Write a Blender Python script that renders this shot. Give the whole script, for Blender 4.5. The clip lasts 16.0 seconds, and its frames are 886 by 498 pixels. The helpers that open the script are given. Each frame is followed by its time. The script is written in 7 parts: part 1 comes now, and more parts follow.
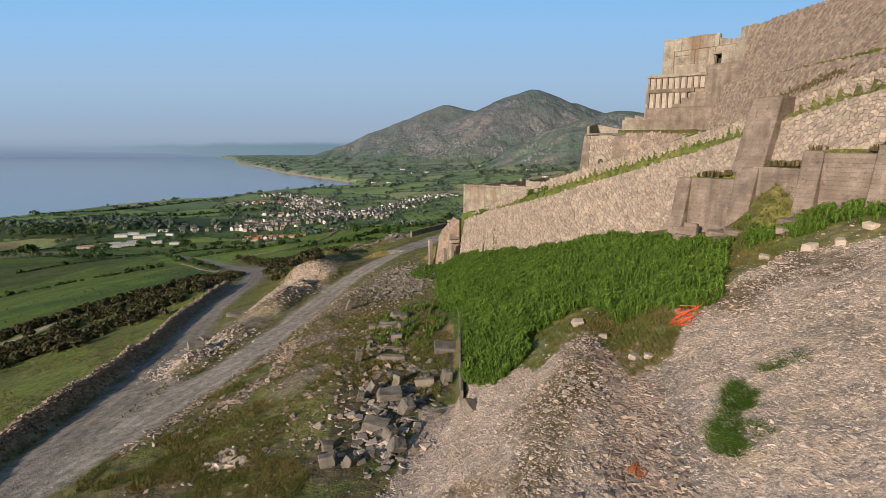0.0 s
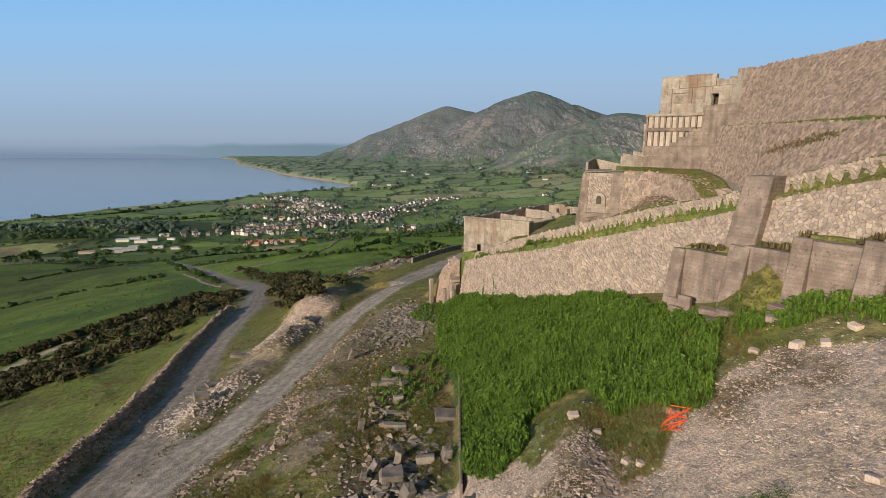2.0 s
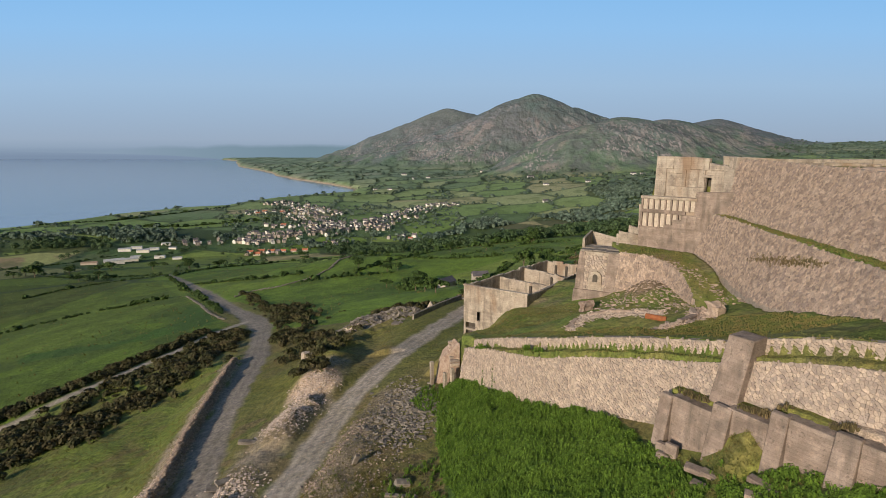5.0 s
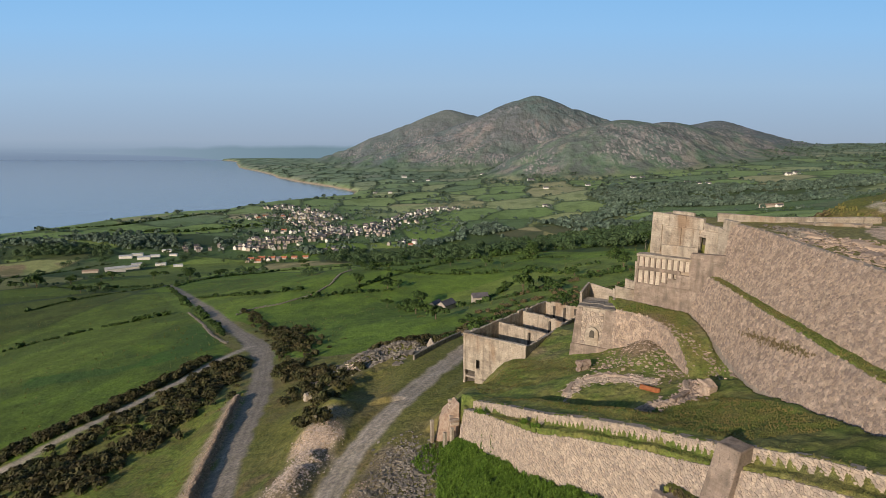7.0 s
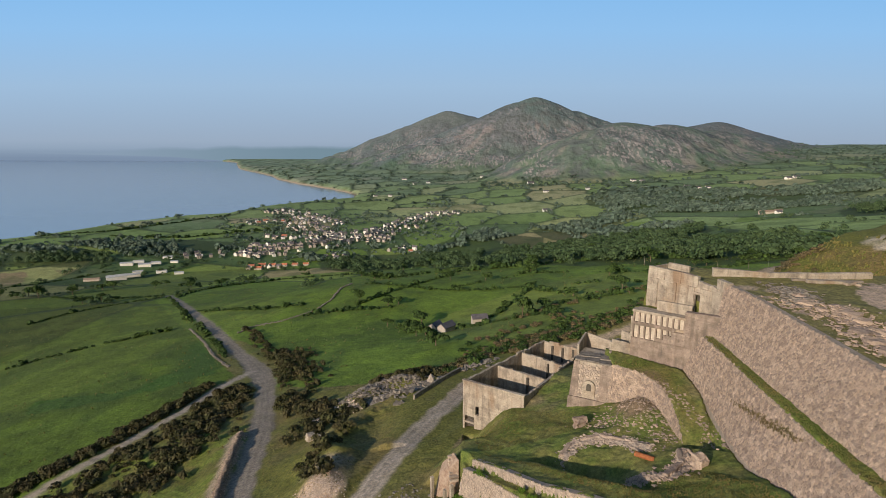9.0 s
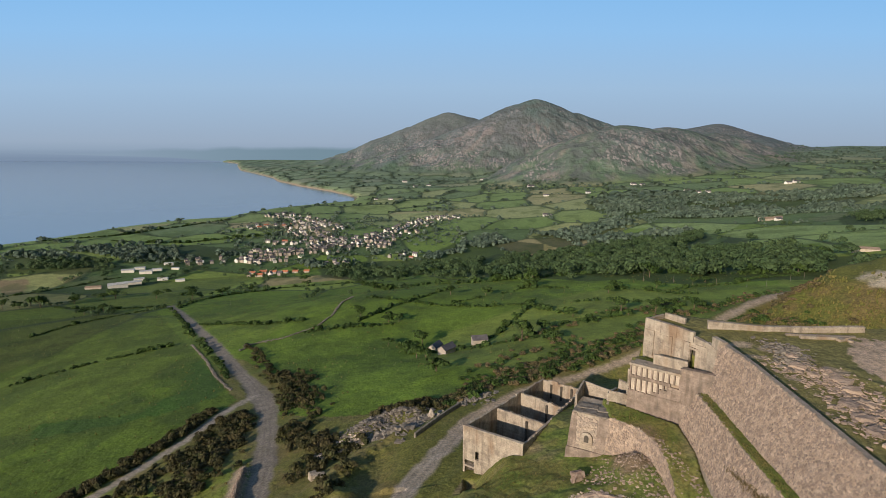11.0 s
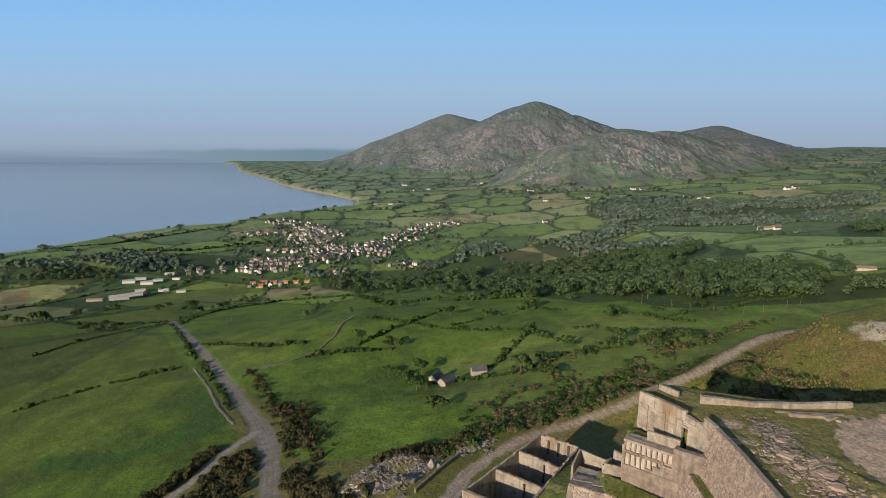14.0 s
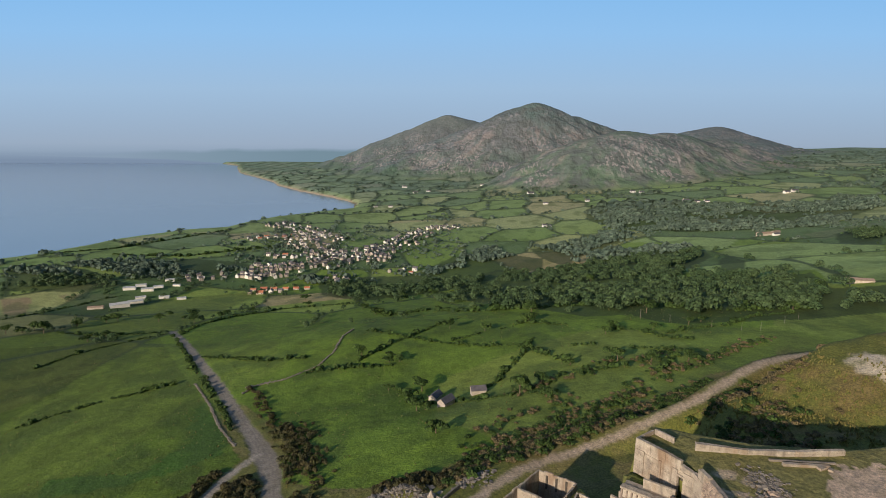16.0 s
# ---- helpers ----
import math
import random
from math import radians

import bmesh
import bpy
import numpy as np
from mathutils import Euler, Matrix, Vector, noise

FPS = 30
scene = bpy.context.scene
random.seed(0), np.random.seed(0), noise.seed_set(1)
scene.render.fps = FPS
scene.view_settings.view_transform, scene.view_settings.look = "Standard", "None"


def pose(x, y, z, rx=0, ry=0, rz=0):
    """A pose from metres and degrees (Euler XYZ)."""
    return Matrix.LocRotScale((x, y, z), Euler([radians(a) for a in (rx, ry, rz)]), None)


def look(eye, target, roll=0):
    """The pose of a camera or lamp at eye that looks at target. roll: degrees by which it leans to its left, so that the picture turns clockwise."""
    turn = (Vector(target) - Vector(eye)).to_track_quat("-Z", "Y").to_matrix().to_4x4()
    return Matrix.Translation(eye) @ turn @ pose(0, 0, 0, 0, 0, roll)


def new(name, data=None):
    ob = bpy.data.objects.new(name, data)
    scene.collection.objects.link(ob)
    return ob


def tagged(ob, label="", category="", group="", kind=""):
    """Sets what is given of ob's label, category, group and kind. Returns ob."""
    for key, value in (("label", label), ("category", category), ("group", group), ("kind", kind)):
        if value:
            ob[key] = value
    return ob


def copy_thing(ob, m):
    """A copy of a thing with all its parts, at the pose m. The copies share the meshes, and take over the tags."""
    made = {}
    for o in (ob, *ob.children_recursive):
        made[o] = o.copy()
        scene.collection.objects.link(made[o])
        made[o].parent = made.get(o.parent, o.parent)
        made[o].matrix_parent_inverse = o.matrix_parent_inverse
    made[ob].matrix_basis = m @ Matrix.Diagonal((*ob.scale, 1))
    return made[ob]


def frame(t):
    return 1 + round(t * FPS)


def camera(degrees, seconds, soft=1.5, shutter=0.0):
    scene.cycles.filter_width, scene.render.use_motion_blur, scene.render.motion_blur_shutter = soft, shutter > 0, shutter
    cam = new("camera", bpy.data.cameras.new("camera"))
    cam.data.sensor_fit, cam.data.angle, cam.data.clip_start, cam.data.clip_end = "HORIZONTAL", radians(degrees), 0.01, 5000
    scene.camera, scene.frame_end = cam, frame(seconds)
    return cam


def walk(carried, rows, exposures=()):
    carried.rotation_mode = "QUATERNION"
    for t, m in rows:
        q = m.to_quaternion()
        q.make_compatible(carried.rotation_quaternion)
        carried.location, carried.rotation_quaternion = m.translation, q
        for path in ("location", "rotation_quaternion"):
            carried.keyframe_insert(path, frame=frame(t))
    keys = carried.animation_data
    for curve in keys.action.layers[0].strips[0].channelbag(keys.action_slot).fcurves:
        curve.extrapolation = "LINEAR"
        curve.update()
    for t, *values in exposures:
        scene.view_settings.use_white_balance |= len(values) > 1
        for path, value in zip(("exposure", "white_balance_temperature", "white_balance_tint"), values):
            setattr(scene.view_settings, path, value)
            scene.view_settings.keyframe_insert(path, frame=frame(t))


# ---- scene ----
cam = camera(78.0, 16.0, soft=0.4)
METRES, EYE, TILT, LEAN, TURN = 75.0, 20.0, -11.1, 0.0, 0.0
ROWS = [
    (0.0, 0.0, 0.0, 0.0, 0.0, 0.0, -0.0),
    (0.5, -0.0002, -0.0037, 0.0167, 0.01, 0.04, -0.06),
    (1.0, 0.0, -0.0075, 0.0358, 0.04, 0.04, -0.06),
    (1.5, 0.0002, -0.0119, 0.0569, 0.05, 0.04, -0.05),
    (2.0, 0.0002, -0.0164, 0.0785, 0.07, 0.04, -0.06),
    (2.5, 0.0001, -0.0212, 0.1024, 0.09, 0.06, -0.1),
    (3.0, -0.0, -0.0265, 0.1289, 0.1, 0.07, -0.11),
    (3.5, 0.0001, -0.0324, 0.158, 0.11, 0.06, -0.12),
    (4.0, 0.0002, -0.0386, 0.1894, 0.12, 0.05, -0.13),
    (6.5, -0.0002, -0.0726, 0.3534, 0.14, 0.03, -0.19),
    (7.0, -0.0002, -0.079, 0.3864, 0.14, 0.02, -0.2),
    (7.5, -0.0002, -0.0855, 0.4194, 0.13, 0.02, -0.21),
    (8.0, -0.0002, -0.0926, 0.4524, 0.13, 0.0, -0.21),
    (8.5, -0.0001, -0.0993, 0.4856, 0.14, -0.01, -0.21),
    (9.0, -0.0001, -0.1056, 0.519, 0.15, -0.01, -0.21),
    (11.5, -0.0017, -0.1388, 0.6843, 0.18, -0.03, -0.29),
    (12.0, -0.0015, -0.1451, 0.7174, 0.17, -0.05, -0.28),
    (12.5, -0.0015, -0.151, 0.7505, 0.16, -0.05, -0.29),
    (13.0, -0.0015, -0.1575, 0.784, 0.17, -0.05, -0.3),
    (13.5, -0.001, -0.1631, 0.8171, 0.16, -0.07, -0.28),
    (14.0, -0.0012, -0.1692, 0.8501, 0.17, -0.08, -0.26),
    (14.5, -0.0012, -0.1748, 0.883, 0.16, -0.09, -0.26),
    (15.0, -0.0006, -0.1802, 0.9155, 0.15, -0.11, -0.26),
    (15.5, -0.0002, -0.186, 0.9484, 0.16, -0.13, -0.26),
    (16.0, -0.0003, -0.1925, 0.9812, 0.16, -0.14, -0.25),
]
walk(cam, [(t, pose(0, 0, EYE, TILT, LEAN, TURN) @ pose(METRES * x, METRES * y, METRES * z, 90 + pitch, roll, yaw)) for t, x, y, z, yaw, pitch, roll in ROWS])

# ---- world and sun ----
SUN_ELEV, SUN_AZ = 17.0, 217.0
world = bpy.data.worlds.new("sky")
scene.world = world
world.use_nodes = True
_wn = world.node_tree.nodes
_sky = _wn.new("ShaderNodeTexSky")
_sky.sky_type = "NISHITA"
_sky.sun_disc = False
_sky.sun_elevation, _sky.sun_rotation = radians(SUN_ELEV), radians(SUN_AZ)
_sky.altitude, _sky.air_density, _sky.dust_density, _sky.ozone_density = 250.0, 1.0, 0.6, 3.0
_wn["Background"].inputs["Strength"].default_value = 0.125
world.node_tree.links.new(_sky.outputs[0], _wn["Background"].inputs["Color"])
sun_data = bpy.data.lights.new("sun", "SUN")
sun_data.energy, sun_data.angle, sun_data.color = 4.6, radians(0.7), (1.0, 0.828, 0.645)
sun = new("sun", sun_data)
_az, _el = radians(SUN_AZ), radians(SUN_ELEV)
SUN_FROM = Vector((math.sin(_az) * math.cos(_el), math.cos(_az) * math.cos(_el), math.sin(_el)))
sun.matrix_world = look(SUN_FROM * 400, (0, 0, 0))

# ---- the lie of the land (numpy only) ----
SEA = -120.0
HILL = ((3.234, -6.751, 0.159, -10.603, 2.874, -0.132), (12.762, 8.376, -8.07, 2.513, -0.22), (-8.892, 11.514, -2.833, 0.126),
        (-0.431, 0.2, -0.263), (-1.851, 0.393), (0.32,))

PLAIN = (-97.01, -30.12, 42.51, -12.46, 25.58, -8.29, 0.23, 10.77, -1.08, 2.41)


def smooth(a, b, v):
    t = np.clip((v - a) / (b - a), 0.0, 1.0)
    return t * t * (3 - 2 * t)


def lattice(ix, iy, seed):
    h = (ix.astype(np.int64) * 374761393 + iy.astype(np.int64) * 668265263 + seed * 974711) & 0x7FFFFFFF
    h = ((h ^ (h >> 13)) * 1274126177) & 0x7FFFFFFF
    return ((h ^ (h >> 16)) & 0xFFFF) / 65535.0


def wobble(x, y, size, seed=0):
    """Value noise, -1 to 1, with bumps of about that size."""
    u, v = x / size, y / size
    ix, iy = np.floor(u), np.floor(v)
    fu, fv = u - ix, v - iy
    fu, fv = fu * fu * (3 - 2 * fu), fv * fv * (3 - 2 * fv)
    a = lattice(ix, iy, seed) * (1 - fu) + lattice(ix + 1, iy, seed) * fu
    b = lattice(ix, iy + 1, seed) * (1 - fu) + lattice(ix + 1, iy + 1, seed) * fu
    return 2 * (a * (1 - fv) + b * fv) - 1


def fractal(x, y, size, octaves=4, seed=0):
    return sum(wobble(x + 17.3 * k, y - 9.1 * k, size / 2 ** k, seed + k) / 2 ** k for k in range(octaves)) / 1.6


def to_line(x, y, line):
    """Distance to a polyline, signed side (positive: to its left), length along it at the foot."""
    best, side, along, run = np.full(np.shape(x), 1e9), np.zeros(np.shape(x)), np.zeros(np.shape(x)), 0.0
    for (ax, ay), (bx, by) in zip(line, line[1:]):
        dx, dy = bx - ax, by - ay
        n = math.hypot(dx, dy)
        t = np.clip(((x - ax) * dx + (y - ay) * dy) / (n * n), 0, 1)
        d = np.hypot(x - ax - t * dx, y - ay - t * dy)
        near = d < best
        best = np.where(near, d, best)
        side = np.where(near, np.sign(dx * (y - ay) - dy * (x - ax)), side)
        along = np.where(near, run + t * n, along)
        run += n
    return best, side, along


def inside(x, y, poly):
    r = np.zeros(np.shape(x), bool)
    for (ax, ay), (bx, by) in zip(poly, poly[1:] + poly[:1]):
        cross = (ay > y) != (by > y)
        r ^= cross & (x < (bx - ax) * (y - ay) / ((by - ay) if by != ay else 1e-9) + ax)
    return r


RIGHT_ROAD = [(-27, 26), (-24.5, 34), (-20.8, 48.5), (-19.2, 58), (-17, 73), (-14.4, 84), (-9.6, 95), (-6.0, 104.3), (-2.2, 111.8), (5.6, 127.6), (12.4, 136.2), (21, 144.0), (30.4, 149.3), (41.3, 153.5), (49.8, 155.9), (58.2, 157.9), (69.3, 160.5), (81.4, 164.9), (91.3, 170.8), (103, 179.2), (114.9, 186.4), (126.4, 190.6), (142, 194)]
LEFT_ROAD = [(-27, 24), (-29, 40), (-31.2, 55), (-33.6, 68), (-37, 80), (-41.2, 99), (-46.8, 128), (-53.5, 151), (-60, 172), (-67, 187), (-76, 204), (-94, 234), (-119, 276), (-152, 329), (-188, 386), (-223, 439), (-249, 476)]
ROAD_RISE = (-0.1, 0.0, -0.1, -0.3, -0.2, 0.2, 1.3, 3.0, 5.5, 9.2, 12.1, 13.9, 15.4, 16.4, 17.0, 17.4)            # height of the upper lane from its eighth point on
SIDE_TRACK = [(-73, 193), (-78, 180), (-82, 157), (-90, 135), (-99, 121), (-112, 108), (-135, 88), (-170, 60)]
# first two points run out of view, added to shade the road's near corner
ROAD_WALL = [(-30.4, 12), (-31.4, 20), (-32.4, 27), (-34.4, 42), (-36.0, 56), (-38.2, 68), (-41.4, 80), (-45.6, 99), (-49.5, 116), (-52, 128)]
LOW_BASE = [(2.2, 79.5, 2.0), (5.6, 73.3, 4.2), (10.7, 63.3, 7.4), (15.3, 57.3, 9.2), (19.3, 51.8, 10.9), (22.0, 47.6, 14.5), (23.6, 45, 17.6), (25.6, 41.6, 18.6), (28.2, 37.4, 19.0), (32.2, 31.2, 19.4)]
LOW_TOP = [(3.2, 78, 9.0), (6.6, 71.6, 11.2), (11.5, 62.6, 13.7), (16.0, 57.6, 15.9), (20.0, 52.3, 17.9), (22.6, 48.2, 19.3), (24.3, 45.4, 20.4), (26.3, 42.3, 21.8), (29, 38, 23.3), (33, 31.7, 24.8)]
SETBACK_TOP = [(4.6, 79, 9.9), (7.9, 72.6, 12.6), (12.7, 63.9, 15.7), (17.2, 58.6, 17.9), (21.2, 53.2, 19.8), (23.8, 49.1, 21.1), (25.5, 46.3, 22.0), (27.6, 43.1, 23.5), (30.3, 38.8, 25.0), (34.3, 32.4, 26.5)]
CURVE_TOP = [(29.6, 90.2, 21.4), (31.6, 88.4, 21.4), (33.8, 86.0, 21.3), (35.0, 82.6, 21.0), (35.2, 78.5, 20.2), (34.6, 74, 18.8), (33.6, 69.5, 17.2)]
SLOPE_BASE = [(40.6, 87, 22), (40.4, 79.5, 21), (38.8, 70, 20.3), (37.3, 62, 20.7), (37.2, 53, 22), (37, 35, 25), (37, 10, 28)]
SLOPE_TOP = [(42.4, 85.4, 28.4), (41.9, 78, 28.4), (41.3, 70, 28.3), (40.8, 62, 28.2), (40.2, 53, 28.1), (39.2, 35, 28.2), (38.2, 10, 29)]
HIGH_BASE = [(44.2, 85.6, 28.5), (43.7, 78, 28.5), (43.1, 70, 28.4), (42.6, 62, 28.3), (42.0, 53, 28.2), (41.2, 35, 28.3), (40.2, 10, 29.2)]
HIGH_TOP = [(46.4, 87.2, 36.9), (46.5, 78, 36.9), (46.3, 70, 36.7), (46.0, 62, 36.6), (45.7, 54, 36.4), (45.2, 35, 36.4), (44.6, 10, 36.4)]
PLATFORM = [(47.2, 88.4), (45.9, 92.6), (39.6, 101.2), (44, 107), (62, 100), (79, 98), (120, 104), (160, 60), (120, -20), (44.7, 0), (45.7, 54)]
CONC_A, CONC_D = (20.4, 46.1), (0.528, -0.849)          # foot of the concrete retaining wall and its run


def flat(line):
    return [p[:2] for p in line]


def conc_top(s):
    return np.interp(s, [0, 4.4, 4.8, 8.6, 9.0, 13.0, 13.3, 30], [17.0, 17.4, 18.0, 18.2, 19.3, 19.3, 19.7, 21])


SHORE = [(-2200, -2000), (-1400, 0), (-1000, 600), (-746, 971), (-709, 1058), (-687, 1124), (-598, 1250), (-527, 1287), (-515, 1343), (-467, 1462), (-372, 1576), (-285, 1664), (-291, 1790), (-327, 1915), (-390, 2014), (-515, 2194), (-685, 2440), (-807, 2636), (-901, 2870), (-1091, 3196), (-1339, 3604), (-1526, 4053), (-1737, 4632), (-2300, 5400), (-3500, 8000)]


def plain(x, y):
    """The coastal plain beyond the near slopes, rising inland."""
    u, v = np.arcsinh(x / 300), np.arcsinh((y - 800) / 500)
    z, n = 0, 0
    for i in range(4):
        for j in range(4 - i):
            z, n = z + PLAIN[n] * u ** i * v ** j, n + 1
    return np.clip(z, -106 + 0.003 * np.abs(x), 45)


def hillside(x, y):
    u, v = np.arcsinh(x / 80), np.arcsinh((y - 40) / 120)
    z = 0
    for i, row in enumerate(HILL):
        for j, c in enumerate(row):
            z = z + c * u ** i * v ** j
    z = z + 2.6 * np.exp(-((x + 5) ** 2 + (y - 97) ** 2) / 500)
    z = z + 9 * np.exp(-((x + 60) ** 2 + (y - 370) ** 2) / 4900) - 5 * np.exp(-((x - 5) ** 2 + (y - 250) ** 2) / 1600)
    k = smooth(360, 600, np.hypot(x, y))
    return z * (1 - k) + k * plain(x, y)


def mountains(x, y):
    x, y = x / 0.885, y / 0.885
    rough = fractal(x, y, 420, 5, 40)
    crag = np.abs(fractal(x, y, 130, 4, 60))
    z = np.full(np.shape(x), -400.0)

    def peak(cx, cy, top, left, right, front, power=1.0):
        dx, dy = x - cx, y - cy
        r = np.hypot(dx / np.where(dx < 0, left, right), dy / np.where(dy < 0, front, front * 1.3))
        r = np.hypot(r, 0.045) - 0.02
        return top - 420 * r ** power + 26 * rough * np.minimum(r * 3, 1) - 30 * crag * np.minimum(r * 3, 1)
    for p in ((560, 3500, 348, 1150, 1250, 660, 0.88), (470, 3560, 318, 1000, 900, 640, 1.0), (800, 3470, 262, 900, 900, 640, 1.0), (20, 4300, 306, 1080, 1500, 820, 0.92),
              (745, 2350, 146, 900, 1300, 760, 1.25), (960, 2420, 140, 1000, 1000, 760, 1.4), (1180, 2470, 116, 1000, 900, 760, 1.5),
              (1940, 4000, 215, 1700, 1280, 1600, 1.0), (3500, 4650, 22, 1800, 2500, 1900, 1.0)):
        z = np.maximum(z, peak(*p))
    return 50 + 0.885 * (z - 50)


def height(x, y):
    x, y = np.asarray(x, float), np.asarray(y, float)
    base = hillside(x, y)
    far = smooth(250, 700, np.hypot(x, y))
    base = base + far * 5 * fractal(x, y, 260, 3, 5) + 0.35 * fractal(x, y, 9, 3, 9) + 0.12 * fractal(x, y, 2.2, 2, 12)
    m = mountains(x, y)
    base = np.where(y > 1050, np.logaddexp(base / 18, m / 18) * 18, base)
    # coast: land falls to the sea along the shore
    d, side, _ = to_line(x, y, SHORE)
    d = d * -side
    coast = SEA - 14 + 26 * smooth(-30, 26, d + 12 * fractal(x, y, 60, 2, 3)) + 0.09 * np.maximum(d, 0) + 0.0015 * np.maximum(d - 150, 0) ** 2
    base = np.where(np.hypot(x, y) > 600, np.minimum(base, coast), base)
    # mounds and banks beside the roads
    def ridge(line, high, wide, seed, rough=0.35):
        dd, _, _ = to_line(x, y, line)
        return high * np.exp(-(dd / wide) ** 2) * (1 + rough * fractal(x, y, 3.2, 3, seed))
    near = base
    near = near + ridge([(-27.4, 54), (-26.2, 60), (-25.4, 66)], 0.8, 2.6, 70) + ridge([(-24.6, 73), (-23.4, 78), (-22.4, 81)], 2.0, 2.6, 71)
    near = near + ridge([(-22.5, 90), (-22, 98)], 3.8, 5.0, 72, 0.2) + ridge([(-26, 106), (-20, 118), (-12, 128)], 3.0, 5.5, 73, 0.3) + ridge([(-24, 137), (-17, 144), (-10, 145)], 2.8, 5, 74)
    near = near + ridge([(-10, 40), (-13, 58), (-11, 70)], 0.9, 4.5, 75)
    near = near + ridge(ROAD_WALL, 1.25, 1.4, 76, 0.5)
    # roads are cut smooth
    for line, w in ((RIGHT_ROAD, 2.6), (LEFT_ROAD, 2.6), (SIDE_TRACK, 2.0)):
        dd, _, _ = to_line(x, y, line)
        k = smooth(w + 2.0, w, dd)
        near = near * (1 - k) + k * (hillside(x, y) - 0.15 + 0.05 * fractal(x, y, 1.6, 2, 20))
    dd, sd, _ = to_line(x, y, ROAD_WALL)
    near = near - 2.2 * smooth(0.5, 9, dd * sd) * (y < 130) * (y > 0) * smooth(130, 110, y)
    # bracken slope and scree below the retaining walls
    up = 6.58 + 0.452 * x - 0.0499 * y - 0.00125 * x * y + 0.25 * fractal(x, y, 5, 3, 30)
    dd, _, _ = to_line(x, y, [(8.8, 32.5), (7.2, 28.2), (5.9, 25), (4.3, 21.6), (2.4, 17), (1.2, 12)])
    up = up + 1.0 * np.exp(-(dd / 1.6) ** 2)
    dd, _, _ = to_line(x, y, [(9.9, 30.5), (9.4, 26), (8.7, 22), (7.2, 17.4), (5.8, 11)])
    up = up - 0.7 * np.exp(-(dd / 1.7) ** 2) + 0.09 * fractal(x, y, 0.8, 2, 33)
    gate = np.interp(y, [0, 22, 29, 31, 46, 52, 82, 95], [3.4, 3.0, 1.0, 0.35, 0.35, 2.8, 3.2, 3.4])
    mid = np.interp(y, [0, 20, 30, 46, 60, 82, 95], [0.6, -0.6, 1.1, 1.25, 1.4, 1.6, 2.0])
    k = smooth(mid - gate, mid + gate, x)
    z = np.where(y < 95, near * (1 - k) + k * np.maximum(up, near), near)
    # terraces held by the walls
    terr = 38.37 + 0.1254 * x - 0.5772 * y + 0.00157 * x * y + 0.00246 * y * y + 0.3 * fractal(x, y, 4, 3, 50)
    terr = terr - 6.5 * smooth(12.5, 4, x) * smooth(88, 97, y)
    dl, sl, _ = to_line(x, y, flat(LOW_TOP))
    ds, ss, al = to_line(x, y, flat(SETBACK_TOP))
    lens = np.concatenate([[0], np.cumsum([math.dist(a[:2], b[:2]) for a, b in zip(SETBACK_TOP, SETBACK_TOP[1:])])])
    rim = np.interp(al, lens, [p[2] for p in SETBACK_TOP])
    inner = np.where(ss > 0, rim + (terr - rim) * smooth(0, 9, ds), rim - 1.35)
    inner = inner + 2.4 * np.exp(-((x - 32) ** 2 / 12 + (y - 83.5) ** 2 / 22)) - 1.5 * np.exp(-((x - 23.5) ** 2 / 16 + (y - 67.5) ** 2 / 18)) + 0.8 * np.exp(-((x - 23) ** 2 / 40 + (y - 79) ** 2 / 5)) + 0.25 * fractal(x, y, 1.6, 3, 51)
    inner = np.minimum(inner, np.interp(y, [96, 104, 112, 124], [40, 12.4, 11.0, 9.0]))
    dt = to_line(x, y, [(15.5, 74.0), (19.4, 69.2), (24.0, 61.6)])[0]
    inner = inner - 1.9 * np.exp(-(dt / 1.7) ** 2) + 0.7 * np.exp(-(to_line(x, y, [(13.4, 72.0), (17.4, 66.6), (22.0, 59.4)])[0] / 1.6) ** 2)
    quarry = inside(x, y, flat(LOW_TOP) + [(60, 0), (46.4, 87), (38.5, 99), (35, 124), (33.5, 124), (15.3, 97), (4, 101), (2.6, 82)])
    bank = 0.62 * np.where(y > 78, to_line(x, y, [(15.3, 97), (4.5, 101), (2.4, 84), (3.2, 78)])[0], 99)
    z = np.where(~quarry & (y > 84.5) & (x < 20) & (x > -14), np.maximum(z, np.minimum(terr, 9.5) - 0.3 - 1.2 * bank), z)
    z = np.where(quarry, inner, z)
    # concrete terrace
    sx, sy = x - CONC_A[0], y - CONC_A[1]
    s, n = sx * CONC_D[0] + sy * CONC_D[1], sx * 0.849 + sy * 0.528
    shelf = (n > 1.0) & (s > -0.6) & ~quarry & (y < 60) & (x < 60)
    z = np.where(shelf, conc_top(s) + 0.15 + 0.12 * fractal(x, y, 1.5, 2, 77), z)
    # grass tongue between two buttresses
    tongue = 17.0 + 0.9 * np.minimum(n, 0.3) - 0.85 * np.abs(s - 7.4) + 0.2 * fractal(x, y, 1.4, 2, 78)
    z = np.where(~quarry & ~shelf & (s > 4.5) & (s < 11) & (n > -8) & (n < 1.2), np.maximum(z, tongue), z)
    # terrace behind the curved wall
    curve = inside(x, y, flat(CURVE_TOP) + [(37.2, 66), (38.2, 70), (40.4, 79.5), (40.6, 87), (34, 93.5), (30, 97)])
    dc, _, ac = to_line(x, y, flat(CURVE_TOP))
    cl = np.concatenate([[0], np.cumsum([math.dist(a[:2], b[:2]) for a, b in zip(CURVE_TOP, CURVE_TOP[1:])])])
    z = np.where(curve, np.interp(ac, cl, [p[2] for p in CURVE_TOP]) + 0.10 * np.minimum(dc, 6), z)
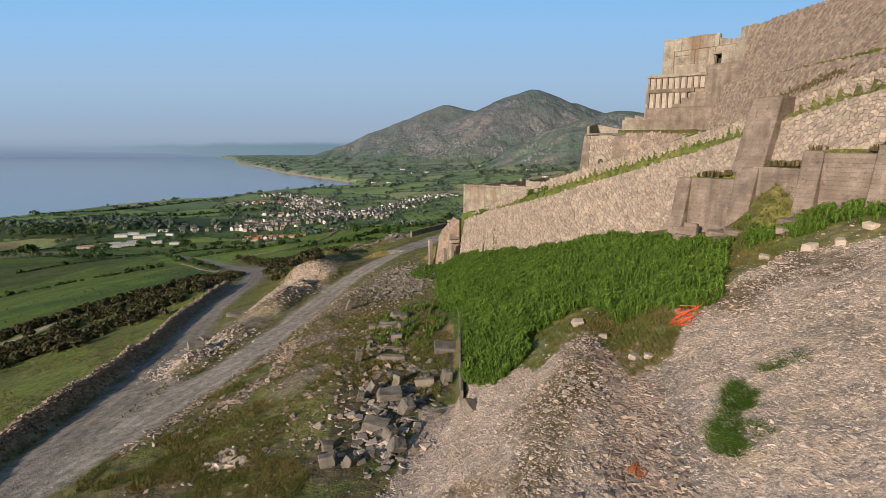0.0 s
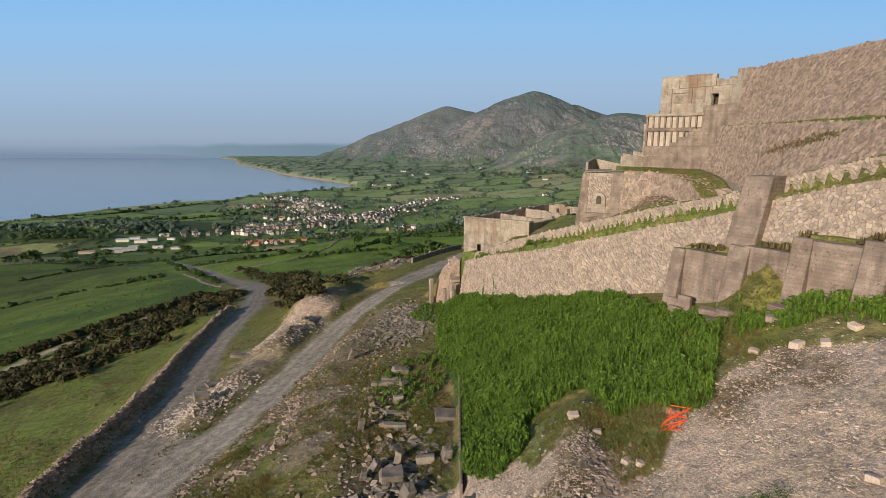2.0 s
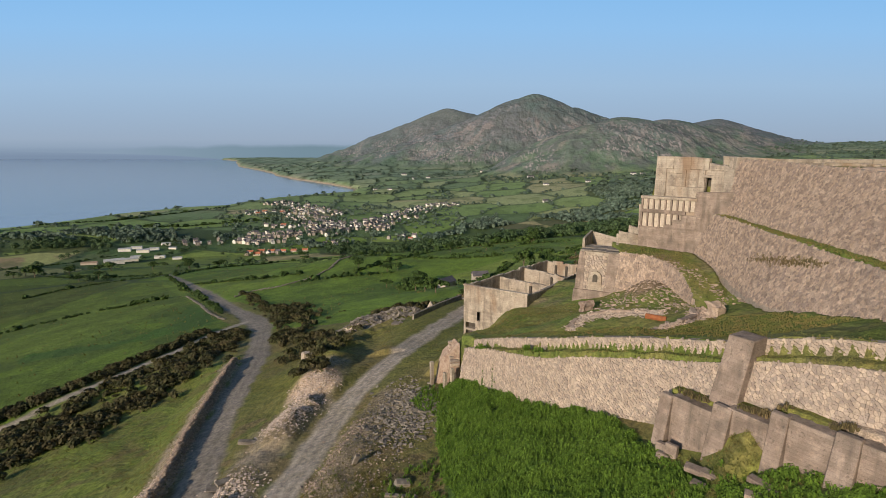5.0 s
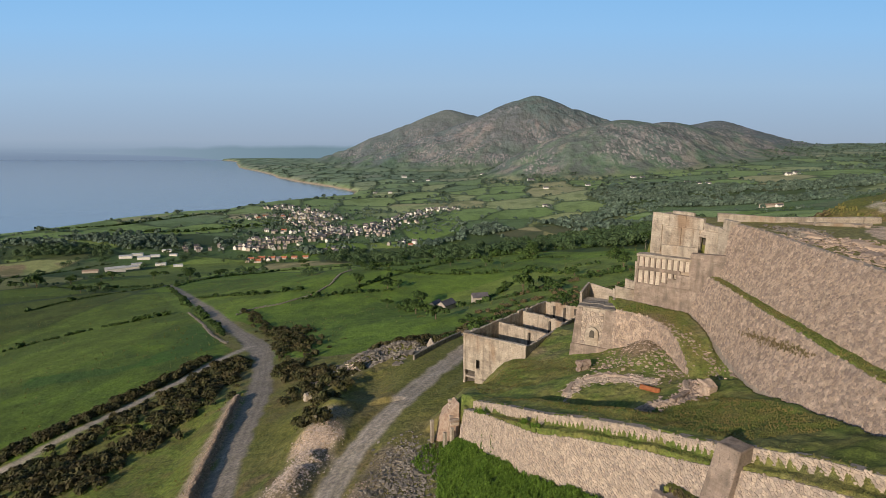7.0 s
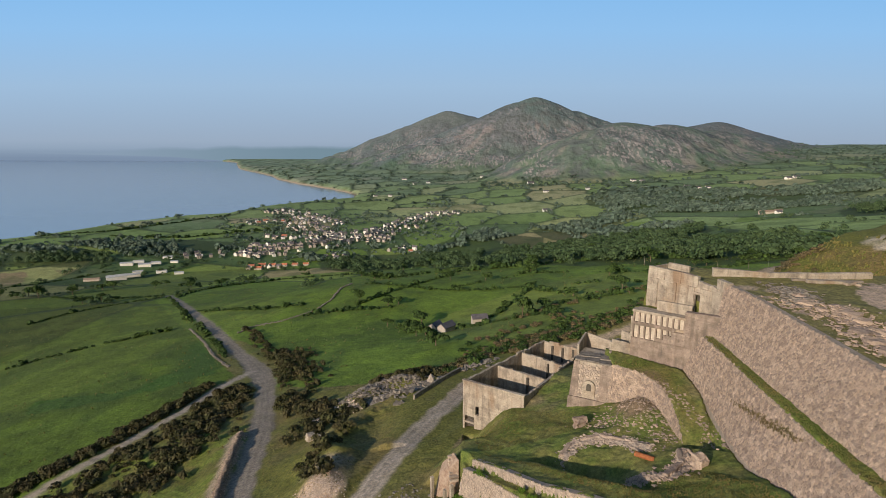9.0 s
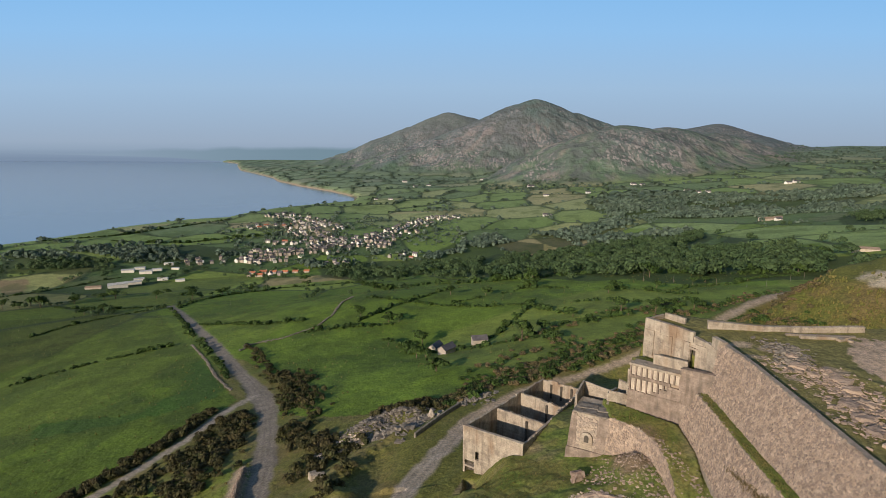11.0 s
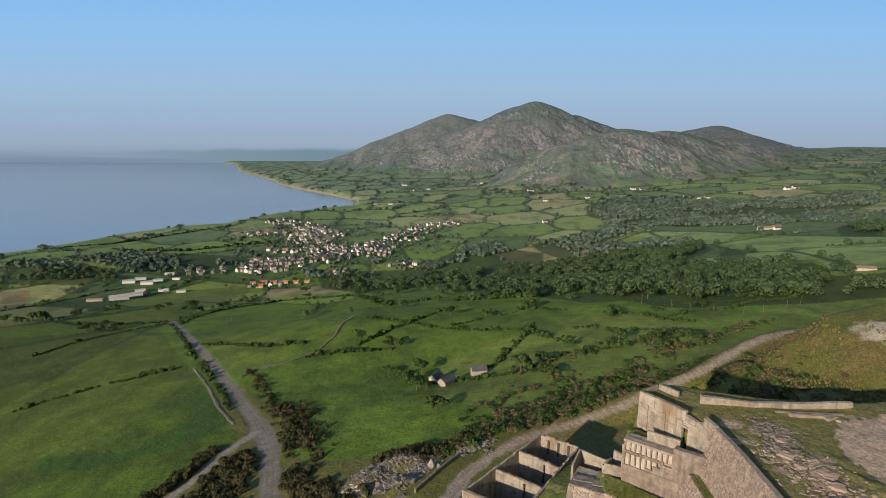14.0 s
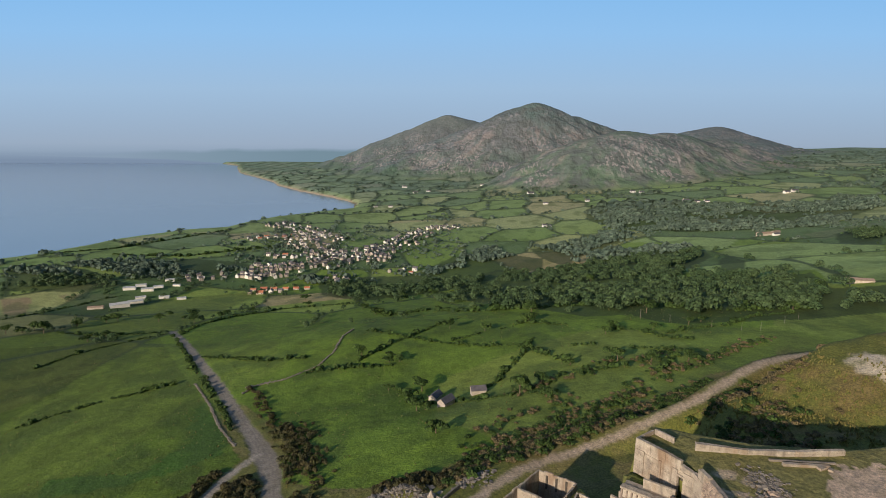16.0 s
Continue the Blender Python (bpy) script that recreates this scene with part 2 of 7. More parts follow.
    # ledge between the two high walls
    ledge = inside(x, y, flat(SLOPE_TOP) + flat(HIGH_TOP)[::-1])
    z = np.where(ledge, 28.4 + 0.15 * fractal(x, y, 1.2, 2, 80), z)
    slope = inside(x, y, flat(SLOPE_BASE) + flat(SLOPE_TOP)[::-1])
    z = np.where(slope, 19.5, z)
    plat = inside(x, y, PLATFORM)
    dp, _, _ = to_line(x, y, PLATFORM + PLATFORM[:1])
    top = 35.6 + 0.25 * fractal(x, y, 6, 3, 90) + 1.0 * np.exp(-(to_line(x, y, [(52, 84), (60, 78), (66, 66)])[0] / 3.5) ** 2) * (0.3 + 0.6 * fractal(x, y, 3, 3, 91))
    ridge_y = 161 - 0.35 * np.maximum(124 - x, 0)
    hill = 37.0 - 0.0077 * np.where(x < 140, (x - 140) ** 2, 0.4 * (x - 140) ** 2) - np.where(y < ridge_y, 0.004, 0.085) * (y - ridge_y) ** 2 + 1.8 * fractal(x, y, 16, 4, 93)
    z = np.where(plat, top, z)
    free = ~plat & ~quarry & ~ledge & ~curve & (x > 34) & (y > 60)
    z = np.where(free, np.maximum(z, (1 - smooth(56, 92, x)) * (35.4 - np.interp(x, [44, 58], [5.0, 0.85]) * dp) + smooth(56, 92, x) * np.interp(dp, [0, 11, 50, 78, 110, 170], [35.4, 26.5, 21, 8, -20, -300]) + 0.4 * fractal(x, y, 5, 3, 94)), z)
    z = np.where(free & (x > 46) & (y > 97) | plat & (x > 80), np.maximum(z, hill), z)
    z = np.where(inside(x, y, [(35.4, 95.3), (41.8, 90.2), (44.4, 88), (45.2, 88.8), (44.0, 91.2), (38.0, 99.2), (35.8, 98.6)]), 29.6, z)
    dd, sd, al = to_line(x, y, RIGHT_ROAD)
    k = smooth(8.0 + 11.0 * (sd > 0) * smooth(104, 122, y) * smooth(75, 50, x), 2.8, dd) * (y > 100)
    lengths = np.concatenate([[0], np.cumsum([math.dist(a, b) for a, b in zip(RIGHT_ROAD, RIGHT_ROAD[1:])])])
    lane = np.interp(al, lengths, list(hillside(np.array([p[0] for p in RIGHT_ROAD[:7]]), np.array([p[1] for p in RIGHT_ROAD[:7]])) + 0.2) + list(ROAD_RISE))
    return z * (1 - k) + k * lane
# ---- end of the lie of the land ----

# ---- materials ----


def mat(name, c1, c2, size=1.0, rough=0.9, bump=0.3, fine=0.12, boards=0.0, streak=0.0, rust=None, vary=0.0, attr="", metal=0.0, detail=5.0):
    """Two colours mixed by noise of that size in metres, finer grain and relief; boards: height of shutter boards;
    streak: weather streaks; vary: spread of brightness from piece to piece; attr: colour attribute instead of c1."""
    m = bpy.data.materials.new(name)
    m.use_nodes = True
    nt = m.node_tree
    nd, ln = nt.nodes, nt.links
    out = nd["Principled BSDF"]
    out.inputs["Roughness"].default_value = rough
    out.inputs["Metallic"].default_value = metal
    out.inputs["Specular IOR Level"].default_value = 0.25
    geo = nd.new("ShaderNodeNewGeometry")

    def noise_of(scale, det, stretch=None):
        n = nd.new("ShaderNodeTexNoise")
        n.inputs["Scale"].default_value = scale
        n.inputs["Detail"].default_value = det
        if stretch:
            mp = nd.new("ShaderNodeMapping")
            mp.inputs["Scale"].default_value = stretch
            ln.new(geo.outputs["Position"], mp.inputs["Vector"])
            ln.new(mp.outputs[0], n.inputs["Vector"])
        else:
            ln.new(geo.outputs["Position"], n.inputs["Vector"])
        return n.outputs["Fac"]

    def ramp(v, a, b):
        r = nd.new("ShaderNodeMapRange")
        r.inputs["From Min"].default_value, r.inputs["From Max"].default_value = a, b
        ln.new(v, r.inputs["Value"])
        return r.outputs[0]

    def mix(f, a, b, mode="MIX"):
        x = nd.new("ShaderNodeMix")
        x.data_type, x.blend_type = "RGBA", mode
        for sock, v in ((x.inputs[0], f), (x.inputs[6], a), (x.inputs[7], b)):
            if isinstance(v, (int, float)):
                sock.default_value = v
            elif isinstance(v, tuple):
                sock.default_value = (*v, 1)
            else:
                ln.new(v, sock)
        return x.outputs[2]

    def math_of(op, a, b):
        x = nd.new("ShaderNodeMath")
        x.operation = op
        for sock, v in zip(x.inputs, (a, b)):
            if isinstance(v, (int, float)):
                sock.default_value = v
            else:
                ln.new(v, sock)
        return x.outputs[0]
    coarse = noise_of(1 / size, detail)
    middle = noise_of(4.5 / size, 4.0)
    grain = noise_of(1 / fine, 4.0)
    if attr:
        at = nd.new("ShaderNodeAttribute")
        at.attribute_name = attr
        first = at.outputs["Color"]
        col = mix(math_of("MULTIPLY", ramp(coarse, 0.35, 0.7), 0.6), first, mix(1.0, first, c2, "MULTIPLY"))
        col = mix(1.0, col, mix(ramp(middle, 0.3, 0.7), (0.60, 0.63, 0.66), (1.34, 1.31, 1.22)), "MULTIPLY")
        # bare rock, heather and scree chutes on the mountains, where the fourth channel is set
        def chute(scale, det, turn):
            n = nd.new("ShaderNodeTexNoise")
            n.inputs["Scale"].default_value, n.inputs["Detail"].default_value = scale, det
            mp = nd.new("ShaderNodeMapping")
            mp.vector_type = "TEXTURE"
            mp.inputs["Rotation"].default_value, mp.inputs["Scale"].default_value = (0, 0, radians(turn)), (1.0, 7.0, 5.0)
            ln.new(geo.outputs["Position"], mp.inputs["Vector"])
            ln.new(mp.outputs[0], n.inputs["Vector"])
            return n.outputs["Fac"]
        high = nd.new("ShaderNodeSeparateXYZ")
        ln.new(geo.outputs["Position"], high.inputs[0])
        crag = noise_of(0.05, 9.0, (1.0, 0.6, 0.8))
        broad = noise_of(0.0058, 5.0)
        # hill tones lean blue-grey: the haze of distance is in them
        hill = mix(math_of("MULTIPLY", ramp(noise_of(0.008, 6.0), 0.46, 0.6), math_of("MULTIPLY", ramp(high.outputs["Z"], -80, 40), 0.7)), col, (0.128, 0.152, 0.160))
        slides = math_of("MULTIPLY", ramp(chute(0.034, 5.0, -24), 0.52, 0.58), ramp(broad, 0.45, 0.52))
        slides = math_of("MULTIPLY", slides, math_of("MULTIPLY", ramp(high.outputs["Z"], -75, -45), ramp(high.outputs["Z"], 230, 120)))
        hill = mix(math_of("MULTIPLY", slides, 0.34), hill, (0.31, 0.265, 0.262))
        flank = math_of("MULTIPLY", ramp(high.outputs["Z"], 60, -60), ramp(noise_of(0.0072, 5.0), 0.40, 0.54))
        hill = mix(math_of("MULTIPLY", flank, 0.75), hill, (0.088, 0.150, 0.082))
        hill = mix(math_of("MULTIPLY", math_of("MULTIPLY", ramp(crag, 0.57, 0.64), ramp(high.outputs["Z"], -30, 60)), math_of("MULTIPLY", ramp(noise_of(0.007, 5.0), 0.46, 0.58), 0.8)), hill, (0.255, 0.25, 0.262))
        hill = mix(math_of("MULTIPLY", ramp(crag, 0.45, 0.38), 0.4), hill, (0.070, 0.092, 0.090))
        heath = math_of("MULTIPLY", ramp(noise_of(0.016, 6.0), 0.50, 0.58), math_of("MULTIPLY", ramp(high.outputs["Z"], -75, -40), 0.8))
        hill = mix(heath, hill, (0.102, 0.118, 0.116))
        boulders = math_of("MULTIPLY", ramp(noise_of(0.11, 8.0, (1.0, 0.45, 0.4)), 0.52, 0.58), ramp(noise_of(0.0080, 4.0), 0.47, 0.58))
        boulders = math_of("MULTIPLY", boulders, math_of("MULTIPLY", ramp(high.outputs["Z"], -70, -40), ramp(high.outputs["Z"], 190, 20)))
        boulders = math_of("MULTIPLY", boulders, 0.70)
        hill = mix(boulders, hill, (0.37, 0.325, 0.32))
        col = mix(at.outputs["Alpha"], col, hill)
        # loose stones where the ground is stony: broken flakes of two sizes
        sf = nd.new("ShaderNodeAttribute")
        sf.attribute_name = "surface"
        sp = nd.new("ShaderNodeSeparateColor")
        ln.new(sf.outputs["Color"], sp.inputs[0])
        flakes = []
        for scale in (8.5, 21.0):
            vo = nd.new("ShaderNodeTexVoronoi")
            vo.inputs["Scale"].default_value = scale
            ln.new(geo.outputs["Position"], vo.inputs["Vector"])
            one_of = nd.new("ShaderNodeSeparateColor")
            ln.new(vo.outputs["Color"], one_of.inputs[0])
            flakes.append((one_of.outputs[0], vo.outputs["Distance"]))
        flake = mix(0.5, mix(flakes[0][0], (0.62, 0.61, 0.62), (1.42, 1.38, 1.33)), mix(flakes[1][0], (0.6, 0.6, 0.6), (1.42, 1.4, 1.36)))
        col = mix(sp.outputs[0], col, mix(1.0, col, flake, "MULTIPLY"))
    else:
        col = mix(ramp(coarse, 0.35, 0.65), c1, c2)
    if streak:
        st = noise_of(1.0, 4.0, (1.4, 1.4, 0.16))
        col = mix(math_of("MULTIPLY", ramp(st, 0.5, 0.75), streak), col, (0.10, 0.085, 0.07))
        # blotches of lichen and damp, and patches of flaked skin
        col = mix(math_of("MULTIPLY", ramp(noise_of(0.55, 8.0), 0.50, 0.66), streak * 0.9), col, (0.150, 0.125, 0.105))
        col = mix(math_of("MULTIPLY", ramp(noise_of(1.7, 7.0), 0.56, 0.64), 0.45), col, mix(1.0, col, (1.45, 1.40, 1.34), "MULTIPLY"))
        col = mix(math_of("MULTIPLY", ramp(noise_of(4.2, 6.0), 0.60, 0.68), 0.6), col, (0.11, 0.095, 0.08))
    if rust:
        rs = noise_of(0.35, 5.0, (1.0, 1.0, 0.35))
        col = mix(math_of("MULTIPLY", ramp(rs, 0.52, 0.7), 0.8), col, rust)
    relief = grain
    if boards:
        sep = nd.new("ShaderNodeSeparateXYZ")
        ln.new(geo.outputs["Position"], sep.inputs[0])
        band = math_of("FRACT", math_of("DIVIDE", sep.outputs["Z"], boards), 0.0)
        groove = ramp(band, 0.0, 0.16)
        board = nd.new("ShaderNodeTexWhiteNoise")
        board.noise_dimensions = "1D"
        ln.new(math_of("FLOOR", math_of("DIVIDE", sep.outputs["Z"], boards), 0.0), board.inputs["W"])
        col = mix(math_of("MULTIPLY", ramp(board.outputs["Value"], 0, 1), 0.28), col, mix(1.0, col, (0.55, 0.52, 0.5), "MULTIPLY"))
        col = mix(math_of("SUBTRACT", 0.30, math_of("MULTIPLY", groove, 0.30)), col, (0.09, 0.075, 0.06))
        relief = math_of("ADD", math_of("MULTIPLY", grain, 0.5), math_of("MULTIPLY", groove, 0.8))
    gr = ramp(grain, 0.25, 0.75)
    col = mix(1.0, col, mix(gr, (0.72, 0.72, 0.72), (1.22, 1.22, 1.22)), "MULTIPLY")
    if vary:
        info = nd.new("ShaderNodeObjectInfo")
        both = math_of("FRACT", math_of("ADD", math_of("MULTIPLY", info.outputs["Random"], 7.31), math_of("MULTIPLY", geo.outputs["Random Per Island"], 3.17)), 0.0)
        lo, hi = 1 - vary, 1 + vary
        col = mix(1.0, col, mix(both, (lo, lo, lo * 1.02), (hi, hi * 0.97, hi * 0.9)), "MULTIPLY")
    ln.new(col, out.inputs["Base Color"])
    if bump:
        b = nd.new("ShaderNodeBump")
        b.inputs["Strength"].default_value = bump
        b.inputs["Distance"].default_value = fine * 0.6
        ln.new(relief, b.inputs["Height"])
        ln.new(b.outputs[0], out.inputs["Normal"])
        if attr:
            # tussocks and hollows, and crags on the mountains
            t = nd.new("ShaderNodeBump")
            t.inputs["Distance"].default_value = 0.5
            ln.new(math_of("MULTIPLY", sp.outputs[1], 0.7), t.inputs["Strength"])
            f = nd.new("ShaderNodeBump")
            f.inputs["Distance"].default_value = 0.07
            ln.new(sp.outputs[0], f.inputs["Strength"])
            ln.new(math_of("ADD", flakes[0][0], math_of("MULTIPLY", flakes[1][0], 0.5)), f.inputs["Height"])
            ln.new(noise_of(0.75, 4.0), t.inputs["Height"])
            u = nd.new("ShaderNodeBump")
            u.inputs["Distance"].default_value = 9.0
            ln.new(at.outputs["Alpha"], u.inputs["Strength"])
            ln.new(crag, u.inputs["Height"])
            ln.new(u.outputs[0], t.inputs["Normal"])
            ln.new(t.outputs[0], f.inputs["Normal"])
            ln.new(f.outputs[0], b.inputs["Normal"])
    return m


M_GROUND = mat("ground_cover", (0, 0, 0), (0.60, 0.62, 0.52), 2.6, 0.95, 0.8, 0.16, attr="cover")
M_STONE = mat("dry_stone", (0.355, 0.295, 0.25), (0.46, 0.387, 0.33), 0.9, 0.92, 0.8, 0.07, vary=0.26)
M_STONE_GREY = mat("grey_stone", (0.316, 0.248, 0.203), (0.420, 0.336, 0.280), 0.9, 0.92, 0.8, 0.07, vary=0.30, streak=0.14)
M_CORE = mat("wall_core", (0.27, 0.228, 0.188), (0.36, 0.305, 0.255), 0.8, 0.95, 0.5, 0.12)
M_CONC = mat("board_marked_concrete", (0.238, 0.186, 0.152), (0.352, 0.284, 0.236), 1.5, 0.9, 0.6, 0.06, boards=0.3, streak=0.6)
M_CONC_PALE = mat("pale_concrete", (0.40, 0.345, 0.28), (0.47, 0.41, 0.335), 1.8, 0.9, 0.5, 0.06, boards=0.42, streak=0.55, rust=(0.30, 0.22, 0.15))
M_CONC_WARM = mat("stained_concrete", (0.40, 0.34, 0.275), (0.47, 0.41, 0.33), 1.6, 0.9, 0.5, 0.06, boards=0.36, streak=0.6, rust=(0.27, 0.18, 0.115))
M_PANEL = mat("smooth_panel", (0.46, 0.395, 0.32), (0.53, 0.46, 0.375), 1.2, 0.85, 0.2, 0.05, streak=0.2)
# stands for the shade in openings; slot posts and wall ribs share it
M_DARK = mat("void_dark", (0.07, 0.06, 0.05), (0.10, 0.088, 0.074), 1.0, 0.95, 0.2, 0.1)
M_BRICK = mat("weathered_brick", (0.255, 0.18, 0.142), (0.36, 0.29, 0.238), 0.5, 0.9, 0.4, 0.06, vary=0.25)
M_RUBBLE = mat("rubble_stone", (0.47, 0.39, 0.335), (0.62, 0.52, 0.455), 1.4, 0.92, 0.6, 0.08, vary=0.22)
M_SLAB = mat("old_concrete_block", (0.155, 0.138, 0.120), (0.285, 0.256, 0.222), 0.8, 0.92, 0.5, 0.07, vary=0.2)
M_ORANGE = mat("orange_mesh", (0.85, 0.15, 0.04), (0.75, 0.12, 0.03), 0.4, 0.6, 0.1, 0.05)
M_RUST = mat("rusty_iron", (0.36, 0.13, 0.05), (0.25, 0.09, 0.04), 0.4, 0.8, 0.3, 0.05)
M_TIMBER = mat("grey_timber", (0.20, 0.17, 0.14), (0.28, 0.24, 0.2), 0.5, 0.9, 0.3, 0.05)


def leaf_mat(name, c1, c2, size, vary=0.4):
    return mat(name, c1, c2, size, 0.8, 0.0, 0.5, vary=vary, detail=2.0)


M_BRACKEN = leaf_mat("bracken", (0.080, 0.150, 0.017), (0.115, 0.200, 0.026), 2.2, 0.42)
M_GORSE = leaf_mat("gorse", (0.047, 0.055, 0.019), (0.078, 0.067, 0.031), 4.0, 0.45)
M_HEATH = leaf_mat("brown_heath", (0.150, 0.115, 0.062), (0.110, 0.098, 0.046), 4.0, 0.45)
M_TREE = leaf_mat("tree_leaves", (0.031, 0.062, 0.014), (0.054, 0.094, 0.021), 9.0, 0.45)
# farther leaves paler and bluer: distance haze is in the colour
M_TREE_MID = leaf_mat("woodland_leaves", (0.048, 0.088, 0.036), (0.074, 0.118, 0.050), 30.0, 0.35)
M_TREE_FAR = leaf_mat("hazed_far_leaves", (0.090, 0.138, 0.104), (0.116, 0.162, 0.122), 40.0, 0.3)
M_TRUNK = mat("bark", (0.12, 0.09, 0.06), (0.17, 0.13, 0.09), 0.4, 0.95, 0.4, 0.08)
M_TUFT = leaf_mat("grass_tufts", (0.190, 0.158, 0.058), (0.118, 0.138, 0.036), 2.0, 0.38)

# ---- helpers of this scene ----


def part(name, bm, material, parent=None, label="", kind="", smooth_faces=False):
    me = bpy.data.meshes.new(name)
    bmesh.ops.recalc_face_normals(bm, faces=bm.faces)
    bm.to_mesh(me)
    bm.free()
    return link(name, me, material, parent, label, kind, smooth_faces)


def link(name, me, material, parent=None, label="", kind="", smooth_faces=False):
    if not me.materials:
        me.materials.append(material)
    if smooth_faces:
        me.polygons.foreach_set("use_smooth", [True] * len(me.polygons))
    ob = new(name, me)
    if parent is not None:
        ob.parent = parent
        ob.matrix_parent_inverse = parent.matrix_world.inverted() if parent.matrix_world != Matrix() else Matrix()
    return tagged(ob, label, kind=kind)


def mesh_of(name, verts, faces):
    """faces: array of quads or triangles."""
    me = bpy.data.meshes.new(name)
    verts, faces = np.asarray(verts, np.float32), np.asarray(faces, np.int32)
    k = faces.shape[1]
    me.vertices.add(len(verts))
    me.vertices.foreach_set("co", verts.ravel())
    me.loops.add(faces.size)
    me.loops.foreach_set("vertex_index", faces.ravel())
    me.polygons.add(len(faces))
    me.polygons.foreach_set("loop_start", np.arange(0, faces.size, k, dtype=np.int32))
    me.polygons.foreach_set("use_smooth", np.zeros(len(faces), bool))
    me.update(calc_edges=True)
    return me


def empty(name, x, y, z, label, category, group="", kind=""):
    ob = new(name)
    ob.location = (x, y, z)
    ob.matrix_world = Matrix.Translation((x, y, z))
    ob.empty_display_size = 0.5
    return tagged(ob, label, category, group, kind)


def solid(bm, low, high):
    """A closed body between two rings of points with as many corners each."""
    a, b = [bm.verts.new(p) for p in low], [bm.verts.new(p) for p in high]
    n = len(a)
    bm.faces.new(a[::-1])
    bm.faces.new(b)
    for i in range(n):
        bm.faces.new((a[i], a[(i + 1) % n], b[(i + 1) % n], b[i]))


def worn(bm, size=0.08, rough=0.05, cuts=0, seed=1):
    """Bevelled and slightly uneven edges."""
    bmesh.ops.bevel(bm, geom=list(bm.edges), offset=size, segments=1, affect="EDGES", clamp_overlap=True)
    if cuts:
        bmesh.ops.subdivide_edges(bm, edges=list(bm.edges), cuts=cuts, use_grid_fill=True)
    for v in bm.verts:
        v.co += noise.noise_vector(v.co * 1.3 + Vector((seed, 0, 0))) * rough
    return bm


def bar_between(bm, a, b, thick, z0, z1a, z1b=None, inner=0.0):
    """An upright wall of that thickness from a to b (plan), from z0 to z1a at a and z1b at b; it lies to the left of a-b."""
    z1b = z1a if z1b is None else z1b
    dx, dy = b[0] - a[0], b[1] - a[1]
    n = math.hypot(dx, dy)
    ox, oy = -dy / n, dx / n
    ring = [(a[0] + ox * inner, a[1] + oy * inner), (b[0] + ox * inner, b[1] + oy * inner), (b[0] + ox * (inner + thick), b[1] + oy * (inner + thick)), (a[0] + ox * (inner + thick), a[1] + oy * (inner + thick))]
    solid(bm, [(*p, z0) for p in ring], [(*ring[0], z1a), (*ring[1], z1b), (*ring[2], z1b), (*ring[3], z1a)])
    return bm


def box(bm, c, size, turn=0.0):
    m = pose(*c, 0, 0, turn) @ Matrix.Diagonal((*size, 1))
    bmesh.ops.create_cube(bm, size=1.0, matrix=m)
    return bm


# ---- ground, one sheet to the horizon ----


def cells(x, y, size, seed):
    """Fields: nearest of scattered seeds; random value of it, gap to the next."""
    u, v = x / size, y / size
    iu, iv = np.floor(u), np.floor(v)
    f1, f2, rnd = np.full(np.shape(x), 9.0), np.full(np.shape(x), 9.0), np.zeros(np.shape(x))
    for a in (-1, 0, 1):
        for b in (-1, 0, 1):
            cu, cv = iu + a, iv + b
            d = np.hypot(cu + 0.15 + 0.7 * lattice(cu, cv, seed) - u, cv + 0.15 + 0.7 * lattice(cu, cv, seed + 1) - v)
            r = lattice(cu, cv, seed + 2)
            closer = d < f1
            f2 = np.where(closer, f1, np.minimum(f2, d))
            rnd = np.where(closer, r, rnd)
            f1 = np.where(closer, d, f1)
    return rnd, (f2 - f1) * size


def field_at(x, y):
    wx, wy = x + 14 * wobble(x, y, 90, 101), y + 14 * wobble(x, y, 90, 102)
    return cells(wx, wy * 0.8, 118, 200)


WOOD = [(8, 568), (34, 733), (77, 778), (130, 711), (204, 766), (199, 644), (230, 555), (263, 504), (296, 473), (320, 465), (290, 396), (330, 385), (300, 325), (240, 316), (210, 310), (180, 309), (150, 310), (133, 315), (123, 346), (95, 352), (73, 396), (44, 443)]
WOOD_UPPER = [(207, 795), (269, 847), (334, 856), (370, 780), (345, 692), (275, 596), (224, 568), (196, 634)]
WOOD_MIDDLE = [(148, 921), (280, 984), (327, 1004), (308, 912), (223, 838), (168, 747), (152, 832)]
WOOD_FAR = [(347, 1326), (458, 1421), (618, 1296), (719, 1139), (930, 1172), (801, 1005), (682, 924), (584, 874), (491, 919), (409, 951), (337, 1034), (310, 1179)]
WOOD_VILLAGE = [(-56, 795), (13, 917), (82, 938), (152, 832), (134, 735), (75, 760), (23, 650), (-31, 626), (-95, 607), (-156, 673), (-195, 810), (-125, 802)]
WOOD_SHORE = [(-681, 820), (-625, 859), (-506, 786), (-432, 729), (-487, 694), (-585, 699)]
WOOD_LEFT = [(-564, 850), (-521, 919), (-439, 911), (-345, 891), (-304, 852), (-350, 811), (-378, 778), (-437, 766)]
WOOD_EAST = [(556, 771), (608, 789), (620, 766), (504, 621), (500, 682)]
COPSES = [(330, 644), (362, 686), (346, 616), (282, 505), (276, 530)]
WOODS = (WOOD, WOOD_UPPER, WOOD_MIDDLE, WOOD_FAR, WOOD_VILLAGE, WOOD_SHORE, WOOD_LEFT, WOOD_EAST, COPSES)
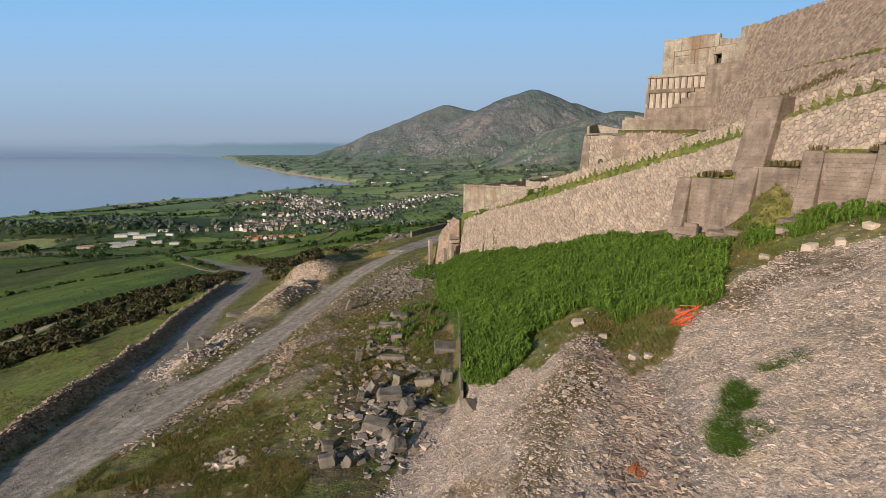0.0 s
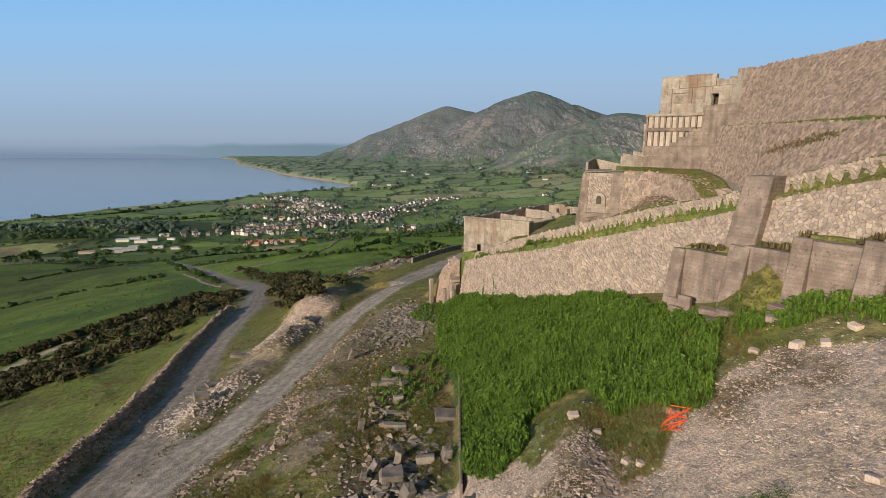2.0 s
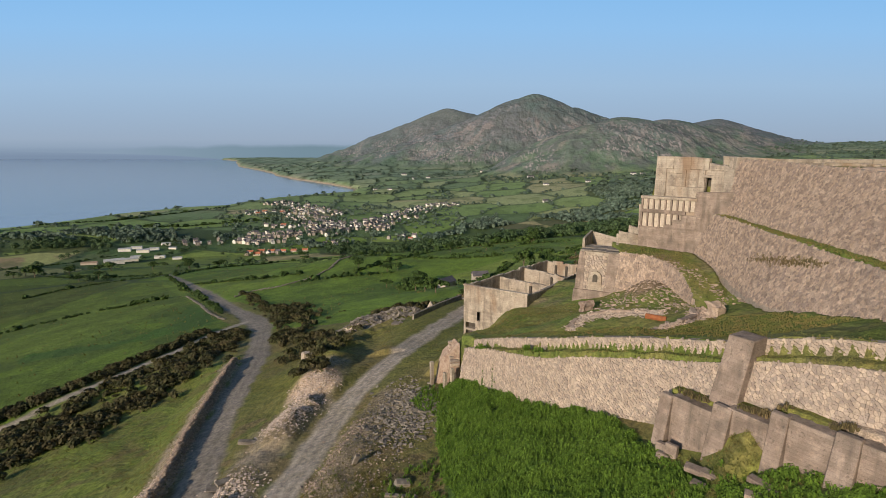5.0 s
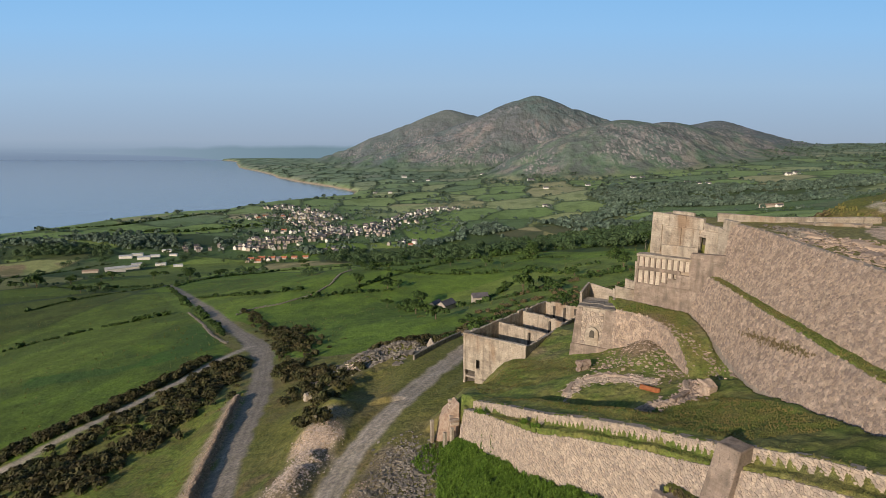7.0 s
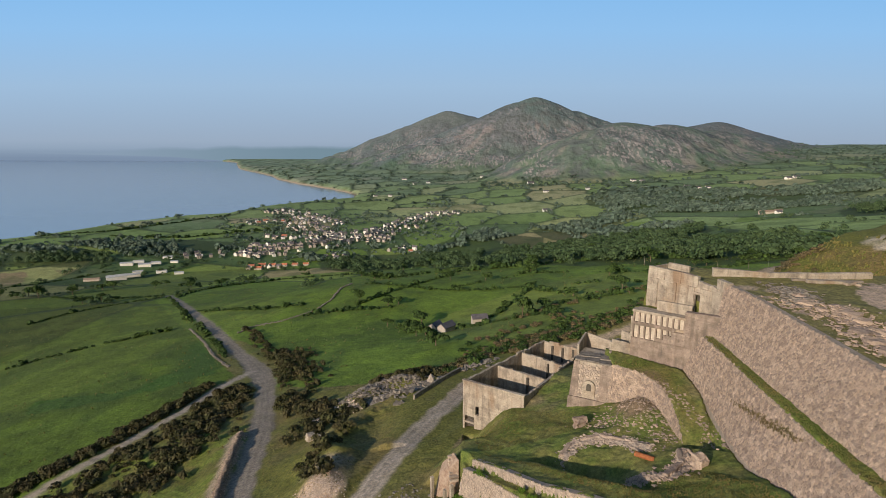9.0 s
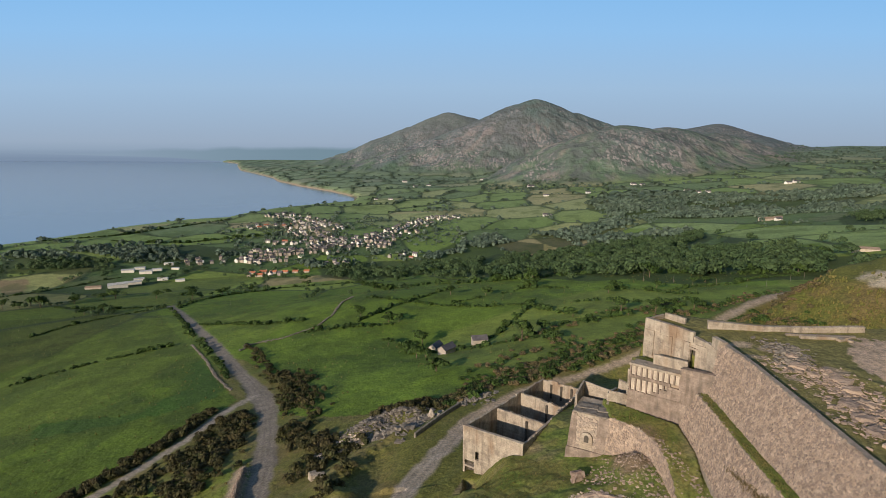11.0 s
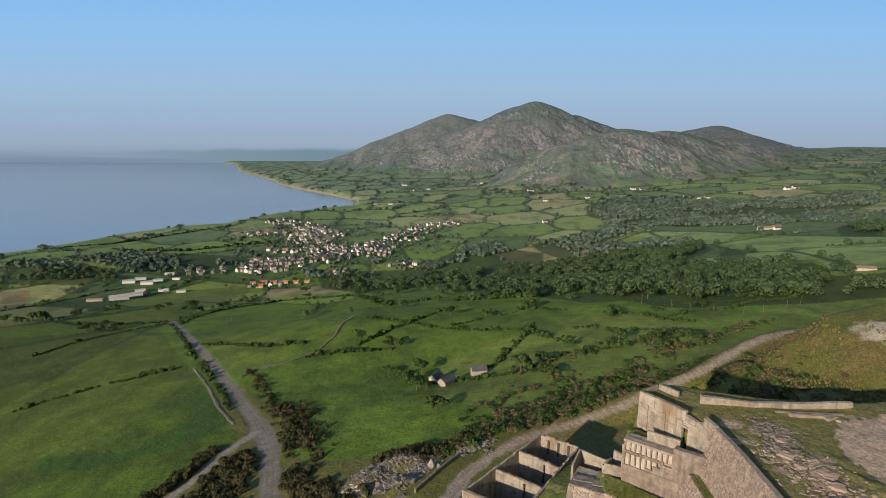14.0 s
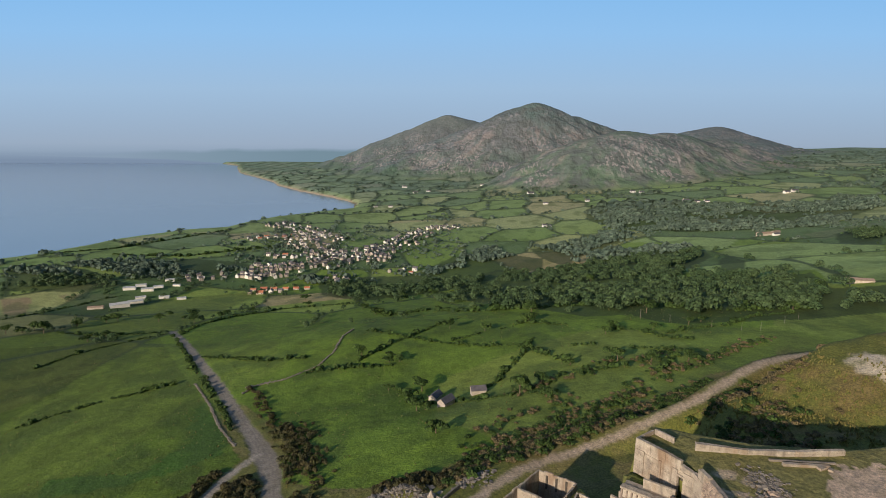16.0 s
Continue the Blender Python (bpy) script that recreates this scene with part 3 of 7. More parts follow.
FIELD_TINTS = (([(-549, 1160), (-485, 1182), (-452, 1121), (-507, 1094)], (0.34, 0.25, 0.14)), ([(-461, 1144), (-357, 1190), (-331, 1110), (-427, 1086)], (0.42, 0.29, 0.19)), ([(-658, 1087), (-584, 1145), (-556, 1094), (-604, 1003)], (0.34, 0.3, 0.14)), ([(-559, 664), (-528, 674), (-471, 587), (-484, 573)], (0.27, 0.18, 0.11)), ([(-500, 681), (-429, 684), (-392, 640), (-417, 601)], (0.24, 0.2, 0.1)), ([(95, 798), (164, 851), (167, 790), (112, 737)], (0.25, 0.22, 0.08)), ([(532, 807), (665, 830), (615, 766), (519, 740)], (0.38, 0.28, 0.17)), ([(-202, 1322), (-38, 1332), (4, 1273), (-106, 1167), (-177, 1150)], (0.29, 0.32, 0.11)), ([(254, 613), (339, 680), (412, 768), (470, 735), (544, 675), (340, 400), (300, 410), (334, 482), (302, 484), (270, 519)], (0.27, 0.36, 0.13)), ([(297, 906), (377, 921), (480, 864), (397, 754), (360, 734), (352, 858)], (0.27, 0.36, 0.13)))
MEADOWS = [[(254, 613), (339, 680), (412, 768), (470, 735), (544, 675), (340, 400), (300, 410), (334, 482), (302, 484), (270, 519)], [(297, 906), (377, 921), (480, 864), (397, 754), (360, 734), (352, 858)], [(-177, 588), (2, 533), (51, 423), (116, 345), (150, 308), (98, 290), (5, 351), (-119, 447), (-184, 440)]]
BRACKEN = [(1.3, 30.4), (2.8, 29.4), (4.7, 30.3), (6.6, 35.7), (8.5, 36.3), (10.1, 36.0), (10.4, 31.1), (12.6, 29.9), (13.8, 28.4), (15.2, 28.8), (16.6, 31.4), (19.0, 35.4), (20.6, 38.4), (19.6, 43.0), (19.0, 46.5), (18.0, 52.0), (15.3, 57.3), (10.7, 63.3), (5.6, 73.3), (2.2, 79.5), (-0.6, 80.5), (-0.8, 62), (0.6, 52), (1.5, 46)]
GRASSY = [[(4.7, 30.3), (6.8, 35.9), (9.8, 36.9), (9.2, 31.1), (7.0, 29.2), (5.2, 28.2)], [(9.4, 33.0), (13.4, 31.5), (12.4, 27.1), (11.0, 25.0), (9.2, 25.2), (9.0, 27.7)], [(14.4, 30.5), (18.6, 35.2), (20.8, 38.6), (23.5, 35.6), (21.2, 32.8), (17.2, 31.1), (14.1, 28.6)], [(18.6, 35.2), (21, 39), (23.4, 41.5), (26.6, 36.8), (30, 31), (29, 27), (24, 29.5), (21.5, 31.5)]]
BIG_FIELDS = [[(-300, 160), (-100, 118), (-78, 190), (-118, 254), (-246, 448), (-420, 420)], [(-236, 472), (-104, 260), (-60, 205), (40, 207), (90, 260), (70, 380), (-68, 585)]]


def grassed(x, y):
    return np.any([inside(x, y, poly) for poly in GRASSY], axis=0)


def covers(x, y, z):
    """Base colour of the ground."""
    def c(r, g, b):
        return np.array([r, g, b])
    n1, n2, n3 = fractal(x, y, 14, 4, 300), fractal(x, y, 3.0, 3, 310), fractal(x, y, 60, 3, 320)
    r = np.hypot(x, y)
    rnd, gap = field_at(x, y)
    one = lambda k: k[:, None]

    def blend(a, b, k):
        return a * (1 - one(k)) + b * one(k)
    # rough pasture near the quarry
    col = blend(np.broadcast_to(c(0.205, 0.172, 0.070), (len(x), 3)), np.broadcast_to(c(0.130, 0.158, 0.040), (len(x), 3)), np.clip(0.5 + n1, 0, 1))
    col = blend(col, np.broadcast_to(c(0.19, 0.14, 0.08), col.shape), 0.75 * smooth(0.0, 0.45, n2 + 0.5 * n1) * (r < 140) * (1 - 0.7 * smooth(78, 92, y)))
    col = blend(col, np.broadcast_to(c(0.165, 0.170, 0.042), col.shape), 0.75 * smooth(82, 94, y) * smooth(-0.5, 0.2, n1 + n2) * (r < 240))
    left = (x < -34 - 0.12 * y) & (y < 135) & (y > 0)
    col = blend(col, np.broadcast_to(c(0.165, 0.215, 0.042), col.shape), left * np.clip(0.65 + n2, 0, 0.95))
    col = blend(col, np.broadcast_to(c(0.115, 0.105, 0.042), col.shape), left * 0.7 * smooth(0.1, 0.4, n1 + 0.4 * n2))
    # enclosed fields
    green = blend(np.broadcast_to(c(0.158, 0.245, 0.030), col.shape), np.broadcast_to(c(0.205, 0.268, 0.052), col.shape), smooth(0.3, 0.8, rnd))
    green = blend(green, np.broadcast_to(c(0.33, 0.325, 0.135), col.shape), 0.8 * (rnd > 0.66) * (rnd < 0.80) * (r > 480))
    green = blend(green, np.broadcast_to(c(0.36, 0.27, 0.15), col.shape), 0.8 * (rnd > 0.90) * (r > 640))
    for poly, tint in FIELD_TINTS:
        green = blend(green, np.broadcast_to(c(*tint), col.shape), 0.85 * inside(x, y, poly))
    green = blend(green, np.broadcast_to(c(0.075, 0.13, 0.045), col.shape), 0.8 * (rnd < 0.18) * (r > 480))
    # far fields brighter, then paler and bluer: haze mixed into the colour
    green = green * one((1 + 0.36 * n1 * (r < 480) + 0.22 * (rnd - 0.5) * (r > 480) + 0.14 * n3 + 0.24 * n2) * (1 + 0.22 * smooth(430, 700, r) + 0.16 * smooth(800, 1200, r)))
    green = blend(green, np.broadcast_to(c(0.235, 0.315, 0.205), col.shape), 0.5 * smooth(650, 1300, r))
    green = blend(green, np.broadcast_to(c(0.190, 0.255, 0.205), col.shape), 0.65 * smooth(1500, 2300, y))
    green = green * one(1 - 0.35 * (x < -250) * (r < 760))
    green = blend(green, np.broadcast_to(c(0.085, 0.20, 0.028), col.shape), 0.85 * inside(x + 6 * n2, y + 6 * n1, [(-129, 258), (-126, 274), (-99, 228), (-86, 199), (-104, 190), (-122, 182), (-151, 181), (-163, 197), (-118, 195), (-110, 216)]))
    rush = fractal(x, y * 0.7, 26, 4, 330)
    green = blend(green, np.broadcast_to(c(0.075, 0.125, 0.03), col.shape), 0.45 * smooth(0.12, 0.4, rush))
    green = green * one(1 - 0.26 * inside(x, y, BIG_FIELDS[0]) - 0.12 * inside(x, y, BIG_FIELDS[1]))
    in_big = inside(x, y, BIG_FIELDS[0]) | inside(x, y, BIG_FIELDS[1]) | inside(x, y, [(-60, 170), (-34, 156), (-12, 150), (2, 160), (18, 168), (38, 175), (56, 183), (78, 191), (92, 198), (110, 214), (148, 228), (200, 330), (-60, 330)])
    k = np.maximum(smooth(230, 330, r + 25 * n1), in_big * 1.0)
    col = blend(col, green, k)
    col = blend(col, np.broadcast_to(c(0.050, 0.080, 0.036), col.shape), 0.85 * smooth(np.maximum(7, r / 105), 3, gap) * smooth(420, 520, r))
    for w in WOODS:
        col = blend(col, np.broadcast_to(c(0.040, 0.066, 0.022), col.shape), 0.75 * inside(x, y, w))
    # mountains: moor, heather, boulder fields
    mt = mountains(x, y)
    up = smooth(-60, 30, mt - hillside(x, y)) * (y > 1050) * smooth(-110, -60, mt)
    s1, s2, s3 = fractal(x, y * 0.5, 90, 4, 400), fractal(x * 2.4, y * 0.7, 120, 5, 410), fractal(x, y, 350, 4, 420)
    # moor colours carry some blue distance haze as well
    moor = blend(np.broadcast_to(c(0.120, 0.170, 0.172), col.shape), np.broadcast_to(c(0.158, 0.168, 0.190), col.shape), np.clip(0.35 + s3 + 0.6 * s1 + 0.0012 * z, 0, 1))
    moor = blend(moor, np.broadcast_to(c(0.135, 0.190, 0.115), col.shape), 0.4 * smooth(2650, 2430, y))
    # scree fans spreading downhill from the crags of the two nearer hills
    for cx, cy, near_y, far_y, low, top in ((800, 2330, 1500, 2300, -62, 75), (496, 3120, 2350, 3000, -55, 150)):
        turn, away = np.arctan2(x - cx, cy - y), np.hypot(x - cx, y - cy)
        fan = fractal(turn * 420, away / 6.5, 22, 4, 415) + 0.55 * fractal(turn * 300, away / 3, 75, 3, 425) + 0.35 * fractal(x, y, 120, 3, 435)
        fan = smooth(0.10, 0.34, fan) * smooth(low - 12, low + 12, z) * smooth(top + 50, top - 30, z + 40 * s1) * (y > near_y) * (y < far_y)
        moor = blend(moor, np.broadcast_to(c(0.35, 0.290, 0.285), col.shape), 0.6 * fan)
    # farthest peaks paler still, haze put into the base colour
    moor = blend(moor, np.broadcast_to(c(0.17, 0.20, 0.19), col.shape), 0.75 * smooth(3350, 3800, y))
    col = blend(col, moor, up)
    # shore
    beach = smooth(SEA + 7, SEA + 2, z) * (r > 800)
    col = blend(col, np.broadcast_to(c(0.36, 0.28, 0.22), col.shape), beach * (y > 1900))
    col = blend(col, np.broadcast_to(c(0.13, 0.11, 0.09), col.shape), beach * (y <= 1900))
    # quarry ground
    near = r < 260
    gravel, pale, dirt = c(0.345, 0.30, 0.26), c(0.56, 0.455, 0.385), c(0.27, 0.20, 0.125)
    plat = inside(x, y, PLATFORM)
    yard = plat & (np.hypot(x - 79, y - 77) < 15 + 3 * n2)
    moorland = (x > 78) & (x < 300) & (y > 100) & (y < 232 + 0.1 * x) & (z > 9) & ~plat
    col = blend(col, blend(np.broadcast_to(c(0.190, 0.148, 0.062), col.shape), np.broadcast_to(c(0.145, 0.155, 0.040), col.shape), smooth(-0.55, 0.1, n1 + 0.5 * n2)), moorland * 0.9)
    bare = smooth(0.9, 0.5, np.hypot((x - 122) / 6, (y - 145) / 13) + 0.5 * n2)
    col = blend(col, np.broadcast_to(c(0.52, 0.45, 0.37), col.shape), bare * moorland)
    col = blend(col, np.broadcast_to(c(0.235, 0.215, 0.085), col.shape), plat * 0.9)
    col = blend(col, np.broadcast_to(c(0.60, 0.455, 0.36), col.shape), np.maximum(yard * 0.95, plat * 0.7 * smooth(0.1, 0.4, n2) * (to_line(x, y, [(50, 86), (60, 76), (66, 60)])[0] < 7)))
    mid = np.interp(y, [0, 20, 30, 46, 60, 82, 95], [0.6, -0.6, 1.1, 1.25, 1.4, 1.6, 2.0])
    bracken = inside(x + 0.9 * n2, y + 0.9 * n1, BRACKEN)
    grassy = np.zeros(len(x), bool)
    for poly in GRASSY:
        grassy |= inside(x + 0.9 * n2, y - 0.8 * n2, poly)
    scree = (x > mid - 2.6) & (y < 33.5 - 0.12 * x + 2.5 * n2 + np.maximum(0, x - 13) * 0.62) & (x < 60) & (y > -30)
    sc = blend(np.broadcast_to(pale, col.shape), np.broadcast_to(dirt * 1.15, col.shape), smooth(0.15, 0.5, fractal(x, y, 4, 3, 500)))
    dg, _, _ = to_line(x, y, [(9.9, 30.5), (9.4, 26), (8.7, 22), (7.2, 17.4), (5.8, 11)])
    sc = blend(sc, np.broadcast_to(c(0.29, 0.27, 0.25), col.shape), 0.85 * smooth(2.4, 1.1, dg))
    dm = to_line(x, y, [(8.4, 31), (6.9, 27.5), (5.7, 24), (4.2, 20.5), (2.4, 16), (1.4, 11)])[0]
    sc = blend(sc, np.broadcast_to(c(0.19, 0.15, 0.075), col.shape), 0.8 * smooth(1.5, 0.6, dm + 0.8 * n2))
    sc = blend(sc, np.broadcast_to(c(0.235, 0.175, 0.110), col.shape), 0.85 * smooth(14, 18, x) * smooth(-0.35, 0.15, n2 + 0.6 * n1))
    col = blend(col, sc, scree * 1.0)
    col = blend(col, blend(np.broadcast_to(c(0.215, 0.200, 0.070), col.shape), np.broadcast_to(c(0.150, 0.190, 0.045), col.shape), np.clip(0.5 + 1.5 * n2, 0, 1)), grassy * 0.9)
    col = blend(col, np.broadcast_to(c(0.06, 0.105, 0.022), col.shape), bracken * 1.0)
    work = inside(x, y, flat(LOW_TOP) + [(60, 0), (46.4, 87), (38.5, 99), (35, 124), (15.3, 97), (4, 101), (-2, 88), (2.6, 82)]) & ~plat
    olive = blend(np.broadcast_to(c(0.205, 0.205, 0.068), col.shape), np.broadcast_to(c(0.14, 0.185, 0.042), col.shape), np.clip(0.5 + 1.4 * n2, 0, 1))
    col = blend(col, blend(olive, np.broadcast_to(c(0.27, 0.215, 0.135), col.shape), 0.8 * smooth(0.3, 0.6, n1)), work * 1.0)
    mound = smooth(1.0, 0.5, np.hypot((x - 32) / 4.2, (y - 83.5) / 5.5) + 0.4 * n2)
    col = blend(col, np.broadcast_to(c(0.245, 0.180, 0.122), col.shape), mound * work)
    sun_grass = (x > 12 + (y - 30) * 0.5) & (y < 49) & (y > 29 + (x - 10) * 0.42) & (x < 34) & ~work
    col = blend(col, np.broadcast_to(c(0.235, 0.25, 0.06), col.shape), 0.85 * sun_grass * smooth(-0.35, 0.1, n2))
    # rubble banks and roads
    for line, w in (([(-27.4, 54), (-26.2, 60), (-25.4, 66)], 4.6), ([(-25.2, 70), (-23.4, 78), (-21.6, 83), (-22, 94)], 5.2), ([(-10, 40), (-13, 58), (-9, 78)], 4.0)):
        dd, _, _ = to_line(x, y, line)
        col = blend(col, np.broadcast_to(c(0.33, 0.27, 0.205), col.shape), smooth(w, w * 0.4, dd + 1.6 * n2) * 0.85)
    footing = inside(x + 0.7 * n2, y + 0.7 * n1, [(-6.6, 25), (-7.2, 36), (-6.4, 57), (-1.2, 57), (0.8, 46), (0.8, 35), (-0.8, 30), (-2.2, 25)])
    col = blend(col, np.broadcast_to(c(0.105, 0.088, 0.055), col.shape), footing * smooth(-0.45, 0.05, n2) * 0.8)
    apron = inside(x + 0.8 * n2, y, [(-31, 20), (-30.5, 40), (-31, 52), (-28.6, 50.5), (-24.5, 49), (-20, 46), (-23, 32), (-26, 24)])
    col = blend(col, gravel * 0.98 * one(1 + 0.2 * n2 + 0.12 * n1), apron * 0.95)
    face = smooth(3.6, 2.2, to_line(x, y, [(-23.6, 86.2), (-20.4, 87.8)])[0] + 0.8 * n2)
    col = blend(col, np.broadcast_to(c(0.52, 0.40, 0.315), col.shape), face)
    d1, side1, _ = to_line(x, y, ROAD_WALL)
    col = blend(col, np.broadcast_to(c(0.34, 0.275, 0.21), col.shape), smooth(np.where(side1 > 0, 3.8, 2.0), np.where(side1 > 0, 2.0, 1.0), d1 + n2))
    for line, w in ((RIGHT_ROAD, 2.25), (LEFT_ROAD, 2.5), (SIDE_TRACK, 1.8)):
        dd, _, along = to_line(x, y, line)
        rut = 0.12 * np.cos(np.clip(dd, 0, 2.6) * 3.9)
        wide = w - (0.55 * smooth(100, 130, y) if line is RIGHT_ROAD else -0.5 * smooth(95, 130, y) - 1.2 * np.exp(-((y - 192) / 14) ** 2) if line is LEFT_ROAD else 0.0)
        k = smooth(0.8, -0.5, dd - wide + 0.9 * n2)
        # left lane darker: the roadside wall's shade is in its tone
        tone = gravel * 0.82 if line is LEFT_ROAD else gravel * 1.12
        tint = tone[None] * one(1 - smooth(112, 135, y) * (line is RIGHT_ROAD)) + np.array([0.46, 0.36, 0.275])[None] * one(smooth(112, 135, y) * (line is RIGHT_ROAD))
        col = blend(col, tint * one(1 + rut + 0.16 * n2 + 0.1 * n1), k)
    stony = np.maximum(scree * (1 - 0.85 * grassy) * (1 - bracken), 0.5 * yard)
    for line, w in (([(-27.4, 54), (-26.2, 60), (-25.8, 63)], 3.4), ([(-24.6, 73), (-23.4, 78), (-21.8, 84)], 3.6), ([(-10, 40), (-13, 58), (-9, 78)], 4.0), ([(-23.2, 87.5), (-20.6, 89)], 3.0), (ROAD_WALL, 1.2), ([(56, 90), (57, 74), (52, 58)], 4.0), ([(-4, 26), (-3, 40)], 2.6)):
        stony = np.maximum(stony, smooth(w, w * 0.5, to_line(x, y, line)[0] + 1.2 * n2))
    lane = np.zeros(len(x))
    for line, w in ((RIGHT_ROAD, 2.6), (LEFT_ROAD, 2.6), (SIDE_TRACK, 1.9)):
        lane = np.maximum(lane, smooth(w + 0.8, w - 0.4, to_line(x, y, line)[0]))
    lane = np.maximum(lane, apron)
    stony = np.maximum(stony * (1 - lane), 0.22 * lane)
    tuss = (1 - np.clip(stony, 0, 1)) * (1 - 0.6 * smooth(700, 1400, r)) * (1 - lane)
    surface = np.stack([stony, tuss, lane, np.ones(len(x))], 1)
    return np.concatenate([np.clip(col, 0.01, 0.9), one(up * smooth(4000, 3400, y))], 1), surface


def make_ground():
    th = np.radians(np.concatenate([np.arange(-46, 46.01, 0.22), np.arange(52, 309, 6)]))
    rr = np.concatenate([np.linspace(0.02, 15, 21), np.arange(15.36, 135, 0.36), np.geomspace(135.4, 1350, 280), np.arange(1358, 2000, 7.0), np.arange(2000, 3300, 13.0), np.geomspace(3320, 7000, 60)])
    T, R = np.meshgrid(th, rr)
    x, y = (R * np.sin(T)).ravel(), (R * np.cos(T)).ravel()
    z = height(x, y)
    nt, nr = len(th), len(rr)
    i = np.arange(nr - 1)[:, None] * nt
    j = np.arange(nt)[None, :]
    k = (j + 1) % nt
    faces = np.stack([i + j, i + k, i + nt + k, i + nt + j], -1).reshape(-1, 4)[:, ::-1]
    me = mesh_of("ground", np.stack([x, y, z], 1), faces)
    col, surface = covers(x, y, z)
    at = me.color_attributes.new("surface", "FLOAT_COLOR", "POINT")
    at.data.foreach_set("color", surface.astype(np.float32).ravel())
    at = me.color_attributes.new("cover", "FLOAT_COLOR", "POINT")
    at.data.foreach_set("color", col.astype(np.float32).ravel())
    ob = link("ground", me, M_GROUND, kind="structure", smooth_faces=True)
    tagged(ob, "hillside of rough pasture, gravel tracks, scree and hedged green fields", "ground")


make_ground()

# ---- sea and the far distance ----
M_SEA = bpy.data.materials.new("sea_water")
M_SEA.use_nodes = True
_n, _l = M_SEA.node_tree.nodes, M_SEA.node_tree.links
_p = _n["Principled BSDF"]
_p.inputs["Base Color"].default_value = (0.200, 0.280, 0.375, 1)
_p.inputs["Roughness"].default_value = 0.16
_p.inputs["IOR"].default_value = 1.33
_w = _n.new("ShaderNodeTexNoise")
_w.inputs["Scale"].default_value, _w.inputs["Detail"].default_value = 0.06, 6.0
_g = _n.new("ShaderNodeNewGeometry")
_b = _n.new("ShaderNodeBump")
_b.inputs["Strength"].default_value, _b.inputs["Distance"].default_value = 0.06, 2.0
_l.new(_g.outputs["Position"], _w.inputs["Vector"])
_l.new(_w.outputs["Fac"], _b.inputs["Height"])
_l.new(_b.outputs[0], _p.inputs["Normal"])
_xs, _ys = np.meshgrid(np.linspace(-9000, 3000, 25), np.linspace(-5000, 6800, 25))
_v = np.stack([_xs.ravel(), _ys.ravel(), np.full(_xs.size, SEA)], 1)
_i = (np.arange(24)[:, None] * 25 + np.arange(24)[None, :]).ravel()
sea = link("water", mesh_of("water", _v, np.stack([_i, _i + 1, _i + 26, _i + 25], 1)), M_SEA, kind="structure")
tagged(sea, "calm hazy blue sea reaching the horizon", "sea")

# a plain glowing sheet behind everything, painted with haze: far water, low hazy coast, pale sky
M_HAZE = bpy.data.materials.new("haze_glow")
M_HAZE.use_nodes = True
_n, _l = M_HAZE.node_tree.nodes, M_HAZE.node_tree.links
_n.remove(_n["Principled BSDF"])
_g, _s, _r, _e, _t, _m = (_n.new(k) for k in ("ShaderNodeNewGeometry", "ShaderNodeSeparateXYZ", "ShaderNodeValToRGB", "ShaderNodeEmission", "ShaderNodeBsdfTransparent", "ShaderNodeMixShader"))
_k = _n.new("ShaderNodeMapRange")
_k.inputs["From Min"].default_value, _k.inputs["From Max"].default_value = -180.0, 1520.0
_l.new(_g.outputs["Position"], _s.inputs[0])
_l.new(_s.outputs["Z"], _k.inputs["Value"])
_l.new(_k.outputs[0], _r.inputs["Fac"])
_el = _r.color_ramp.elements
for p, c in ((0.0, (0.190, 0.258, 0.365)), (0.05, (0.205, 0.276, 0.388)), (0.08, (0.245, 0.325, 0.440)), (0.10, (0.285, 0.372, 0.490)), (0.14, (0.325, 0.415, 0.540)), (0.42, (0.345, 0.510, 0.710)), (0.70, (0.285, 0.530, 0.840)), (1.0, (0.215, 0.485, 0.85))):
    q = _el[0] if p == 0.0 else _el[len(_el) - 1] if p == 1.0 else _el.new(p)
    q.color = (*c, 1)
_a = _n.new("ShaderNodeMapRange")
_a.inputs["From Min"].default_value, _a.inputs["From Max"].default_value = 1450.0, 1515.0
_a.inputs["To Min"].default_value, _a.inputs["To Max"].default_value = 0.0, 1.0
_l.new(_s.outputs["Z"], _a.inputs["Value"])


def _ruler(values):
    """A curve over x, from the left end of the far coast to the foot of the mountains."""
    q = _n.new("ShaderNodeMapRange")
    q.inputs["From Min"].default_value, q.inputs["From Max"].default_value = -4200.0, 0.0
    _l.new(_s.outputs["X"], q.inputs["Value"])
    c = _n.new("ShaderNodeValToRGB")
    _l.new(q.outputs[0], c.inputs["Fac"])
    e = c.color_ramp.elements
    for i, (p, v) in enumerate(values):
        k = e[0] if i == 0 else e[len(e) - 1] if i == len(values) - 1 else e.new(p)
        k.position = p
        k.color = (*v, 1) if isinstance(v, tuple) else (v, v, v, 1)
    return c.outputs["Color"]


def _sum(op, a, b, clamp=False):
    k = _n.new("ShaderNodeMath")
    k.operation, k.use_clamp = op, clamp
    for sock, v in zip(k.inputs, (a, b)):
        if isinstance(v, (int, float)):
            sock.default_value = v
        else:
            _l.new(v, sock)
    return k.outputs[0]


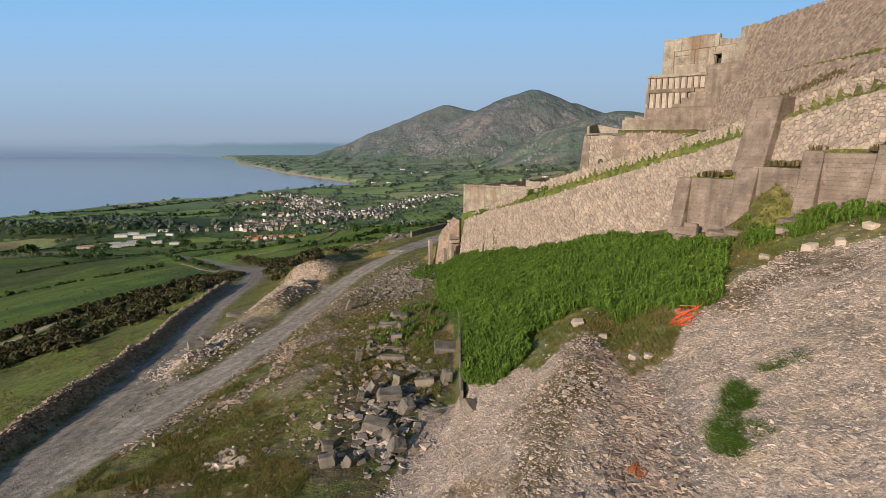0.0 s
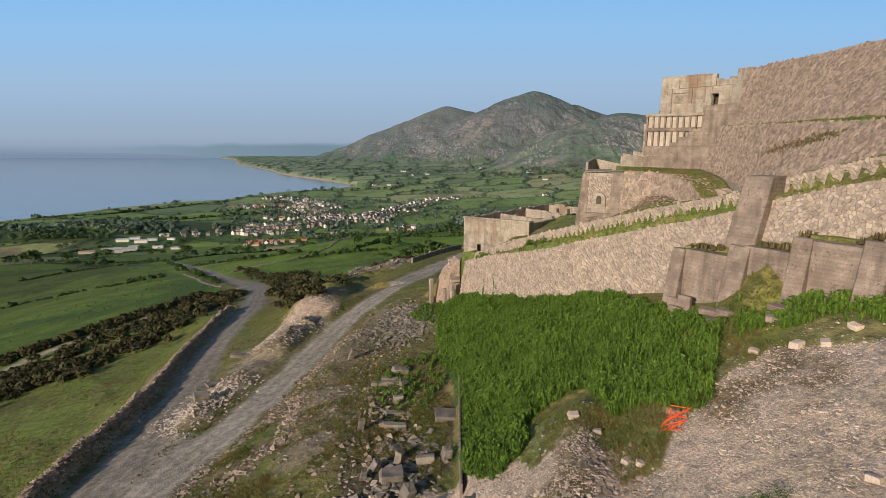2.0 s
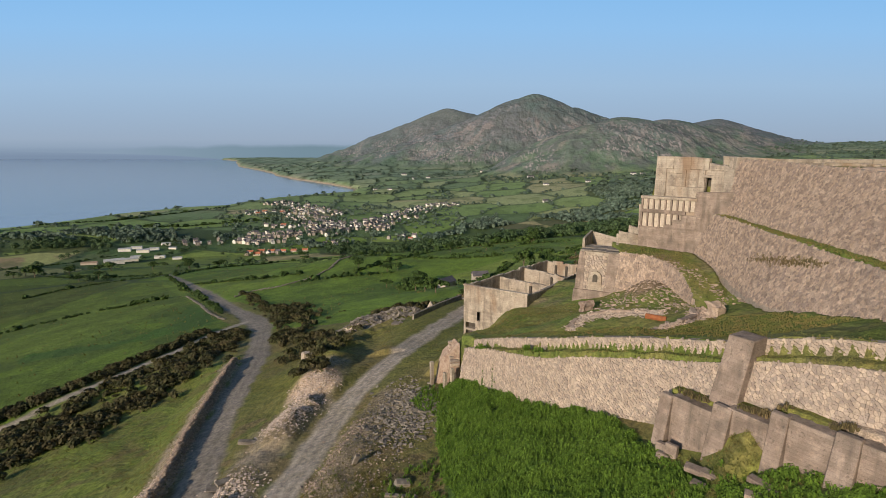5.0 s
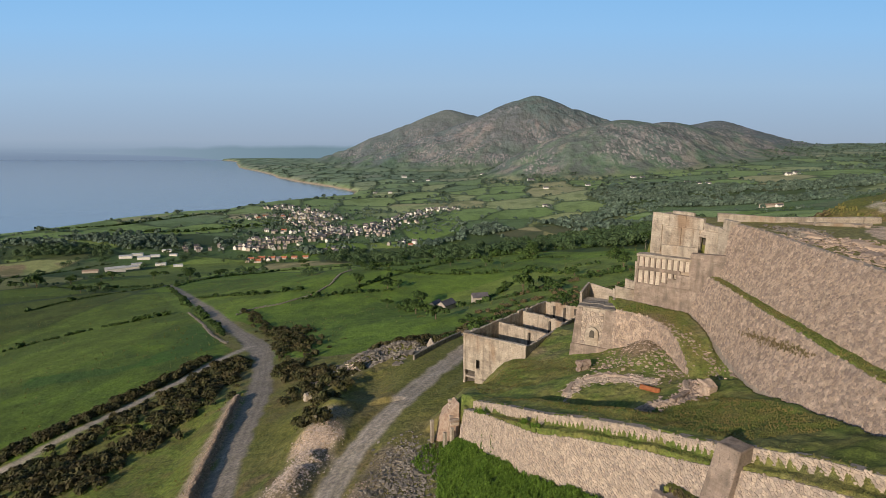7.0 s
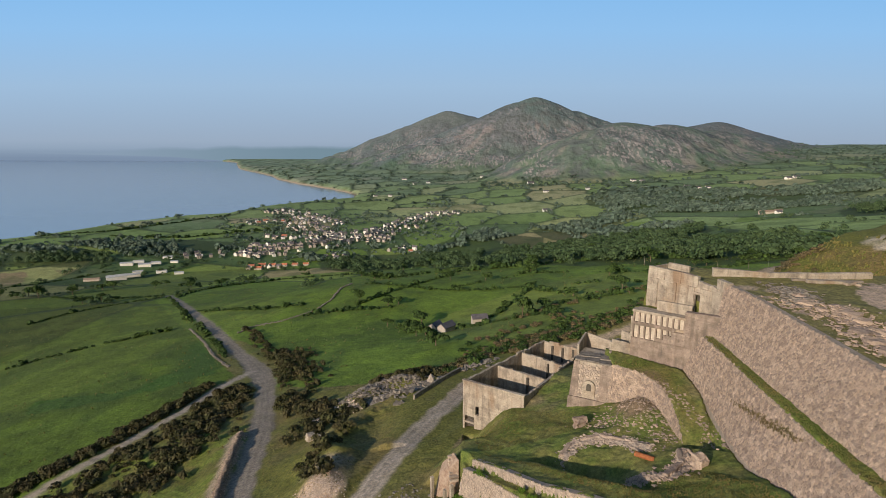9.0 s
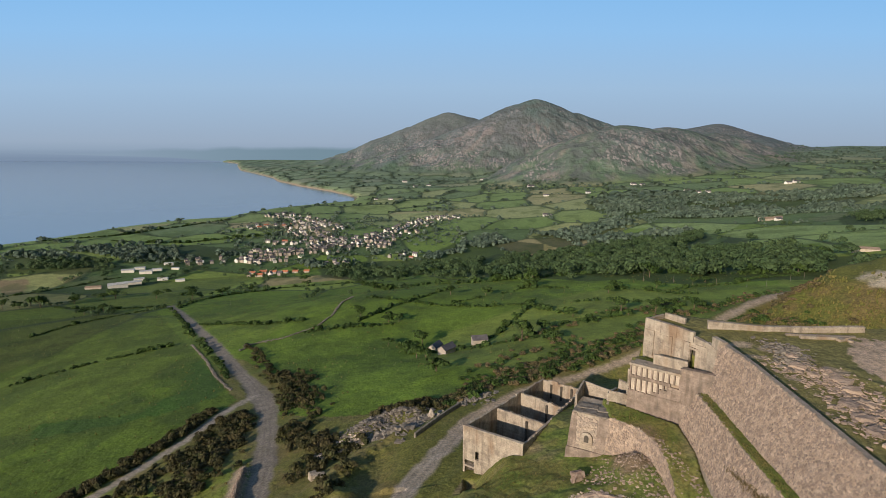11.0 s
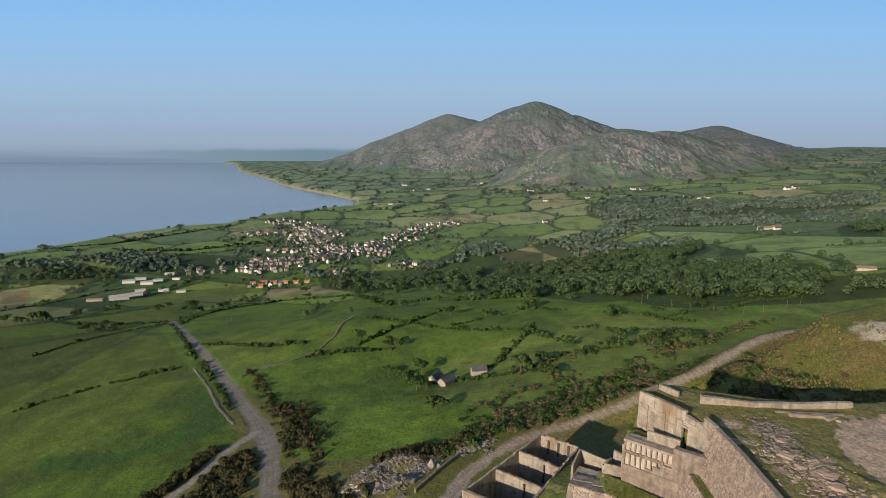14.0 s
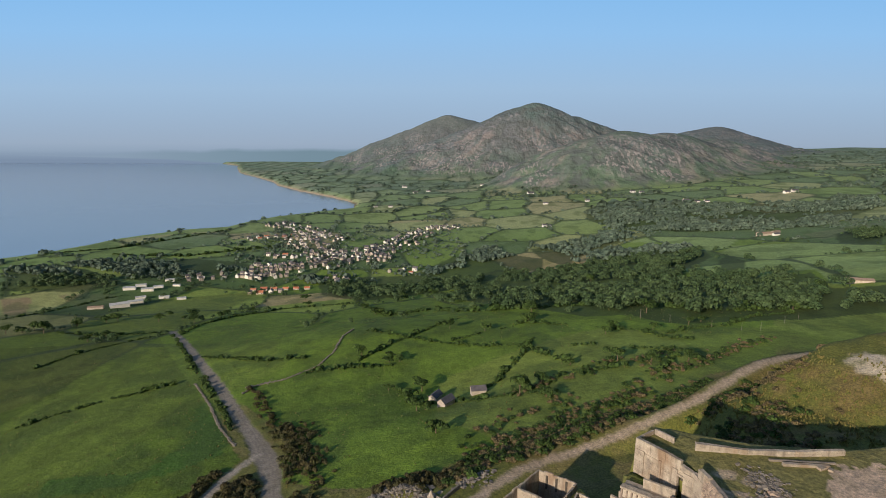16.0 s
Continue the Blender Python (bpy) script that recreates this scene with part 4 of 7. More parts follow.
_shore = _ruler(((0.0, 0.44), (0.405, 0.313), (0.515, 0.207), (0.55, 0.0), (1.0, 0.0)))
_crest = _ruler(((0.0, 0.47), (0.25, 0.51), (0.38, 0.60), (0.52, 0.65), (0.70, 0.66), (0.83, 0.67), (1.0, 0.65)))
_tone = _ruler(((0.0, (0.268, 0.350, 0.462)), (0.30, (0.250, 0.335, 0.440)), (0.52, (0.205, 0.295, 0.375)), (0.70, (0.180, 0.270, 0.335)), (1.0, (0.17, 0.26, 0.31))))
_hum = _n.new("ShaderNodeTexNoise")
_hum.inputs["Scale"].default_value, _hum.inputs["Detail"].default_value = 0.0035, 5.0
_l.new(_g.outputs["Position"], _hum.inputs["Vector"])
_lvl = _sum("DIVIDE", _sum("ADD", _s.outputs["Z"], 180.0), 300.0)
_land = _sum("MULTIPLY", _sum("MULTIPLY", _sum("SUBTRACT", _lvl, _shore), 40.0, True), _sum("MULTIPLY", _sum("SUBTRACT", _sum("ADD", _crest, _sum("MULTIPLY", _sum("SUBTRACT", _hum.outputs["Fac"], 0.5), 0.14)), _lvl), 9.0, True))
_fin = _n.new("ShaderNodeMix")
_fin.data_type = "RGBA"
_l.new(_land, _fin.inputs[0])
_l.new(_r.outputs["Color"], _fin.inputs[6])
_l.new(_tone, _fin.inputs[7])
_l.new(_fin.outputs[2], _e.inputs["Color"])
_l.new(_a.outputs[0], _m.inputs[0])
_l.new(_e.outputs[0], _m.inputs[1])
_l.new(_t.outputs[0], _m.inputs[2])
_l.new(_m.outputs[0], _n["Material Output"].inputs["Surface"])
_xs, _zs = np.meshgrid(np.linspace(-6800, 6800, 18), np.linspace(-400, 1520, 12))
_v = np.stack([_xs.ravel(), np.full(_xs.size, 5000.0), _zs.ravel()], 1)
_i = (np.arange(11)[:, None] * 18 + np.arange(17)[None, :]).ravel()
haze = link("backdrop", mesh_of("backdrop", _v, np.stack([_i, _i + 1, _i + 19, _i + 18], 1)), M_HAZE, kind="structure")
tagged(haze, "glowing backdrop sheet painted with distant haze, sea and far coast", "backdrop")

# ---- retaining walls ----


def resample(low, high, step):
    """Points along a ruled wall face: lists of (foot, head) every step metres."""
    low, high = [Vector(p) for p in low], [Vector(p) for p in high]
    out = []
    for i in range(len(low) - 1):
        n = max(1, round((low[i + 1] - low[i]).length / step))
        for k in range(n):
            out.append((low[i].lerp(low[i + 1], k / n), high[i].lerp(high[i + 1], k / n)))
    out.append((low[-1], high[-1]))
    return out


def clipped(poly, px, py, nx, ny):
    """The part of a polygon on the near side of the line through (px, py) with that normal."""
    out = []
    d = [(x - px) * nx + (y - py) * ny for x, y in poly]
    for k in range(len(poly)):
        a, b, da, db = poly[k - 1], poly[k], d[k - 1], d[k]
        if (da <= 0) != (db <= 0):
            t = da / (da - db)
            out.append((a[0] + (b[0] - a[0]) * t, a[1] + (b[1] - a[1]) * t))
        if db <= 0:
            out.append(b)
    return out


def rubble_cells(length, tall, size, rng, flatten=0.8):
    """Close-fitting polygons that fill a wall face of that length and height: (s, v) rings with their centres."""
    sh = size * flatten
    nx, ny = int(length / size) + 2, int(tall / sh) + 2
    seeds = {}
    for i in range(-1, nx + 1):
        for j in range(-1, ny + 1):
            seeds[i, j] = ((i + 0.5 * (j % 2) + rng.uniform(-0.5, 0.5)) * size, (j + 0.5 + rng.uniform(-0.46, 0.46)) * sh)
            if rng.random() < 0.16:
                del seeds[i, j]
    for i in range(nx):
        for j in range(ny):
            if (i, j) not in seeds:
                continue
            cx, cy = seeds[i, j]
            poly = [(cx - size * 1.3, cy - sh * 1.3), (cx + size * 1.3, cy - sh * 1.3), (cx + size * 1.3, cy + sh * 1.3), (cx - size * 1.3, cy + sh * 1.3)]
            for a in (-2, -1, 0, 1, 2):
                for b in (-2, -1, 0, 1, 2):
                    if (a or b) and (i + a, j + b) in seeds:
                        ox, oy = seeds[i + a, j + b]
                        poly = clipped(poly, (cx + ox) / 2, (cy + oy) / 2, ox - cx, oy - cy)
            if len(poly) > 2:
                yield cx, cy, poly


def stone_from(poly, cx, cy, rng, proud, joint=0.005):
    """Foot ring and slightly smaller, uneven face ring of one stone, about its centre."""
    foot, face = [], []
    tx, ty = rng.uniform(-0.05, 0.05), rng.uniform(-0.05, 0.05)
    for x, y in poly:
        dx, dy = x - cx, y - cy
        r = max(math.hypot(dx, dy), 1e-3)
        f, g = max(0.2, 1 - joint / r), max(0.15, 1 - (joint + 0.024) / r)
        foot.append((dx * f, dy * f, -0.09))
        face.append((dx * g, dy * g, proud * rng.uniform(0.8, 1.2) + dx * tx + dy * ty))
    n = len(poly)
    return foot + face, [(k, (k + 1) % n, n + (k + 1) % n, n + k) for k in range(n)] + [tuple(range(n, 2 * n))]


def stone_wall(name, low, high, stone, label, material, seed, pieces_between=None, thick=0.9, proud=0.05, reach=999.0, parent=None):
    """A rubble wall: a core with real stones on its face; those in a stretch of the plan are objects of their own."""
    rng = random.Random(seed)
    strips = resample(low, high, 0.8)
    bm = bmesh.new()
    vs = []
    for i, (f, h) in enumerate(strips):
        d = strips[min(i + 1, len(strips) - 1)][1] - strips[max(i - 1, 0)][1]
        n = Vector((-d.y, d.x, 0)).normalized()
        vs.append([bm.verts.new(f - Vector((0, 0, 1.2))), bm.verts.new(f), bm.verts.new(h), bm.verts.new(h + n * thick), bm.verts.new(f + n * (thick + 0.8) - Vector((0, 0, 1.2)))])
    for a, b in zip(vs, vs[1:]):
        for k in range(4):
            bm.faces.new((a[k], b[k], b[k + 1], a[k + 1]))
    bm.faces.new(vs[0])
    bm.faces.new(vs[-1][::-1])
    wall = part(name, bm, M_CORE, parent, kind="structure")
    tagged(wall, label, "wall")
    cum = np.concatenate([[0], np.cumsum([(b[0] - a[0]).length for a, b in zip(strips, strips[1:])])])
    foot = np.array([f[:] for f, h in strips])
    head = np.array([h[:] for f, h in strips])
    tall = max((h - f).length for f, h in strips)
    verts, faces = [], []
    for sc, vc, poly in rubble_cells(min(cum[-1], reach), tall + 0.3, stone, rng):
        if not 0.05 < sc < min(cum[-1], reach) - 0.05:
            continue
        f = Vector([np.interp(sc, cum, foot[:, k]) for k in range(3)])
        h = Vector([np.interp(sc, cum, head[:, k]) for k in range(3)])
        e = 0.3 if sc + 0.3 < cum[-1] else -0.3
        f2 = Vector([np.interp(sc + e, cum, foot[:, k]) for k in range(3)])
        up = h - f
        full = up.length
        if vc > full + rng.uniform(-0.25, 0.35) * stone:
            continue
        up.normalize()
        run = (f2 - f) * (1 if e > 0 else -1)
        run = (run - up * run.dot(up)).normalized()
        out = run.cross(up)
        m = Matrix((run, up, out)).transposed().to_4x4()
        m.translation = f + up * vc + out * 0.02
        pts, fcs = stone_from(poly, sc, vc, rng, proud * rng.uniform(0.2, 2.1))
        if pieces_between and pieces_between[0] < sc < pieces_between[1]:
            me = bpy.data.meshes.new("stone")
            me.from_pydata([(m @ Vector(p))[:] for p in pts], [], fcs)
            link("stone", me, material, wall)
        else:
            base = len(verts)
            verts.extend((m @ Vector(p))[:] for p in pts)
            faces.extend(tuple(base + k for k in q) for q in fcs)
    if verts:
        me = bpy.data.meshes.new("stone_facing")
        me.from_pydata(verts, [], faces)
        link("stone_facing", me, material, wall, "joined rubble stones of the wall face", "stuff")
    return wall


def setback_foot(line, drop):
    return [(x, y, z - drop) for x, y, z in line]


wall_low = stone_wall("wall_lower", LOW_BASE, LOW_TOP, 0.28, "long retaining wall of pale dry granite rubble", M_STONE, 11, (33.0, 35.2))
wall_setback = stone_wall("wall_setback", setback_foot(SETBACK_TOP, 1.5), SETBACK_TOP, 0.27, "low set-back rubble wall above a grassy ledge", M_STONE, 12)
wall_slope = stone_wall("wall_pitched", SLOPE_BASE, SLOPE_TOP, 0.34, "pitched grey stone slope below a grassy ledge", M_STONE_GREY, 13, (22.0, 24.5), thick=0.6, reach=46.0)
wall_high = stone_wall("wall_high", HIGH_BASE, HIGH_TOP, 0.32, "tall battered retaining wall of grey rubble", M_STONE_GREY, 14, (22.0, 24.2), thick=0.9, reach=46.0)
wall_curved = stone_wall("wall_curved", [(x - 0.9, y - 0.7, 14.2) for x, y, z in CURVE_TOP], CURVE_TOP, 0.36, "curved stone revetment with concrete rim beside the tower", M_STONE_GREY, 15)

# ---- concrete retaining wall with buttresses ----


def on_run(s, n, z):
    """A point s metres along the concrete wall, n metres out from its face (towards the bracken)."""
    return (CONC_A[0] + CONC_D[0] * s - 0.849 * n, CONC_A[1] + CONC_D[1] * s - 0.528 * n, z)


concrete_wall = empty("concrete_wall", *on_run(5, 0, 13), "stained board-marked concrete retaining wall with sloping buttresses", "wall", kind="structure")
for s0, s1, lo, hi, lean in ((0.3, 4.5, 11.0, 17.1, 0.35), (5.4, 9.2, 12.5, 18.15, 0.2), (9.6, 13.3, 13.4, 19.25, 0.3), (14.6, 22, 14.2, 19.6, 0.3)):
    bm = bmesh.new()
    solid(bm, [on_run(s0, lean, lo), on_run(s1, lean, lo), on_run(s1, -1.9, lo), on_run(s0, -1.9, lo)], [on_run(s0, 0, hi), on_run(s1, 0, hi), on_run(s1, -1.8, hi), on_run(s0, -1.8, hi)])
    part("wall_panel", worn(bm, 0.05, 0.04, 2), M_CONC, concrete_wall)
for s0, s1, lo, hi, foot in ((-0.7, 0.5, 10.6, 17.1, 1.5), (4.3, 5.9, 12.2, 18.1, 1.5), (8.9, 10.2, 13.2, 19.4, 1.4), (13.2, 14.8, 14.0, 19.8, 1.4), (18.6, 20.2, 14.5, 20.2, 1.4)):
    bm = bmesh.new()
    solid(bm, [on_run(s0, foot, lo), on_run(s1, foot, lo), on_run(s1, -0.4, lo), on_run(s0, -0.4, lo)], [on_run(s0, 0.18, hi), on_run(s1, 0.18, hi), on_run(s1, -0.4, hi), on_run(s0, -0.4, hi)])
    part("buttress", worn(bm, 0.07, 0.05, 2, s0), M_CONC, concrete_wall)

bm = bmesh.new()
solid(bm, [on_run(3.2, -0.9, 17.6), on_run(5.6, -0.9, 17.6), on_run(5.6, -4.6, 17.6), on_run(3.2, -4.6, 17.6)], [on_run(3.5, -2.5, 23.4), on_run(5.7, -2.5, 23.4), on_run(5.7, -4.6, 23.4), on_run(3.5, -4.6, 23.4)])
big_buttress = part("buttress_tower", worn(bm, 0.08, 0.05, 2), M_CONC)
tagged(big_buttress, "massive sloping grey concrete buttress against the rubble wall", "buttress")

for k, (s, n, h) in enumerate(((0.9, 1.6, 1.5), (1.9, 1.7, 1.6), (1.4, 2.2, 1.0))):
    bm = bmesh.new()
    x, y, _ = on_run(s, n, 0)
    g = float(height(x, y))
    box(bm, (0, 0, h / 2 - 0.3), (0.45, 1.1, h), 0)
    ob = part("concrete_post", worn(bm, 0.05, 0.05, 1, k), M_CONC)
    ob.matrix_world = pose(x, y, g, 4 * k - 4, 3, 32 + 6 * k)
    tagged(ob, "broken concrete stub standing before the buttressed wall", "concrete block", "stubs at the concrete wall")

# ---- hopper building with three open bays ----
HOP = [(3.9, 104.3), (15.3, 97.0), (33.4, 122.6), (24.5, 127.6)]


def between(a, b, t):
    return (a[0] + (b[0] - a[0]) * t, a[1] + (b[1] - a[1]) * t)


def broken_head(name, a, b, thick, za, zb, material, parent, seed, drop=0.9, inner=0.02):
    """A crumbled strip along the head of a wall: short lengths with steps and bites out of them."""
    r = random.Random(seed)
    n = max(4, int(math.dist(a, b) / 0.9))
    at = [0.0] + sorted(r.uniform(0.02, 0.98) for _ in range(n)) + [1.0]
    bm = bmesh.new()
    for t0, t1 in zip(at, at[1:]):
        up = max(0.04, 0.28 + 0.55 * drop * noise.noise(Vector((seed + 5.1 * t0 * n / 6, seed, 0.3))) + r.uniform(-0.14, 0.14) * drop)
        z0, z1 = za + (zb - za) * t0, za + (zb - za) * t1
        bar_between(bm, between(a, b, t0), between(a, b, t1), thick + r.uniform(-0.08, 0.03), min(z0, z1) - 0.1, z0 + up, z1 + up * r.uniform(0.6, 1.1), inner=inner)
    part(name, worn(bm, 0.05, 0.09, 1, seed), material, parent, "crumbled concrete head of the wall")


hopper = empty("hopper_building", 12, 108, 5, "roofless concrete hopper building with three open bays", "building")
HOP_FLOOR = 3.2
# front wall with an arched window and a wide opening at its foot
A, B = HOP[0], HOP[1]
bm = bmesh.new()
for t0, t1, z0, z1 in ((0, 0.02, 1.2, 11.75), (0.02, 0.22, 4.4, 11.75), (0.22, 0.28, 4.4, 5.0), (0.22, 0.28, 6.9, 11.75), (0.28, 1.0, 2.0, 11.75), (0.0, 0.04, 0.8, 4.4), (0.20, 0.28, 0.8, 4.4)):
    bar_between(bm, between(A, B, t0), between(A, B, t1), 0.55, z0, z1)
part("front_wall", bm, M_CONC_WARM, hopper, "buff concrete wall with rust streaks")
# dark panel behind the openings, in place of the shade inside
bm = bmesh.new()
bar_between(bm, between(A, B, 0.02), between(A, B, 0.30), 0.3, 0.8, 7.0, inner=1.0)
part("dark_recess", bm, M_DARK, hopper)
bm = bmesh.new()
bar_between(bm, between(A, B, -0.01), between(A, B, 1.01), 0.75, 11.75, 12.05, inner=-0.1)
part("coping", worn(bm, 0.05, 0.05, 2), M_CONC_WARM, hopper)
for name, a, b, z0, za, zb in (("side_wall", HOP[1], HOP[2], 3.0, 11.5, 11.2), ("rear_wall", HOP[2], HOP[3], 0.0, 11.3, 12.0), ("side_wall", HOP[3], HOP[0], 0.0, 12.0, 11.8)):
    bm = bmesh.new()
    bar_between(bm, a, b, 0.5, z0, za - 0.3, zb - 0.3)
    part(name, worn(bm, 0.05, 0.07, 3), M_CONC_WARM, hopper)
    broken_head("wall_head", a, b, 0.5, za - 0.32, zb - 0.32, M_CONC_WARM, hopper, int(za * 10))
for t in (0.365, 0.665):
    bm = bmesh.new()
    a, b = between(HOP[0], HOP[3], t), between(HOP[1], HOP[2], t)
    bar_between(bm, between(a, b, 0.03), between(a, b, 0.97), 0.6, HOP_FLOOR - 1, 11.4, 10.6)
    part("dividing_wall", worn(bm, 0.06, 0.09, 3, t), M_CONC_WARM, hopper)
    broken_head("wall_head", between(a, b, 0.03), between(a, b, 0.97), 0.6, 11.38, 10.58, M_CONC_WARM, hopper, int(t * 40), 0.7)
    bm = bmesh.new()
    c = between(a, b, 0.62)
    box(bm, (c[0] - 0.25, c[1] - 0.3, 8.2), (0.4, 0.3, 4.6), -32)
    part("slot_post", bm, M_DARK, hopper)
bm = bmesh.new()
solid(bm, [(*p, HOP_FLOOR - 0.4) for p in HOP], [(*p, HOP_FLOOR) for p in HOP])
part("bay_floor", bm, M_CORE, hopper)
for t in (0.25, 0.5, 0.75):
    bm = bmesh.new()
    c = between(HOP[3], HOP[2], t)
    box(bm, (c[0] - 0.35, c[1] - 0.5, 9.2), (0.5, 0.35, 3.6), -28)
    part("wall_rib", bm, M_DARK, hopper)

# ---- tower ----
tower = empty("tower", 27, 92, 13, "square concrete and rubble tower with a small arched window", "building")
TW_A, TW_B = Vector((23.7, 93.4)), Vector((30.0, 90.0))
TD = (TW_B - TW_A).normalized()
TN = Vector((TD.y, -TD.x))                     # outwards, to the valley side


def tw(s, n, z):
    p = TW_A + TD * s + TN * n
    return (p.x, p.y, z)


bm = bmesh.new()
L = (TW_B - TW_A).length
solid(bm, [tw(-0.75, 1.15, 11.0), tw(L + 0.5, 1.15, 11.0), tw(L + 0.4, -7.0, 11.0), tw(-0.7, -7.0, 11.0)], [tw(0, 0, 21.0), tw(L, 0, 21.0), tw(L, -7.0, 21.0), tw(0, -7.0, 21.0)])
part("tower_body", worn(bm, 0.06, 0.06, 3), M_CONC_PALE, tower)
for s0, s1 in ((-0.05, 1.0), (4.9, L + 0.15)):
    bm = bmesh.new()
    solid(bm, [tw(s0 - 0.7, 1.35, 11.0), tw(s1 + 0.1, 1.35, 11.0), tw(s1, -0.2, 11.0), tw(s0, -0.2, 11.0)], [tw(s0, 0.2, 20.9), tw(s1, 0.2, 20.9), tw(s1, -0.3, 20.9), tw(s0, -0.3, 20.9)])
    part("corner_pier", worn(bm, 0.05, 0.04, 2, s0), M_CONC, tower)
bm = bmesh.new()
solid(bm, [tw(-0.8, 1.5, 10.8), tw(L + 0.6, 1.5, 10.8), tw(L + 0.5, 0, 10.8), tw(-0.7, 0, 10.8)], [tw(-0.6, 1.2, 14.4), tw(L + 0.5, 1.2, 14.4), tw(L + 0.4, 0, 14.4), tw(-0.5, 0, 14.4)])
part("plinth", worn(bm, 0.05, 0.04, 2), M_CONC, tower)


def arch_block(bm, s, z, w, h, n0, n1, steps=8):
    """An arched prism set into the tower's face."""
    pts = [(s - w / 2, z), (s + w / 2, z)] + [(s + w / 2 * math.cos(a), z + h - w / 2 + w / 2 * math.sin(a)) for a in np.linspace(0, math.pi, steps)]
    solid(bm, [tw(p, n0, q) for p, q in pts], [tw(p, n1, q) for p, q in pts])


bm = bmesh.new()
arch_block(bm, 3.0, 14.5, 2.2, 3.3, 0.0, 0.92)
part("arch_surround", bm, M_CONC_PALE, tower, "infilled arch of coursed stone")
# dark solid fill: the window's inner shade is its colour
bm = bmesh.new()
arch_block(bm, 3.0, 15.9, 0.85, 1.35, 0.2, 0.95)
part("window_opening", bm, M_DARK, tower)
# rubble infill between the piers
rng = random.Random(5)
tv, tf = [], []
bm = bmesh.new()
solid(bm, [tw(0.9, 0.86, 14.3), tw(5.0, 0.86, 14.3), tw(5.0, 0.2, 14.3), tw(0.9, 0.2, 14.3)], [tw(0.9, 0.09, 20.4), tw(5.0, 0.09, 20.4), tw(5.0, -0.3, 20.4), tw(0.9, -0.3, 20.4)])
part("infill_core", bm, M_CORE, tower)
for sc, vc, poly in rubble_cells(3.9, 6.0, 0.42, rng):
    if 0 < sc < 3.9 and 0.1 < vc < 5.9 and not (abs(sc + 1.0 - 3.0) < 1.15 and vc < 3.6):
        pts, fcs = stone_from(poly, sc, vc, rng, 0.05 * rng.uniform(0.5, 1.6), 0.015)
        base = len(tv)
        for px, py, pz in pts:
            z = 14.4 + vc + py
            tv.append(tw(1.0 + sc + px, 1.15 * (21.0 - z) / 10.0 + 0.13 + pz, z))
        tf.extend(tuple(base + k for k in q) for q in fcs)
me = bpy.data.meshes.new("stone_infill")
me.from_pydata(tv, [], tf)
link("stone_infill", me, M_STONE, tower, "rubble infill between the piers", "stuff")
for k, (s, n, w, d, dz) in enumerate(((1.1, -0.6, 2.0, 1.6, 0.0), (3.2, -0.9, 2.2, 2.0, 0.06), (5.4, -0.6, 2.2, 1.5, 0.0), (2.2, -2.6, 3.8, 1.9, 0.16), (5.0, -2.7, 2.2, 2.0, 0.1))):
    bm = bmesh.new()
    x, y, _ = tw(s, n, 0)
    box(bm, (x, y, 21.15 + dz), (w, d, 0.26), -28 + 3 * k)
    part("roof_slab", worn(bm, 0.05, 0.05, 1, k), M_SLAB, tower)
# roofless cell behind the tower roof
for a, b, za, zb in ((tw(-0.2, -3.8, 0), tw(-0.2, -9.5, 0), 22.6, 23.2), (tw(-0.2, -9.5, 0), tw(4.8, -9.8, 0), 23.0, 22.0), (tw(4.8, -9.8, 0), tw(5.2, -4.0, 0), 22.4, 21.9)):
    bm = bmesh.new()
    bar_between(bm, a[:2], b[:2], 0.45, 14, za, zb)
    part("cell_wall", worn(bm, 0.06, 0.1, 3), M_CONC_PALE, tower)

# ---- house of panels and the top house ----
panel_house = empty("panel_house", 38, 90, 22, "stepped concrete building front with two rows of pale panels", "building")
PA, PM, PB = (33.9, 93.4), (40.8, 88.2), (45.8, 83.8)
PD = Vector((PM[0] - PA[0], PM[1] - PA[1])).normalized()
PL = math.dist(PA, PM)


def ph(s, n, z):
    return (PA[0] + PD.x * s + PD.y * n, PA[1] + PD.y * s - PD.x * n, z)


def slab_on(bm, s0, s1, n0, n1, z0, z1):
    solid(bm, [ph(s0, n1, z0), ph(s1, n1, z0), ph(s1, n0, z0), ph(s0, n0, z0)], [ph(s0, n1, z1), ph(s1, n1, z1), ph(s1, n0, z1), ph(s0, n0, z1)])
    return bm


for name, s0, s1, n0, n1, z0, z1, m in (("lower_wall", -0.3, PL + 1.2, -3.0, 0.12, 20.5, 25.4, M_CONC), ("core_wall", 0, PL + 1, -3.0, -0.45, 25.4, 30.4, M_CONC_PALE), ("string_course", -0.15, PL - 1.6, -0.5, 0.1, 27.75, 28.35, M_CONC),
                                        ("string_course", -0.25, PL + 0.1, -1.2, 0.22, 30.15, 30.6, M_CONC_PALE), ("parapet", 3.2, PL + 0.4, -2.8, -2.2, 30.4, 32.2, M_CONC_WARM)):
    part(name, worn(slab_on(bmesh.new(), s0, s1, n0, n1, z0, z1), 0.04, 0.04, 2), m, panel_house)
for k in range(10):
    s = 0.0 + k * (PL - 0.1) / 9
    part("post", slab_on(bmesh.new(), s - 0.13, s + 0.13, -0.5, 0.08, 28.3, 30.2), M_CONC, panel_house)
    if k < 9:
        part("panel", slab_on(bmesh.new(), s + 0.17, s + (PL - 0.1) / 9 - 0.17, -0.6, -0.18, 28.35, 30.15), M_PANEL, panel_house)
